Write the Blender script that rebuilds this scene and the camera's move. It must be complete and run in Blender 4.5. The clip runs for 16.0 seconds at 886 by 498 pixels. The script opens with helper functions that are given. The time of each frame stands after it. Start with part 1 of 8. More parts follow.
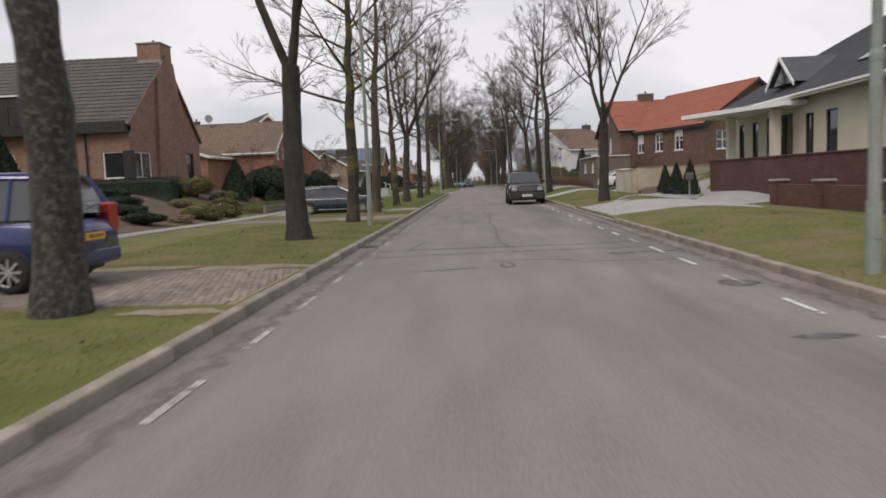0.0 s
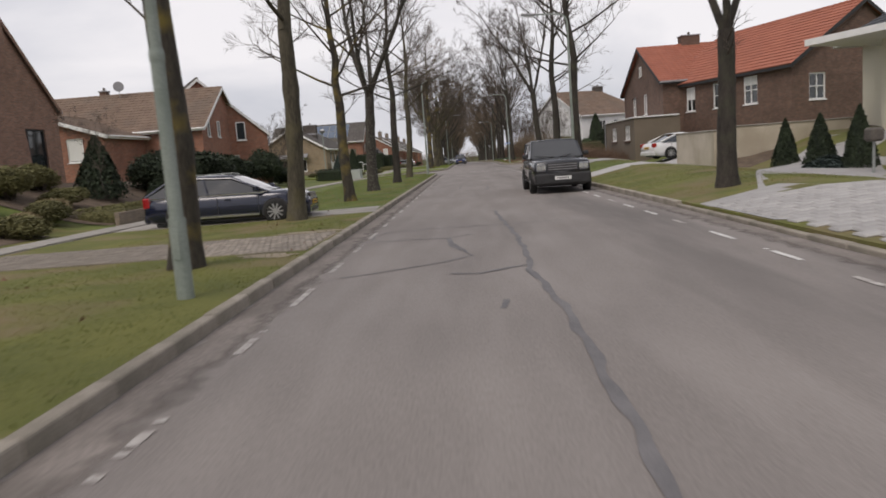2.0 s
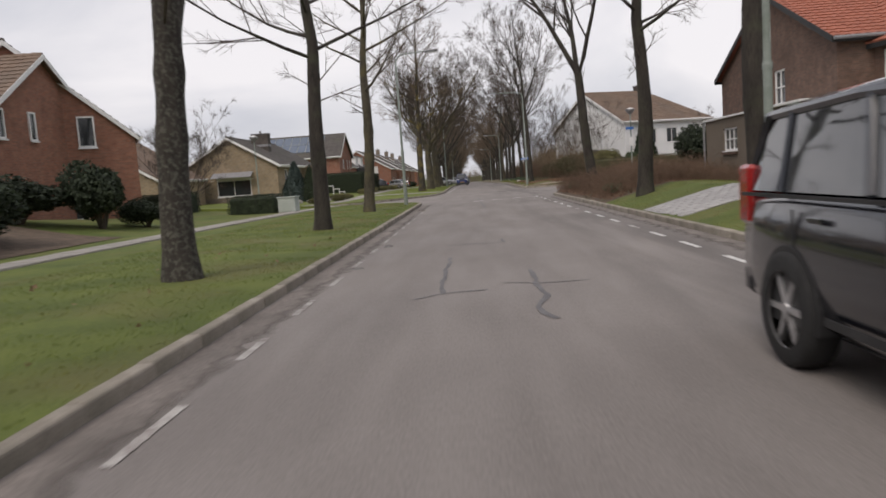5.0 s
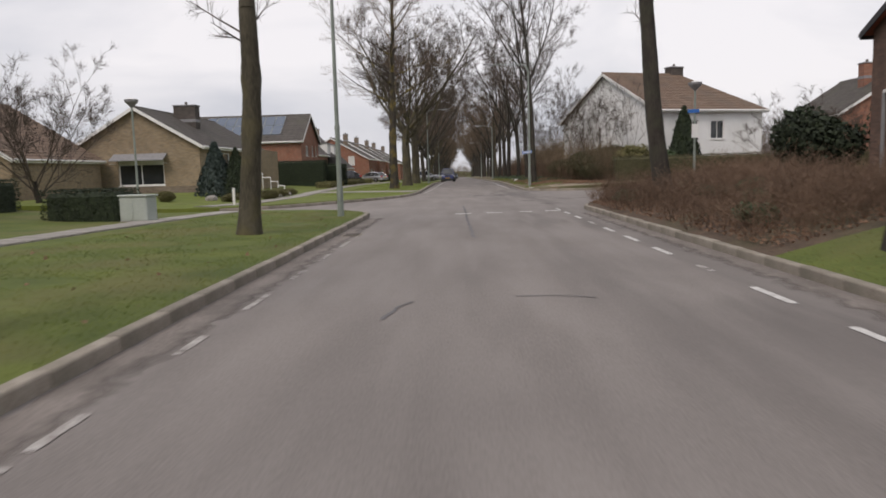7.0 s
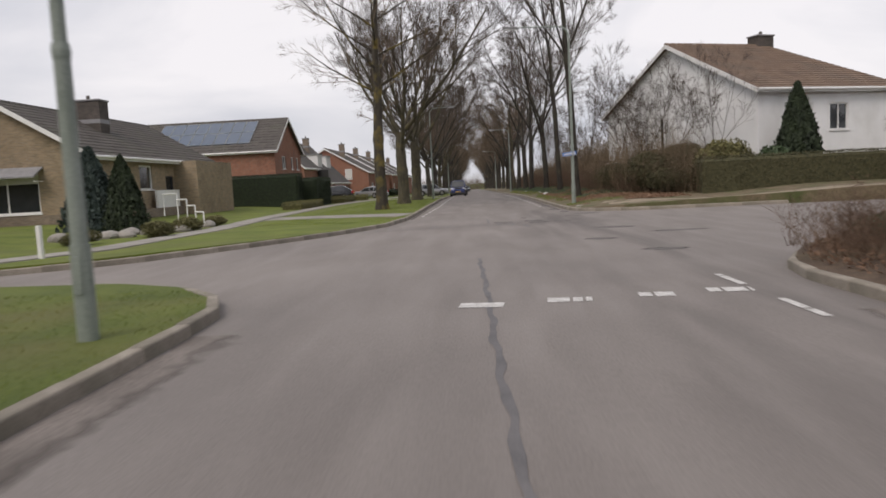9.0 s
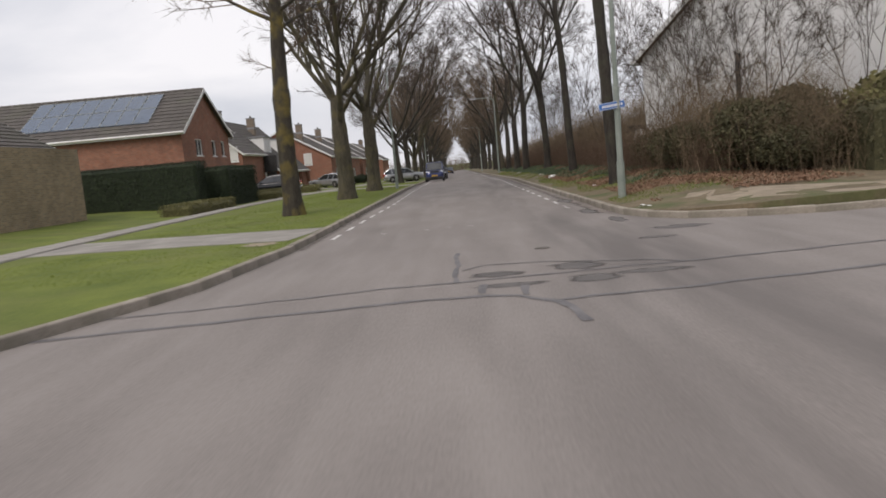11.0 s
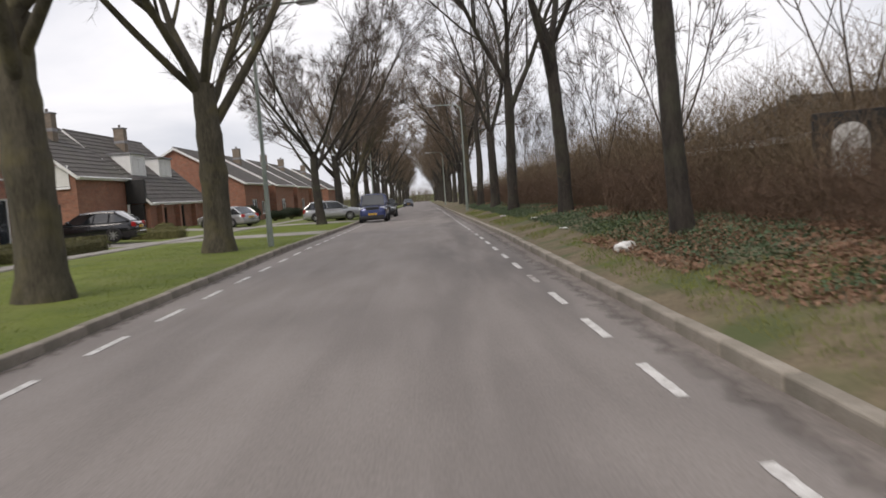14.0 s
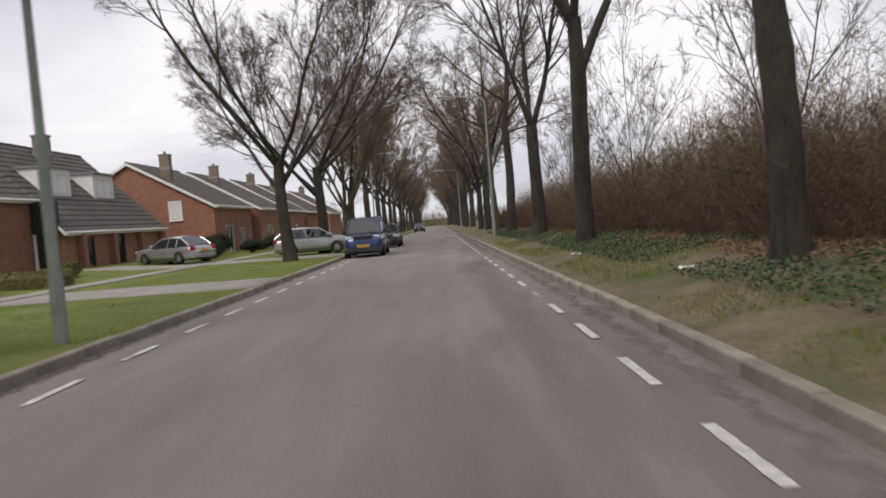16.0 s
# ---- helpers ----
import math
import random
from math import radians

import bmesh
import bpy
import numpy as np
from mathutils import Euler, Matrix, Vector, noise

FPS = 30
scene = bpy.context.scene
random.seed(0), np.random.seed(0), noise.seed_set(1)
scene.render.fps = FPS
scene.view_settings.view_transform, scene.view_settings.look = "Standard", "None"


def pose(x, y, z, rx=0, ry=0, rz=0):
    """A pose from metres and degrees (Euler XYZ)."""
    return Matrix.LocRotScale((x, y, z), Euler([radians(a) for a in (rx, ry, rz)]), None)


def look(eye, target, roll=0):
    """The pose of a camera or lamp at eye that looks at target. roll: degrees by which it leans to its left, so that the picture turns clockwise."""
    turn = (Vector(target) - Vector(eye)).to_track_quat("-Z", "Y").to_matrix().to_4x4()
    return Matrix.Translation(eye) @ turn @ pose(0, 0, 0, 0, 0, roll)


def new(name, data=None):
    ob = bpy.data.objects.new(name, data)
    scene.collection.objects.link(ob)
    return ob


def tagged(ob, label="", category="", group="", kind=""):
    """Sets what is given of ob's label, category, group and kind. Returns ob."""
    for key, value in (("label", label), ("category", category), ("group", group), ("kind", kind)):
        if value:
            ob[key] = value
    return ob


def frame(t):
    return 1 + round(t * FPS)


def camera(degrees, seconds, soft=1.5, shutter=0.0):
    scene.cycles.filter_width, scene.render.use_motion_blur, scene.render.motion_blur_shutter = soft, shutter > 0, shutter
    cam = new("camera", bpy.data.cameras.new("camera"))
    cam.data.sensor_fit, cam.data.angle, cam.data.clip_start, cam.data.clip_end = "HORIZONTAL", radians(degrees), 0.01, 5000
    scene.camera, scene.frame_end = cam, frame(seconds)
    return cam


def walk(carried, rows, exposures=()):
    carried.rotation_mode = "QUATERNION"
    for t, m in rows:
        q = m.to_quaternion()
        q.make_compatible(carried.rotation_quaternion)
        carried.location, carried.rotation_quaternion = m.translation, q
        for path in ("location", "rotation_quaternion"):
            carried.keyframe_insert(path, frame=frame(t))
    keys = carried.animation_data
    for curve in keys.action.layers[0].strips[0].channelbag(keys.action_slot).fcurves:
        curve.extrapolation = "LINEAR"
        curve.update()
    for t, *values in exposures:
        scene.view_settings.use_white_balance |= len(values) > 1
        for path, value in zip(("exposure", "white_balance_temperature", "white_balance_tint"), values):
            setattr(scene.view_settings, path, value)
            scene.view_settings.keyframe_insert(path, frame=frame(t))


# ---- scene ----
cam = camera(63.19, 16.0, 1.7, 0.3)
# seconds, eye, direction (yaw to the left, pitch up), lean to the right, in degrees
PATH = [
    (0.0, -0.778, -0.060, 1.474, 2.69, -5.44, 2.32),
    (0.5, -0.825, 3.911, 1.472, 3.33, -4.86, 4.21),
    (1.0, -0.886, 7.785, 1.454, 4.43, -5.66, 2.31),
    (1.5, -0.943, 11.520, 1.440, 2.94, -6.61, 4.07),
    (2.0, -1.007, 15.405, 1.442, 2.40, -7.29, 4.30),
    (2.5, -1.049, 19.151, 1.431, 3.44, -6.26, 4.46),
    (3.0, -1.013, 22.960, 1.425, 2.12, -4.35, 3.71),
    (5.5, -0.940, 41.280, 1.385, 2.57, -6.00, 4.10),
    (6.0, -0.919, 44.969, 1.381, 2.37, -6.09, 2.84),
    (6.5, -0.764, 48.700, 1.390, -0.25, -6.16, 4.42),
    (7.0, -0.666, 52.299, 1.399, 1.44, -6.26, 1.62),
    (7.5, -0.605, 56.008, 1.385, 0.20, -5.77, 3.35),
    (8.0, -0.621, 59.669, 1.424, 1.44, -5.17, 1.00),
    (8.5, -0.670, 63.330, 1.390, 3.20, -4.95, 3.38),
    (9.0, -0.621, 67.100, 1.391, 2.52, -5.24, 2.89),
    (11.5, 0.292, 85.952, 1.392, 0.42, -7.09, 6.66),
    (12.0, 0.588, 89.770, 1.347, -4.64, -7.64, 6.58),
    (12.5, 0.788, 93.461, 1.350, -1.87, -7.94, 2.91),
    (13.0, 0.935, 96.837, 1.380, 0.31, -4.76, 5.90),
    (13.5, 0.990, 100.251, 1.413, 0.92, -4.27, 1.98),
    (14.0, 1.090, 103.689, 1.450, -1.21, -4.60, 4.10),
    (14.5, 1.148, 107.032, 1.488, 0.44, -0.70, 0.83),
    (15.0, 1.185, 110.269, 1.490, -0.33, 2.11, 1.07),
    (15.5, 1.200, 113.500, 1.418, 0.54, -1.78, 1.75),
    (16.0, 1.180, 116.970, 1.355, -0.26, -2.62, 4.60),
]


def aim(x, y, z, yaw, pitch, lean):
    a, b = radians(yaw), radians(pitch)
    way = Vector((-math.sin(a) * math.cos(b), math.cos(a) * math.cos(b), math.sin(b)))
    return look((x, y, z), Vector((x, y, z)) + way, -lean)


EXPOSURE = 0.09
walk(cam, [(t, aim(*row)) for t, *row in PATH], [(0.0, EXPOSURE, 6650, 14), (9.0, EXPOSURE + 0.03, 6650, 14), (11.5, EXPOSURE + 0.12, 6600, 13), (13.0, EXPOSURE + 0.18, 6600, 13), (14.0, EXPOSURE + 0.22, 6600, 13), (15.0, EXPOSURE + 0.16, 6650, 14), (15.5, EXPOSURE + 0.08, 6650, 14), (16.0, EXPOSURE + 0.16, 6650, 14)])

# ---- sky and sun: bright overcast, sun hidden behind the cloud ----
world = bpy.data.worlds.new("overcast_sky")
scene.world = world
world.use_nodes = True
wt = world.node_tree
wt.nodes.clear()
sky = wt.nodes.new("ShaderNodeTexSky")
sky.sky_type, sky.sun_disc = "NISHITA", False
sky.sun_elevation, sky.sun_rotation = radians(38), radians(205)
sky.air_density, sky.dust_density = 1.0, 3.0
w_out, w_bg = wt.nodes.new("ShaderNodeOutputWorld"), wt.nodes.new("ShaderNodeBackground")
w_co, w_map = wt.nodes.new("ShaderNodeTexCoord"), wt.nodes.new("ShaderNodeMapping")
w_map.inputs["Scale"].default_value = (1.0, 1.0, 2.6)
w_n1, w_n2 = wt.nodes.new("ShaderNodeTexNoise"), wt.nodes.new("ShaderNodeTexNoise")
w_n1.inputs["Scale"].default_value, w_n1.inputs["Detail"].default_value, w_n1.inputs["Distortion"].default_value = 2.2, 7, 0.6
w_n2.inputs["Scale"].default_value, w_n2.inputs["Detail"].default_value = 0.9, 3
w_add = wt.nodes.new("ShaderNodeMath")
w_add.operation = "ADD"
w_ramp = wt.nodes.new("ShaderNodeValToRGB")
w_ramp.color_ramp.elements[0].position, w_ramp.color_ramp.elements[0].color = 0.41, (4.3, 4.6, 5.15, 1)
w_ramp.color_ramp.elements[1].position, w_ramp.color_ramp.elements[1].color = 0.6, (7.45, 7.45, 7.6, 1)
w_half = wt.nodes.new("ShaderNodeMath")
w_half.operation, w_half.inputs[1].default_value = "MULTIPLY", 0.5
w_mix = wt.nodes.new("ShaderNodeMix")
w_mix.data_type = "RGBA"
w_mix.inputs[0].default_value = 0.93
wt.links.new(w_co.outputs["Generated"], w_map.inputs["Vector"])
wt.links.new(w_map.outputs[0], w_n1.inputs["Vector"])
wt.links.new(w_map.outputs[0], w_n2.inputs["Vector"])
wt.links.new(w_n1.outputs["Fac"], w_add.inputs[0])
wt.links.new(w_n2.outputs["Fac"], w_add.inputs[1])
wt.links.new(w_add.outputs[0], w_half.inputs[0])
wt.links.new(w_half.outputs[0], w_ramp.inputs["Fac"])
wt.links.new(sky.outputs[0], w_mix.inputs[6])
wt.links.new(w_ramp.outputs[0], w_mix.inputs[7])
wt.links.new(w_mix.outputs[2], w_bg.inputs["Color"])
w_bg.inputs["Strength"].default_value = 0.115
wt.links.new(w_bg.outputs[0], w_out.inputs["Surface"])
sun = new("sun", bpy.data.lights.new("sun", "SUN"))
sun.data.energy, sun.data.angle, sun.data.color = 1.5, radians(30), (1.0, 0.93, 0.84)
sun.matrix_world = look((0, 0, 60), (25, 45, 0))


# ---- materials ----
def mat(name, a, b, scale=6.0, fine=40.0, rough=0.8, bump=0.2, metal=0.0, stretch=(1, 1, 1), stain=None, stain_scale=0.7,
        stain_amount=0.5, coat=0.0, jitter=0.0):
    """Two colours mixed by noise at two scales, with relief; stain: a third colour in broad patches; jitter: tone by object."""
    m = bpy.data.materials.new(name)
    m.use_nodes = True
    t = m.node_tree
    n, k = t.nodes, t.links
    bsdf = n["Principled BSDF"]
    co, mp = n.new("ShaderNodeTexCoord"), n.new("ShaderNodeMapping")
    mp.inputs["Scale"].default_value = stretch
    k.new(co.outputs["Object"], mp.inputs["Vector"])
    n1, n2 = n.new("ShaderNodeTexNoise"), n.new("ShaderNodeTexNoise")
    n1.inputs["Scale"].default_value, n1.inputs["Detail"].default_value = scale, 5
    n2.inputs["Scale"].default_value, n2.inputs["Detail"].default_value = fine, 3
    for q in (n1, n2):
        k.new(mp.outputs[0], q.inputs["Vector"])
    ad = n.new("ShaderNodeMath")
    ad.operation = "MULTIPLY_ADD"
    ad.inputs[1].default_value = 0.55
    hf = n.new("ShaderNodeMath")
    hf.operation, hf.inputs[1].default_value = "MULTIPLY", 0.45
    k.new(n2.outputs["Fac"], hf.inputs[0])
    k.new(n1.outputs["Fac"], ad.inputs[0])
    k.new(hf.outputs[0], ad.inputs[2])
    rp = n.new("ShaderNodeValToRGB")
    rp.color_ramp.elements[0].position, rp.color_ramp.elements[0].color = 0.36, (*a, 1)
    rp.color_ramp.elements[1].position, rp.color_ramp.elements[1].color = 0.64, (*b, 1)
    k.new(ad.outputs[0], rp.inputs["Fac"])
    colour = rp.outputs["Color"]
    if stain:
        n3, r3, mx = n.new("ShaderNodeTexNoise"), n.new("ShaderNodeValToRGB"), n.new("ShaderNodeMix")
        n3.inputs["Scale"].default_value, n3.inputs["Detail"].default_value = stain_scale, 6
        k.new(co.outputs["Object"], n3.inputs["Vector"])
        r3.color_ramp.elements[0].position, r3.color_ramp.elements[0].color = 0.48, (0, 0, 0, 1)
        r3.color_ramp.elements[1].position, r3.color_ramp.elements[1].color = 0.66, (stain_amount,) * 3 + (1,)
        k.new(n3.outputs["Fac"], r3.inputs["Fac"])
        mx.data_type = "RGBA"
        k.new(r3.outputs["Color"], mx.inputs[0])
        k.new(colour, mx.inputs[6])
        mx.inputs[7].default_value = (*stain, 1)
        colour = mx.outputs[2]
    if jitter:
        oi, mr, hs = n.new("ShaderNodeObjectInfo"), n.new("ShaderNodeMapRange"), n.new("ShaderNodeHueSaturation")
        mr.inputs["To Min"].default_value, mr.inputs["To Max"].default_value = 1 - jitter, 1 + jitter
        k.new(oi.outputs["Random"], mr.inputs["Value"])
        k.new(mr.outputs[0], hs.inputs["Value"])
        k.new(colour, hs.inputs["Color"])
        colour = hs.outputs[0]
    k.new(colour, bsdf.inputs["Base Color"])
    bsdf.inputs["Roughness"].default_value = rough
    bsdf.inputs["Metallic"].default_value = metal
    bsdf.inputs["Coat Weight"].default_value = coat
    bsdf.inputs["Coat Roughness"].default_value = 0.06
    if bump:
        bp = n.new("ShaderNodeBump")
        bp.inputs["Strength"].default_value, bp.inputs["Distance"].default_value = bump, 0.02
        k.new(ad.outputs[0], bp.inputs["Height"])
        k.new(bp.outputs[0], bsdf.inputs["Normal"])
    return m


def brick_mat(name, a, b, mortar, width=0.22, height=0.066):
    """Coursed brickwork on upright walls: the pattern runs along x + y and up z."""
    m = mat(name, a, b, 3.0, 30.0, 0.9, 0.15, stain=tuple(v * 0.7 for v in a), stain_scale=0.5, stain_amount=0.45)
    t = m.node_tree
    n, k = t.nodes, t.links
    bsdf = n["Principled BSDF"]
    co, sp, cb, ad = n.new("ShaderNodeTexCoord"), n.new("ShaderNodeSeparateXYZ"), n.new("ShaderNodeCombineXYZ"), n.new("ShaderNodeMath")
    k.new(co.outputs["Object"], sp.inputs[0])
    k.new(sp.outputs["X"], ad.inputs[0])
    k.new(sp.outputs["Y"], ad.inputs[1])
    k.new(ad.outputs[0], cb.inputs["X"])
    k.new(sp.outputs["Z"], cb.inputs["Y"])
    br = n.new("ShaderNodeTexBrick")
    br.inputs["Scale"].default_value = 1.0
    br.inputs["Brick Width"].default_value, br.inputs["Row Height"].default_value = width, height
    br.inputs["Mortar Size"].default_value = 0.008
    br.inputs["Color1"].default_value, br.inputs["Color2"].default_value = (0.8, 0.8, 0.8, 1), (1.2, 1.15, 1.1, 1)
    br.inputs["Mortar"].default_value = (*[v / max(0.01, (p + q) / 2) for v, p, q in zip(mortar, a, b)], 1)
    k.new(cb.outputs[0], br.inputs["Vector"])
    mx = n.new("ShaderNodeMix")
    mx.data_type, mx.blend_type = "RGBA", "MULTIPLY"
    mx.inputs[0].default_value = 1.0
    old = bsdf.inputs["Base Color"].links[0].from_socket
    k.new(old, mx.inputs[6])
    k.new(br.outputs["Color"], mx.inputs[7])
    k.new(mx.outputs[2], bsdf.inputs["Base Color"])
    return m


ASPHALT = mat("asphalt", (0.192, 0.171, 0.158), (0.268, 0.241, 0.224), 1.3, 55, 0.86, 0.4, stretch=(1, 0.22, 1), stain=(0.172, 0.153, 0.143), stain_scale=0.22, stain_amount=0.4)
t = ASPHALT.node_tree
n, k = t.nodes, t.links
bsdf = n["Principled BSDF"]
# Darker uneven band along the right lane, strongest near x = 2.35.
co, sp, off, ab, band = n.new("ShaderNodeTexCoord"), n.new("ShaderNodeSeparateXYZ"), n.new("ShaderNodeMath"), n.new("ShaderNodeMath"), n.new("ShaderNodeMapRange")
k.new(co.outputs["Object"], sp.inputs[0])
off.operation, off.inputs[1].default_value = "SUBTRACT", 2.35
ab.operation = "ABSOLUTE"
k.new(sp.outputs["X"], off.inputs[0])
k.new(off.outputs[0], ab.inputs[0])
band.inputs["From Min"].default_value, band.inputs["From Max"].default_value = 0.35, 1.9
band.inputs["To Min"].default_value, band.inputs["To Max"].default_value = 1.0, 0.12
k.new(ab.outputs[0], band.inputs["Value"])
mp, blotch, edge, both = n.new("ShaderNodeMapping"), n.new("ShaderNodeTexNoise"), n.new("ShaderNodeMapRange"), n.new("ShaderNodeMath")
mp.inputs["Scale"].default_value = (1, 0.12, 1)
blotch.inputs["Scale"].default_value, blotch.inputs["Detail"].default_value, blotch.inputs["Distortion"].default_value = 0.8, 7, 0.4
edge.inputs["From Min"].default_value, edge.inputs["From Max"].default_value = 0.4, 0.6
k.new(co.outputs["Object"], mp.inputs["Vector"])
k.new(mp.outputs[0], blotch.inputs["Vector"])
k.new(blotch.outputs["Fac"], edge.inputs["Value"])
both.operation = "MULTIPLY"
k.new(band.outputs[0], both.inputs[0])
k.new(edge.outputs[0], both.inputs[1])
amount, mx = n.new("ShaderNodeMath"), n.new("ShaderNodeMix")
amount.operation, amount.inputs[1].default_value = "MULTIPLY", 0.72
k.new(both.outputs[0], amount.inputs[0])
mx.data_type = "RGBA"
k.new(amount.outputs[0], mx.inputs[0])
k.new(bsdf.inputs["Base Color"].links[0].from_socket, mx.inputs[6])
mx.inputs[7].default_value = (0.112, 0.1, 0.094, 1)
mp2, streak, gain, light = n.new("ShaderNodeMapping"), n.new("ShaderNodeTexNoise"), n.new("ShaderNodeMapRange"), n.new("ShaderNodeMix")
mp2.inputs["Scale"].default_value = (1, 0.11, 1)
streak.inputs["Scale"].default_value, streak.inputs["Detail"].default_value = 2.6, 6
k.new(co.outputs["Object"], mp2.inputs["Vector"])
k.new(mp2.outputs[0], streak.inputs["Vector"])
gain.inputs["From Min"].default_value, gain.inputs["From Max"].default_value = 0.5, 0.72
gain.inputs["To Min"].default_value, gain.inputs["To Max"].default_value = 0.0, 0.22
k.new(streak.outputs["Fac"], gain.inputs["Value"])
light.data_type = "RGBA"
k.new(gain.outputs[0], light.inputs[0])
k.new(mx.outputs[2], light.inputs[6])
light.inputs[7].default_value = (0.33, 0.3, 0.28, 1)
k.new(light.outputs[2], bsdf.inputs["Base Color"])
TAR = mat("crack_sealing_tar", (0.105, 0.101, 0.104), (0.175, 0.166, 0.167), 2.5, 60, 0.7, 0.1)
WET = mat("damp_patched_asphalt", (0.085, 0.078, 0.074), (0.135, 0.124, 0.117), 3, 60, 0.75, 0.3)
GUTTER = mat("gutter_grit", (0.15, 0.13, 0.117), (0.255, 0.223, 0.202), 2.2, 30, 0.95, 0.5, stretch=(1, 0.3, 1), stain=(0.09, 0.078, 0.068), stain_scale=0.9)
def fade(m, mask):
    """Let a thin layer thin out towards its rim: mask is a socket, 1 where it covers."""
    t = m.node_tree
    clear, mixed = t.nodes.new("ShaderNodeBsdfTransparent"), t.nodes.new("ShaderNodeMixShader")
    t.links.new(mask, mixed.inputs[0])
    t.links.new(clear.outputs[0], mixed.inputs[1])
    t.links.new(t.nodes["Principled BSDF"].outputs[0], mixed.inputs[2])
    t.links.new(mixed.outputs[0], t.nodes["Material Output"].inputs["Surface"])


def ragged(m, base, scale):
    """A 0..1 socket broken up by noise."""
    n, k = m.node_tree.nodes, m.node_tree.links
    co, nz, add, cut = n.new("ShaderNodeTexCoord"), n.new("ShaderNodeTexNoise"), n.new("ShaderNodeMath"), n.new("ShaderNodeMapRange")
    nz.inputs["Scale"].default_value, nz.inputs["Detail"].default_value = scale, 6
    k.new(co.outputs["Object"], nz.inputs["Vector"])
    k.new(base, add.inputs[0])
    k.new(nz.outputs["Fac"], add.inputs[1])
    cut.inputs["From Min"].default_value, cut.inputs["From Max"].default_value = 0.68, 1.15
    k.new(add.outputs[0], cut.inputs["Value"])
    return cut.outputs[0]


n, k = WET.node_tree.nodes, WET.node_tree.links
co, sub, length, ring = n.new("ShaderNodeTexCoord"), n.new("ShaderNodeVectorMath"), n.new("ShaderNodeVectorMath"), n.new("ShaderNodeMapRange")
sub.operation, length.operation = "SUBTRACT", "LENGTH"
sub.inputs[1].default_value = (0.5, 0.5, 0.0)
k.new(co.outputs["Generated"], sub.inputs[0])
flat = n.new("ShaderNodeVectorMath")
flat.operation = "MULTIPLY"
flat.inputs[1].default_value = (1.0, 1.0, 0.0)
k.new(sub.outputs[0], flat.inputs[0])
k.new(flat.outputs[0], length.inputs[0])
ring.inputs["From Min"].default_value, ring.inputs["From Max"].default_value = 0.5, 0.1
k.new(length.outputs["Value"], ring.inputs["Value"])
fade(WET, ragged(WET, ring.outputs[0], 4.0))
n, k = GUTTER.node_tree.nodes, GUTTER.node_tree.links
co, sp, ab, ring = n.new("ShaderNodeTexCoord"), n.new("ShaderNodeSeparateXYZ"), n.new("ShaderNodeMath"), n.new("ShaderNodeMapRange")
ab.operation = "ABSOLUTE"
k.new(co.outputs["Object"], sp.inputs[0])
k.new(sp.outputs["X"], ab.inputs[0])
k.new(ab.outputs[0], ring.inputs["Value"])
ring.inputs["From Min"].default_value, ring.inputs["From Max"].default_value = 2.85, 3.35
fade(GUTTER, ragged(GUTTER, ring.outputs[0], 3.0))
PAINT = mat("road_paint", (0.42, 0.405, 0.385), (0.74, 0.73, 0.71), 7, 45, 0.8, 0.2)
PAINT_WORN = mat("worn_road_paint", (0.23, 0.2, 0.185), (0.55, 0.53, 0.5), 6, 40, 0.85, 0.2)
KERB = mat("weathered_concrete_kerb", (0.205, 0.18, 0.147), (0.355, 0.318, 0.268), 3, 40, 0.95, 0.35, stain=(0.12, 0.115, 0.085), stain_scale=1.3, jitter=0.12)
GRASS = mat("mown_grass", (0.055, 0.082, 0.012), (0.125, 0.152, 0.026), 0.9, 26, 0.95, 0.35, stain=(0.135, 0.125, 0.045), stain_scale=0.5, stain_amount=0.6)
GRASS_LUSH = mat("lush_green_grass", (0.075, 0.106, 0.01), (0.155, 0.188, 0.027), 0.9, 26, 0.95, 0.35, stain=(0.13, 0.135, 0.04), stain_scale=0.5, stain_amount=0.5)
BLADE_OLIVE = mat("olive_grass_blade", (0.09, 0.108, 0.018), (0.18, 0.185, 0.045), 0.8, 9, 0.8, 0.0, stain=(0.24, 0.19, 0.085), stain_scale=0.6, stain_amount=0.9)
BLADE_LUSH = mat("lush_grass_blade", (0.11, 0.155, 0.014), (0.21, 0.255, 0.04), 0.8, 9, 0.8, 0.0)
GRASS_OLIVE = mat("olive_winter_grass", (0.075, 0.088, 0.014), (0.15, 0.15, 0.032), 0.9, 26, 0.95, 0.35, stain=(0.165, 0.128, 0.062), stain_scale=0.6, stain_amount=0.95)
BLADE = mat("grass_blade", (0.085, 0.125, 0.016), (0.18, 0.22, 0.04), 0.8, 9, 0.8, 0.0, stain=(0.23, 0.2, 0.07), stain_scale=0.5, stain_amount=0.65)
SOIL = mat("garden_soil", (0.07, 0.05, 0.036), (0.15, 0.11, 0.078), 3, 30, 1.0, 0.6)
LITTER = mat("leaf_litter_soil", (0.06, 0.041, 0.029), (0.13, 0.09, 0.06), 3, 24, 1.0, 0.7, stain=(0.07, 0.075, 0.03), stain_scale=0.5)
VERGE_DRY = mat("worn_dry_verge", (0.105, 0.083, 0.05), (0.2, 0.158, 0.1), 2.4, 15, 1.0, 0.6, stain=(0.075, 0.092, 0.03), stain_scale=0.8, stain_amount=0.95)
LEAF_DEAD = mat("dead_leaf", (0.15, 0.083, 0.05), (0.3, 0.185, 0.122), 5, 20, 0.9, 0.0)
CONCRETE = mat("concrete_paving", (0.24, 0.225, 0.205), (0.36, 0.34, 0.31), 1.6, 35, 0.92, 0.25, stain=(0.18, 0.165, 0.145), jitter=0.08)
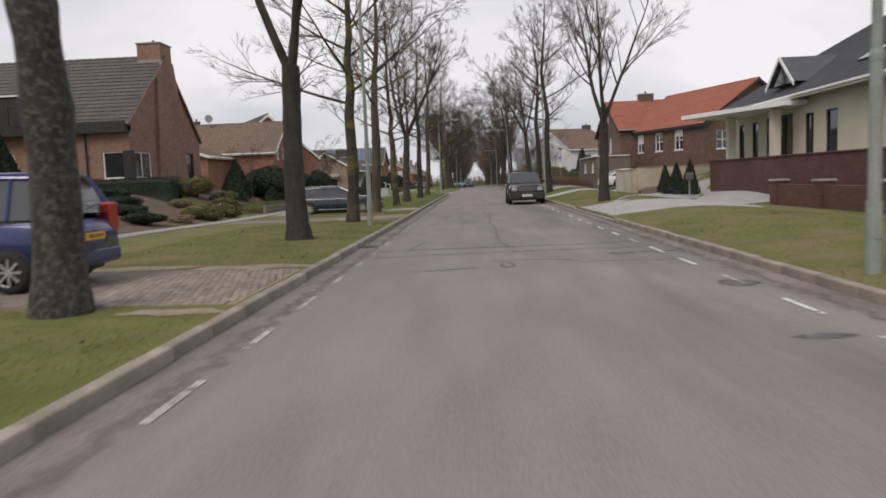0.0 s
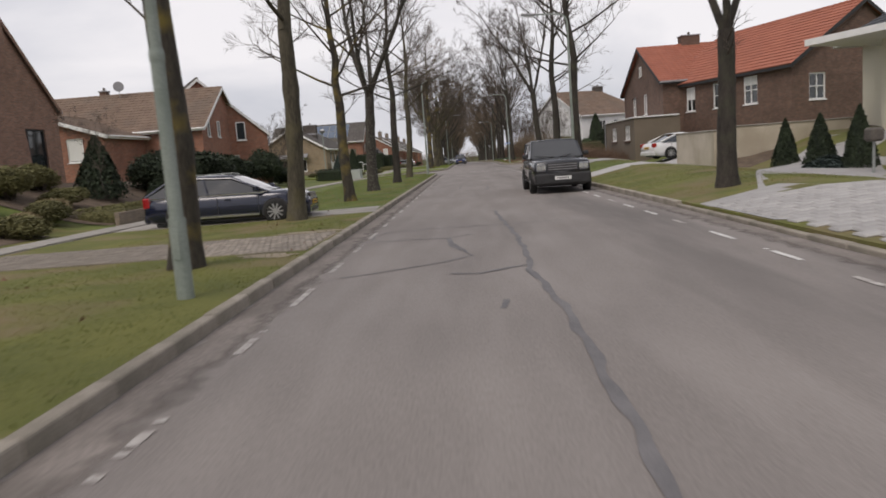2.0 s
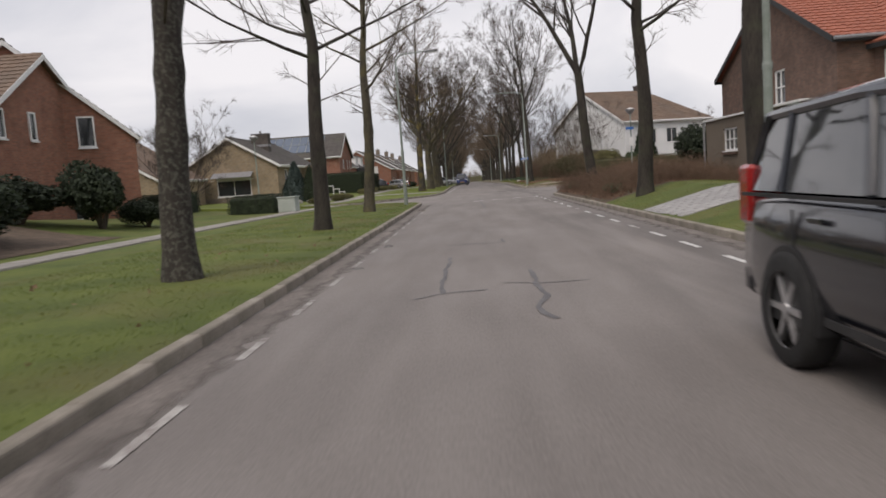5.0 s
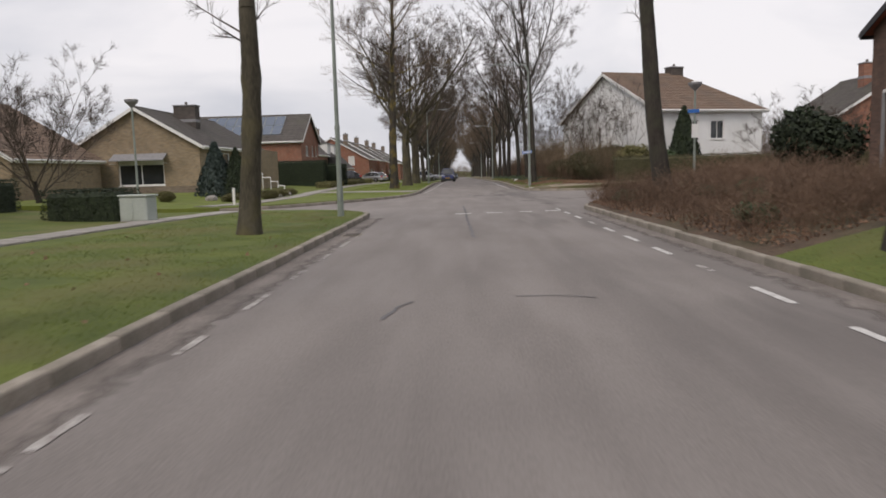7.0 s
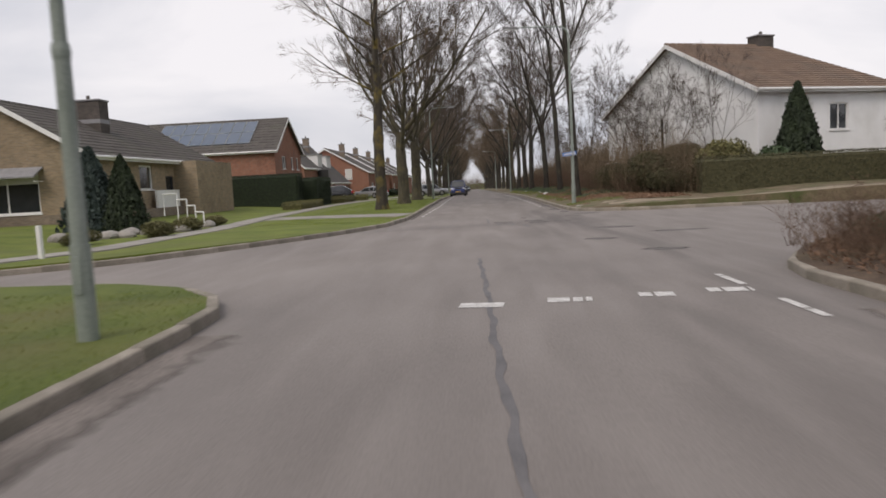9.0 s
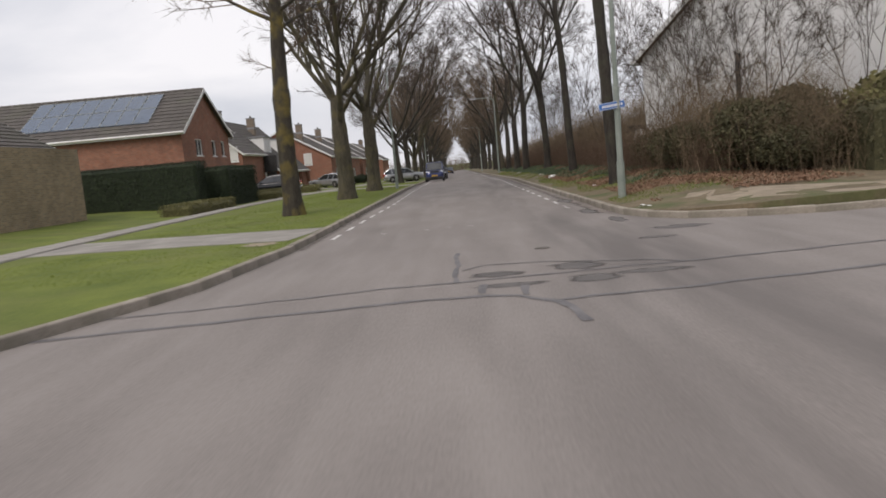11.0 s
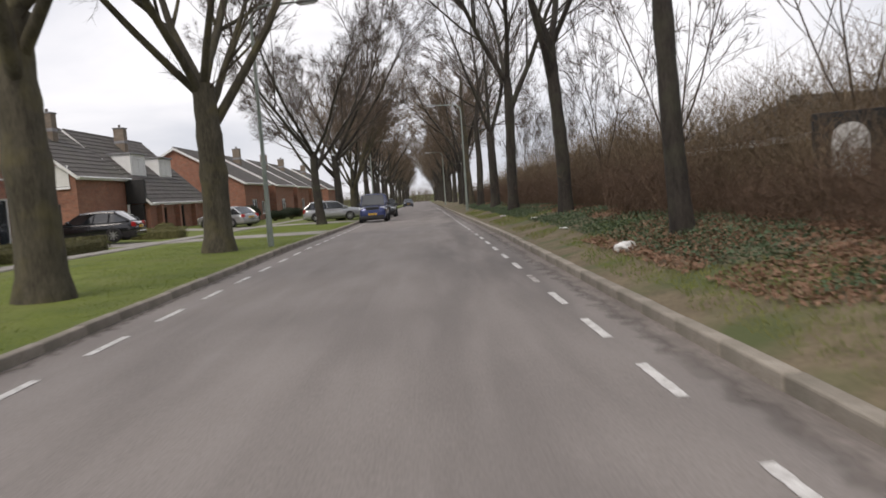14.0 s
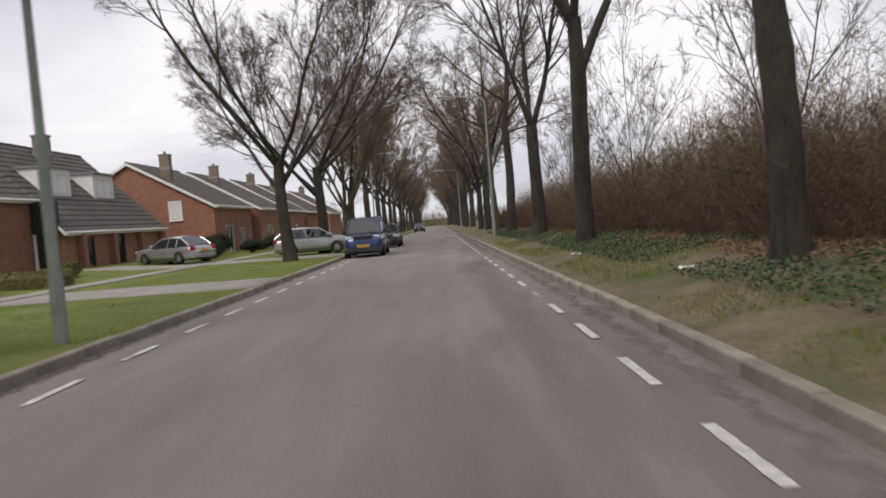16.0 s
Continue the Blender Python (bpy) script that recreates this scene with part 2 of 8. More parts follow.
PAVER_RED = mat("grey_brown_clinker", (0.19, 0.162, 0.132), (0.31, 0.27, 0.225), 3, 30, 0.92, 0.3, jitter=0.22)
PAVER_GREY = mat("light_grey_paver", (0.30, 0.29, 0.285), (0.40, 0.39, 0.38), 2, 30, 0.9, 0.25, jitter=0.1)
SAND = mat("sand_joint", (0.22, 0.18, 0.13), (0.34, 0.285, 0.215), 3, 40, 1.0, 0.3)
BARK = mat("grey_brown_bark", (0.017, 0.014, 0.012), (0.055, 0.047, 0.038), 6, 34, 0.95, 1.0, stretch=(1, 1, 0.22), stain=(0.062, 0.064, 0.04), stain_scale=1.6, stain_amount=0.55)
BARK_OLIVE = mat("olive_grey_bark", (0.035, 0.03, 0.02), (0.1, 0.088, 0.062), 5, 30, 0.95, 1.0, stretch=(1, 1, 0.22), stain=(0.12, 0.105, 0.045), stain_scale=1.4, stain_amount=0.6)
BARK_SPOT = mat("bark_with_pale_lichen_spots", (0.017, 0.014, 0.012), (0.055, 0.047, 0.038), 6, 34, 0.95, 1.0, stretch=(1, 1, 0.22), stain=(0.14, 0.14, 0.115), stain_scale=15.0, stain_amount=0.55)
BARK_LICHEN = mat("bark_with_yellow_lichen", (0.022, 0.018, 0.014), (0.065, 0.056, 0.042), 6, 34, 0.95, 1.0, stretch=(1, 1, 0.22), stain=(0.19, 0.145, 0.03), stain_scale=1.5, stain_amount=0.75)
TWIG = mat("bare_twig", (0.05, 0.039, 0.031), (0.1, 0.079, 0.062), 3, 12, 0.95, 0.0)
TWIG_FAR = mat("brown_budding_twig", (0.1, 0.073, 0.051), (0.17, 0.128, 0.09), 3, 12, 0.95, 0.0)
BRUSH = mat("brushwood_stem", (0.105, 0.077, 0.048), (0.2, 0.15, 0.097), 3, 12, 0.95, 0.0, jitter=0.25)
RUST_BRUSH = mat("rust_brown_stem", (0.088, 0.056, 0.038), (0.185, 0.122, 0.083), 3, 12, 0.95, 0.0, jitter=0.25)
BED_BRUSH = mat("grey_brown_bed_stem", (0.105, 0.068, 0.047), (0.225, 0.15, 0.104), 3, 12, 0.95, 0.0, jitter=0.3)
HEDGE = mat("dark_evergreen_hedge", (0.009, 0.016, 0.008), (0.028, 0.043, 0.017), 7, 30, 0.8, 0.0, jitter=0.15)
CHIMNEY_DARK = brick_mat("sooty_dark_brick", (0.06, 0.052, 0.048), (0.1, 0.086, 0.078), (0.1, 0.09, 0.08))
HEDGE_BROWN = mat("brown_green_hedge", (0.04, 0.04, 0.018), (0.095, 0.088, 0.042), 7, 30, 0.9, 0.0)
YEW = mat("blue_green_conifer", (0.022, 0.036, 0.032), (0.06, 0.085, 0.075), 7, 30, 0.8, 0.0)
IVY = mat("ivy_leaf", (0.034, 0.06, 0.026), (0.085, 0.125, 0.056), 6, 30, 0.6, 0.0)
HEATH = mat("olive_shrub_leaf", (0.07, 0.068, 0.026), (0.16, 0.15, 0.06), 7, 30, 0.9, 0.0, jitter=0.2)
BRICK_A = brick_mat("orange_brown_brick", (0.232, 0.13, 0.092), (0.312, 0.182, 0.132), (0.25, 0.19, 0.15))
BRICK_B = brick_mat("red_brick", (0.235, 0.098, 0.064), (0.32, 0.14, 0.092), (0.26, 0.18, 0.14))
BRICK_C = brick_mat("dark_brown_brick", (0.105, 0.062, 0.047), (0.165, 0.098, 0.074), (0.13, 0.1, 0.08))
BRICK_Y = brick_mat("yellow_brown_brick", (0.235, 0.18, 0.115), (0.325, 0.25, 0.165), (0.3, 0.26, 0.2))
BRICK_G = brick_mat("grey_brown_brick", (0.165, 0.13, 0.098), (0.235, 0.19, 0.145), (0.24, 0.21, 0.18))
BRICK_M = brick_mat("maroon_wall_brick", (0.085, 0.035, 0.03), (0.135, 0.058, 0.048), (0.09, 0.06, 0.05))
RENDER_CREAM = mat("cream_render", (0.58, 0.54, 0.43), (0.66, 0.62, 0.51), 1.2, 40, 0.9, 0.1, stain=(0.5, 0.46, 0.36), stain_scale=0.6)
RENDER_WHITE = mat("white_painted_brick", (0.78, 0.785, 0.785), (0.84, 0.845, 0.845), 1.5, 40, 0.88, 0.15, stain=(0.62, 0.62, 0.6), stain_scale=0.5)
RENDER_BROWN = mat("grey_brown_render", (0.155, 0.125, 0.095), (0.2, 0.163, 0.125), 1.2, 30, 0.92, 0.15, stain=(0.13, 0.105, 0.08), stain_scale=0.6)
TAN = mat("straw_coloured_shrub", (0.19, 0.145, 0.075), (0.31, 0.25, 0.14), 7, 30, 0.9, 0.0, jitter=0.2)
BEIGE = mat("beige_garden_wall", (0.42, 0.375, 0.3), (0.52, 0.47, 0.385), 1.5, 30, 0.9, 0.2, stain=(0.33, 0.28, 0.21), stain_scale=0.7)
TILE_DARK = mat("dark_grey_roof_tile", (0.062, 0.055, 0.05), (0.115, 0.102, 0.092), 1.6, 25, 0.75, 0.2, stain=(0.085, 0.085, 0.06), stain_scale=0.6)
TILE_BROWN = mat("brown_roof_tile", (0.145, 0.098, 0.07), (0.215, 0.152, 0.112), 1.6, 25, 0.8, 0.2, stain=(0.13, 0.105, 0.085), stain_scale=0.6)
TILE_RED = mat("orange_red_roof_tile", (0.28, 0.092, 0.055), (0.37, 0.13, 0.08), 1.6, 25, 0.75, 0.2, stain=(0.28, 0.1, 0.06), stain_scale=0.6)
TILE_SLATE = mat("slate_black_tile", (0.05, 0.053, 0.06), (0.085, 0.09, 0.1), 1.6, 25, 0.55, 0.2)
WHITE = mat("white_paint", (0.72, 0.72, 0.71), (0.8, 0.8, 0.79), 4, 40, 0.5, 0.05)
BLACK_WOOD = mat("black_stained_timber", (0.014, 0.014, 0.015), (0.03, 0.029, 0.03), 4, 30, 0.6, 0.2, stretch=(1, 1, 0.3))
GLASS = mat("window_glass", (0.018, 0.022, 0.025), (0.03, 0.035, 0.038), 0.8, 3, 0.04, 0.0, coat=0.2)
CURTAIN = mat("white_blind", (0.62, 0.62, 0.6), (0.72, 0.72, 0.7), 3, 20, 0.8, 0.05, stretch=(1, 1, 6))
SOLAR = mat("solar_cell", (0.05, 0.075, 0.12), (0.075, 0.105, 0.155), 2, 12, 0.12, 0.0, coat=0.8)
STEEL = mat("galvanised_grey_steel", (0.25, 0.27, 0.265), (0.36, 0.38, 0.37), 3, 30, 0.55, 0.05, metal=0.3, stain=(0.17, 0.2, 0.17), stain_scale=1.1)
GREEN_STEEL = mat("grey_green_painted_steel", (0.20, 0.235, 0.21), (0.28, 0.315, 0.285), 3, 30, 0.6, 0.05, stain=(0.13, 0.16, 0.13), stain_scale=1.1)
LEAD = mat("lead_flashing", (0.2, 0.2, 0.21), (0.28, 0.28, 0.29), 5, 30, 0.6, 0.1)
RUBBER = mat("tyre_rubber", (0.012, 0.012, 0.012), (0.025, 0.025, 0.025), 8, 50, 0.85, 0.1)
ALLOY = mat("alloy_rim", (0.5, 0.5, 0.51), (0.6, 0.6, 0.61), 4, 30, 0.3, 0.0, metal=0.8)
CAR_GLASS = mat("tinted_car_glass", (0.012, 0.014, 0.016), (0.022, 0.025, 0.028), 1, 4, 0.04, 0.0, coat=0.5)
for glazing, ior in ((CAR_GLASS, 1.8), (GLASS, 1.6)):
    glazing.node_tree.nodes["Principled BSDF"].inputs["IOR"].default_value = ior
PLASTIC = mat("black_plastic", (0.018, 0.018, 0.019), (0.032, 0.032, 0.033), 6, 40, 0.55, 0.05)
LAMP_SMOKED = mat("smoked_lamp_lens", (0.16, 0.165, 0.17), (0.3, 0.31, 0.32), 5, 40, 0.08, 0.0, coat=0.9)
LAMP_CLEAR = mat("clear_lamp_lens", (0.55, 0.57, 0.58), (0.75, 0.77, 0.78), 5, 40, 0.1, 0.0, coat=0.8)
LAMP_RED = mat("red_lamp_lens", (0.28, 0.012, 0.014), (0.36, 0.022, 0.022), 5, 40, 0.15, 0.0, coat=0.8)
PLATE_YELLOW = mat("yellow_number_plate", (0.62, 0.36, 0.03), (0.68, 0.42, 0.04), 4, 30, 0.5, 0.0)
CHROME = mat("chrome_trim", (0.62, 0.63, 0.64), (0.7, 0.71, 0.72), 4, 30, 0.15, 0.0, metal=1.0)
SIGN_BLUE = mat("blue_street_sign", (0.03, 0.13, 0.42), (0.045, 0.17, 0.5), 4, 30, 0.4, 0.0)
PLASTIC_WHITE = mat("white_plastic_bag", (0.7, 0.7, 0.69), (0.8, 0.8, 0.79), 5, 30, 0.4, 0.3)
BOX_GREY = mat("pale_grey_green_cabinet", (0.36, 0.4, 0.375), (0.44, 0.48, 0.45), 3, 30, 0.6, 0.05, stain=(0.28, 0.31, 0.28))
CAST = mat("cast_iron", (0.07, 0.062, 0.055), (0.13, 0.115, 0.1), 6, 40, 0.8, 0.4)

# ---- helpers for meshes ----
def finish(name, bm, material, smooth=False):
    me = bpy.data.meshes.new(name)
    bm.normal_update()
    bm.to_mesh(me)
    bm.free()
    for q in material if isinstance(material, (list, tuple)) else [material]:
        me.materials.append(q)
    if smooth:
        me.polygons.foreach_set("use_smooth", [True] * len(me.polygons))
    return me


def part(name, bm, material, parent, label="", smooth=False):
    ob = new(name, finish(name, bm, material, smooth))
    ob.parent = parent
    return tagged(ob, label) if label else ob


def thing(name, label, category, x=0, y=0, z=0, rz=0, group="", kind=""):
    ob = new(name)
    ob.empty_display_size = 0.2
    ob.matrix_world = pose(x, y, z, 0, 0, rz)
    return tagged(ob, label, category, group, kind)


def raw(name, verts, faces, material, smooth=False):
    me = bpy.data.meshes.new(name)
    me.from_pydata(verts, [], faces)
    me.materials.append(material)
    me.update()
    if smooth:
        me.polygons.foreach_set("use_smooth", [True] * len(me.polygons))
    return me


def tris(name, v, material):
    """A mesh of loose triangles from an array of shape (n, 3, 3)."""
    n = len(v)
    me = bpy.data.meshes.new(name)
    me.vertices.add(3 * n)
    me.vertices.foreach_set("co", np.ascontiguousarray(v, dtype=np.float32).ravel())
    me.loops.add(3 * n)
    me.loops.foreach_set("vertex_index", np.arange(3 * n, dtype=np.int32))
    me.polygons.add(n)
    me.polygons.foreach_set("loop_start", np.arange(0, 3 * n, 3, dtype=np.int32))
    me.materials.append(material)
    me.update()
    me.validate()
    return me


def box(bm, x0, x1, y0, y1, z0, z1, bevel=0.0, m=None):
    r = bmesh.ops.create_cube(bm, size=1.0)
    for v in r["verts"]:
        v.co = Vector((x0 + (v.co.x + 0.5) * (x1 - x0), y0 + (v.co.y + 0.5) * (y1 - y0), z0 + (v.co.z + 0.5) * (z1 - z0)))
    if bevel:
        e = [q for q in {q for v in r["verts"] for q in v.link_edges}]
        r2 = bmesh.ops.bevel(bm, geom=e, offset=bevel, segments=1, affect="EDGES")
        vs = {v for f in r2["faces"] for v in f.verts}
        for f in list(vs):
            vs |= {v for q in f.link_faces for v in q.verts}
    else:
        vs = r["verts"]
    if m:
        bmesh.ops.transform(bm, matrix=m, verts=list(vs))
    return bm


def bx(*a, **k):
    return box(bmesh.new(), *a, **k)


def tube(bm, pts, radii, sides=8, cap=True):
    rings = []
    up = Vector((0.123, 0.031, 1)).normalized()
    for i, p in enumerate(pts):
        d = (Vector(pts[min(i + 1, len(pts) - 1)]) - Vector(pts[max(i - 1, 0)])).normalized()
        s = d.cross(up if abs(d.dot(up)) < 0.95 else Vector((1, 0, 0))).normalized()
        t = s.cross(d)
        rings.append([bm.verts.new(Vector(p) + (s * math.cos(2 * math.pi * j / sides) + t * math.sin(2 * math.pi * j / sides)) * radii[i]) for j in range(sides)])
    for a, b in zip(rings, rings[1:]):
        for j in range(sides):
            bm.faces.new((a[j], a[(j + 1) % sides], b[(j + 1) % sides], b[j]))
    if cap:
        bm.faces.new(rings[0])
        bm.faces.new(rings[-1][::-1])
    return bm


def prism(bm, outline, z0, z1):
    """An upright prism over a plan outline."""
    a = [bm.verts.new((x, y, z0)) for x, y in outline]
    b = [bm.verts.new((x, y, z1)) for x, y in outline]
    bm.faces.new(a[::-1])
    bm.faces.new(b)
    for i in range(len(a)):
        j = (i + 1) % len(a)
        bm.faces.new((a[i], a[j], b[j], b[i]))
    return bm


def smooth01(t):
    t = np.clip(t, 0, 1)
    return t * t * (3 - 2 * t)

# ---- the ground, the road and its kerbs ----
def left_edge(y):
    """Where the left kerb's face stands, with the rounded corners of the side street."""
    if y < 74.4:
        return -3.46
    if y < 77.6:
        return -6.66 + math.sqrt(max(0.0, 3.2 ** 2 - (y - 74.4) ** 2))
    return float(np.interp(y, [80.2, 80.6, 82.0, 85.0, 88.0, 91.4, 95.0, 96.0], [-66, -10.2, -8.1, -6.3, -4.7, -3.52, -3.19, -3.15]))


def right_edge(y):
    if y < 75.8:
        return 3.4
    if y < 79.3:
        return 6.9 - math.sqrt(max(0.0, 3.5 ** 2 - (y - 75.8) ** 2))
    return float(np.interp(y, [91.0, 94.0, 94.5, 95.1, 96.0, 97.4], [66, 14.4, 6.0, 4.3, 3.65, 3.31]))


def height(x, y):
    """Top of the verges and gardens: level by the kerb, rising to the houses."""
    if x < 0:
        rise = float(np.interp(y, [45, 62, 72, 300], [1.35, 0.8, 0.28, 0.25]))
        dip = float(np.interp(y, [22, 30, 38, 46], [0.0, 0.08, 0.08, 0.0]))
        return 0.115 + (0.05 - dip) * min(1, max(0, (-x - 3.6) / 4)) + rise * float(smooth01((-x - 11.8) / 6.0))
    rise = float(np.interp(y, [-30, 20, 50, 60, 72, 100, 300], [1.0, 1.0, 1.25, 1.0, 0.3, 0.25, 0.25]))
    bank = float(np.interp(y, [10, 32, 50, 60, 72, 80, 96, 104, 300], [0.04, 0.1, 0.2, 0.24, 0.24, 0.05, 0.05, 0.2, 0.2])) * min(2.2, max(0.0, x - 3.5))
    if y < 90:
        bank *= 1 - float(smooth01((x - 6.5) / 3.0))
    return 0.115 + 0.04 * min(1, max(0, (x - 3.5) / 3)) + bank + rise * float(smooth01((x - 9.0) / 5.0))


def sheet(name, label, edge, side, y0, y1, dy, offs, material, lift=0.0):
    """A strip of ground along the road whose inner edge follows the kerb and whose surface follows height()."""
    ys = list(np.arange(y0, y1 - 1e-6, dy)) + [y1]
    vs, fs = [], []
    for y in ys:
        x0 = edge(y) + side * 0.12
        for o in offs:
            x = x0 + side * o
            x = side * min(side * x, max(abs(x0), 66))
            vs.append((x, y, height(x, y) + lift + 0.012 * noise.noise((x * 0.8, y * 0.8, 3))))
    n = len(offs)
    for i in range(len(ys) - 1):
        for j in range(n - 1):
            a = i * n + j
            fs.append((a, a + 1, a + n + 1, a + n) if side > 0 else (a, a + n, a + n + 1, a + 1))
    # skirt down to the road bed along the inner edge
    b = len(vs)
    vs += [(vs[i * n][0], vs[i * n][1], -0.3) for i in range(len(ys))]
    for i in range(len(ys) - 1):
        fs.append((i * n, i * n + n, b + i + 1, b + i) if side > 0 else (i * n, b + i, b + i + 1, i * n + n))
    for i, flip in ((0, False), (len(ys) - 1, True)):
        q = len(vs)
        vs += [(*vs[i * n + j][:2], -0.3) for j in range(n)]
        for j in range(n - 1):
            e = (i * n + j, i * n + j + 1, q + j + 1, q + j)
            fs.append(e[::-1] if flip else e)
    return tagged(new(name, raw(name, vs, fs, material)), label, "ground", "", "structure")


bm = bmesh.new()
far = 2200
bmesh.ops.create_grid(bm, x_segments=40, y_segments=40, size=far)
ground = tagged(new("ground", finish("ground", bm, GRASS)), "flat green and brown land reaching the horizon", "ground", "", "structure")
ground.location = (0, 100, -0.06)

OFF_L = [0, 0.4, 0.9, 1.5, 2.2, 3, 4, 5, 6, 7, 8, 9, 10, 11, 12, 13, 14, 15, 16, 18, 21, 26, 34, 46, 57]
lawn_a = sheet("verge_left_south", "short olive lawn verge and gardens beside the kerb", left_edge, -1, -45, 35.65, 0.55, OFF_L, GRASS_OLIVE)
lawn_a2 = sheet("verge_left_middle", "short green lawn verge and gardens beside the kerb", left_edge, -1, 35.65, 77.55, 0.55, OFF_L, GRASS)
lawn_b = sheet("verge_left_north", "green lawn verge and gardens past the side street", left_edge, -1, 80.65, 330, 1.0, OFF_L, GRASS_LUSH)
OFF_R = [0, 0.4, 0.9, 1.5, 2.2, 3, 4, 5, 6, 7, 8, 9, 10, 11, 12, 14, 17, 22, 30, 42, 56]
lawn_c = sheet("verge_right_south", "mossy lawn verge and gardens beside the kerb", right_edge, 1, -45, 45.5, 0.6, OFF_R, GRASS_OLIVE)
lawn_c2 = sheet("verge_right_middle", "green lawn verge beside the kerb", right_edge, 1, 45.5, 62.0, 0.6, OFF_R, GRASS)
bed_soil = sheet("shrub_bed_ground", "dark soil under brown leaf litter in the roadside bed", right_edge, 1, 62.0, 79.2, 0.4, OFF_R, LITTER)
verge_d = sheet("verge_right_north", "worn dry verge with leaf litter at the wood's edge", right_edge, 1, 93.2, 330, 0.8, OFF_R, VERGE_DRY)

bm = bmesh.new()
for x0, x1, y0, y1 in ((-3.8, 3.8, -45, 74), (-66, 66, 74, 99.0), (-3.8, 3.8, 99.0, 700)):
    nx, ny = max(1, int((x1 - x0) / 2)), max(1, int((y1 - y0) / 6))
    g = [[bm.verts.new((x0 + (x1 - x0) * i / nx, y0 + (y1 - y0) * j / ny, 0)) for i in range(nx + 1)] for j in range(ny + 1)]
    for j in range(ny):
        for i in range(nx):
            bm.faces.new((g[j][i], g[j][i + 1], g[j + 1][i + 1], g[j + 1][i]))
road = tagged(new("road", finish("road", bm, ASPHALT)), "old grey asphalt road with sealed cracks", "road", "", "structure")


def ribbon(pts, widths, z=0.004, wob=0.0, seed=1):
    """A flat strip along a line of points on the road, with an uneven edge."""
    rnd = random.Random(seed)
    dense, wd = [], []
    for (p, q), (a, b) in zip(zip(pts, pts[1:]), zip(widths, widths[1:])):
        k = max(2, int(math.dist(p, q) / 0.12))
        for i in range(k):
            dense.append((p[0] + (q[0] - p[0]) * i / k, p[1] + (q[1] - p[1]) * i / k))
            wd.append(a + (b - a) * i / k)
    dense.append(pts[-1])
    wd.append(widths[-1])
    bm = bmesh.new()
    row = []
    for i, p in enumerate(dense):
        a, b = Vector(dense[max(i - 1, 0)]), Vector(dense[min(i + 1, len(dense) - 1)])
        d = (b - a).normalized()
        s = Vector((-d.y, d.x))
        c = Vector(p) + s * wob * (math.sin(i * 0.55 + 2.1 * seed) + 0.5 * math.sin(i * 1.3 + seed))
        w = wd[i] * (1 + 0.22 * math.sin(i * 0.9 + seed) + rnd.uniform(-0.08, 0.08)) / 2
        row.append((bm.verts.new((*(c + s * w), z)), bm.verts.new((*(c - s * w), z))))
    for (a, b), (c, d) in zip(row, row[1:]):
        bm.faces.new((a, b, d, c))
    return bm


def blob(x, y, rx, ry, z=0.004, seed=1, n=22):
    rnd = random.Random(seed)
    bm = bmesh.new()
    c = bm.verts.new((x, y, z))
    ph = rnd.uniform(0, 6)
    v = []
    for i in range(n):
        a = 2 * math.pi * i / n
        r = 1 + 0.22 * math.sin(2 * a + ph) + 0.16 * math.sin(5 * a + 2 * ph) + rnd.uniform(-0.1, 0.1)
        v.append(bm.verts.new((x + rx * r * math.cos(a), y + ry * r * math.sin(a), z)))
    for i in range(n):
        bm.faces.new((c, v[i], v[(i + 1) % n]))
    return bm


# grit along the gutters
for nm, xs, ya, yb, sd in (("gutter_dirt", -3.2, -40, 74.5, 3), ("gutter_dirt", 3.1, -40, 75.5, 4), ("gutter_dirt", -2.95, 95.5, 200, 5), ("gutter_dirt", 3.1, 98, 200, 6)):
    pts = [(xs + 0.05 * math.sin(y * 0.7), y) for y in np.arange(ya, yb, 3.0)]
    part(nm, ribbon(pts, [0.6 + 0.1 * math.sin(i * 1.7) for i in range(len(pts))], 0.003, 0.05, sd), GUTTER, road)

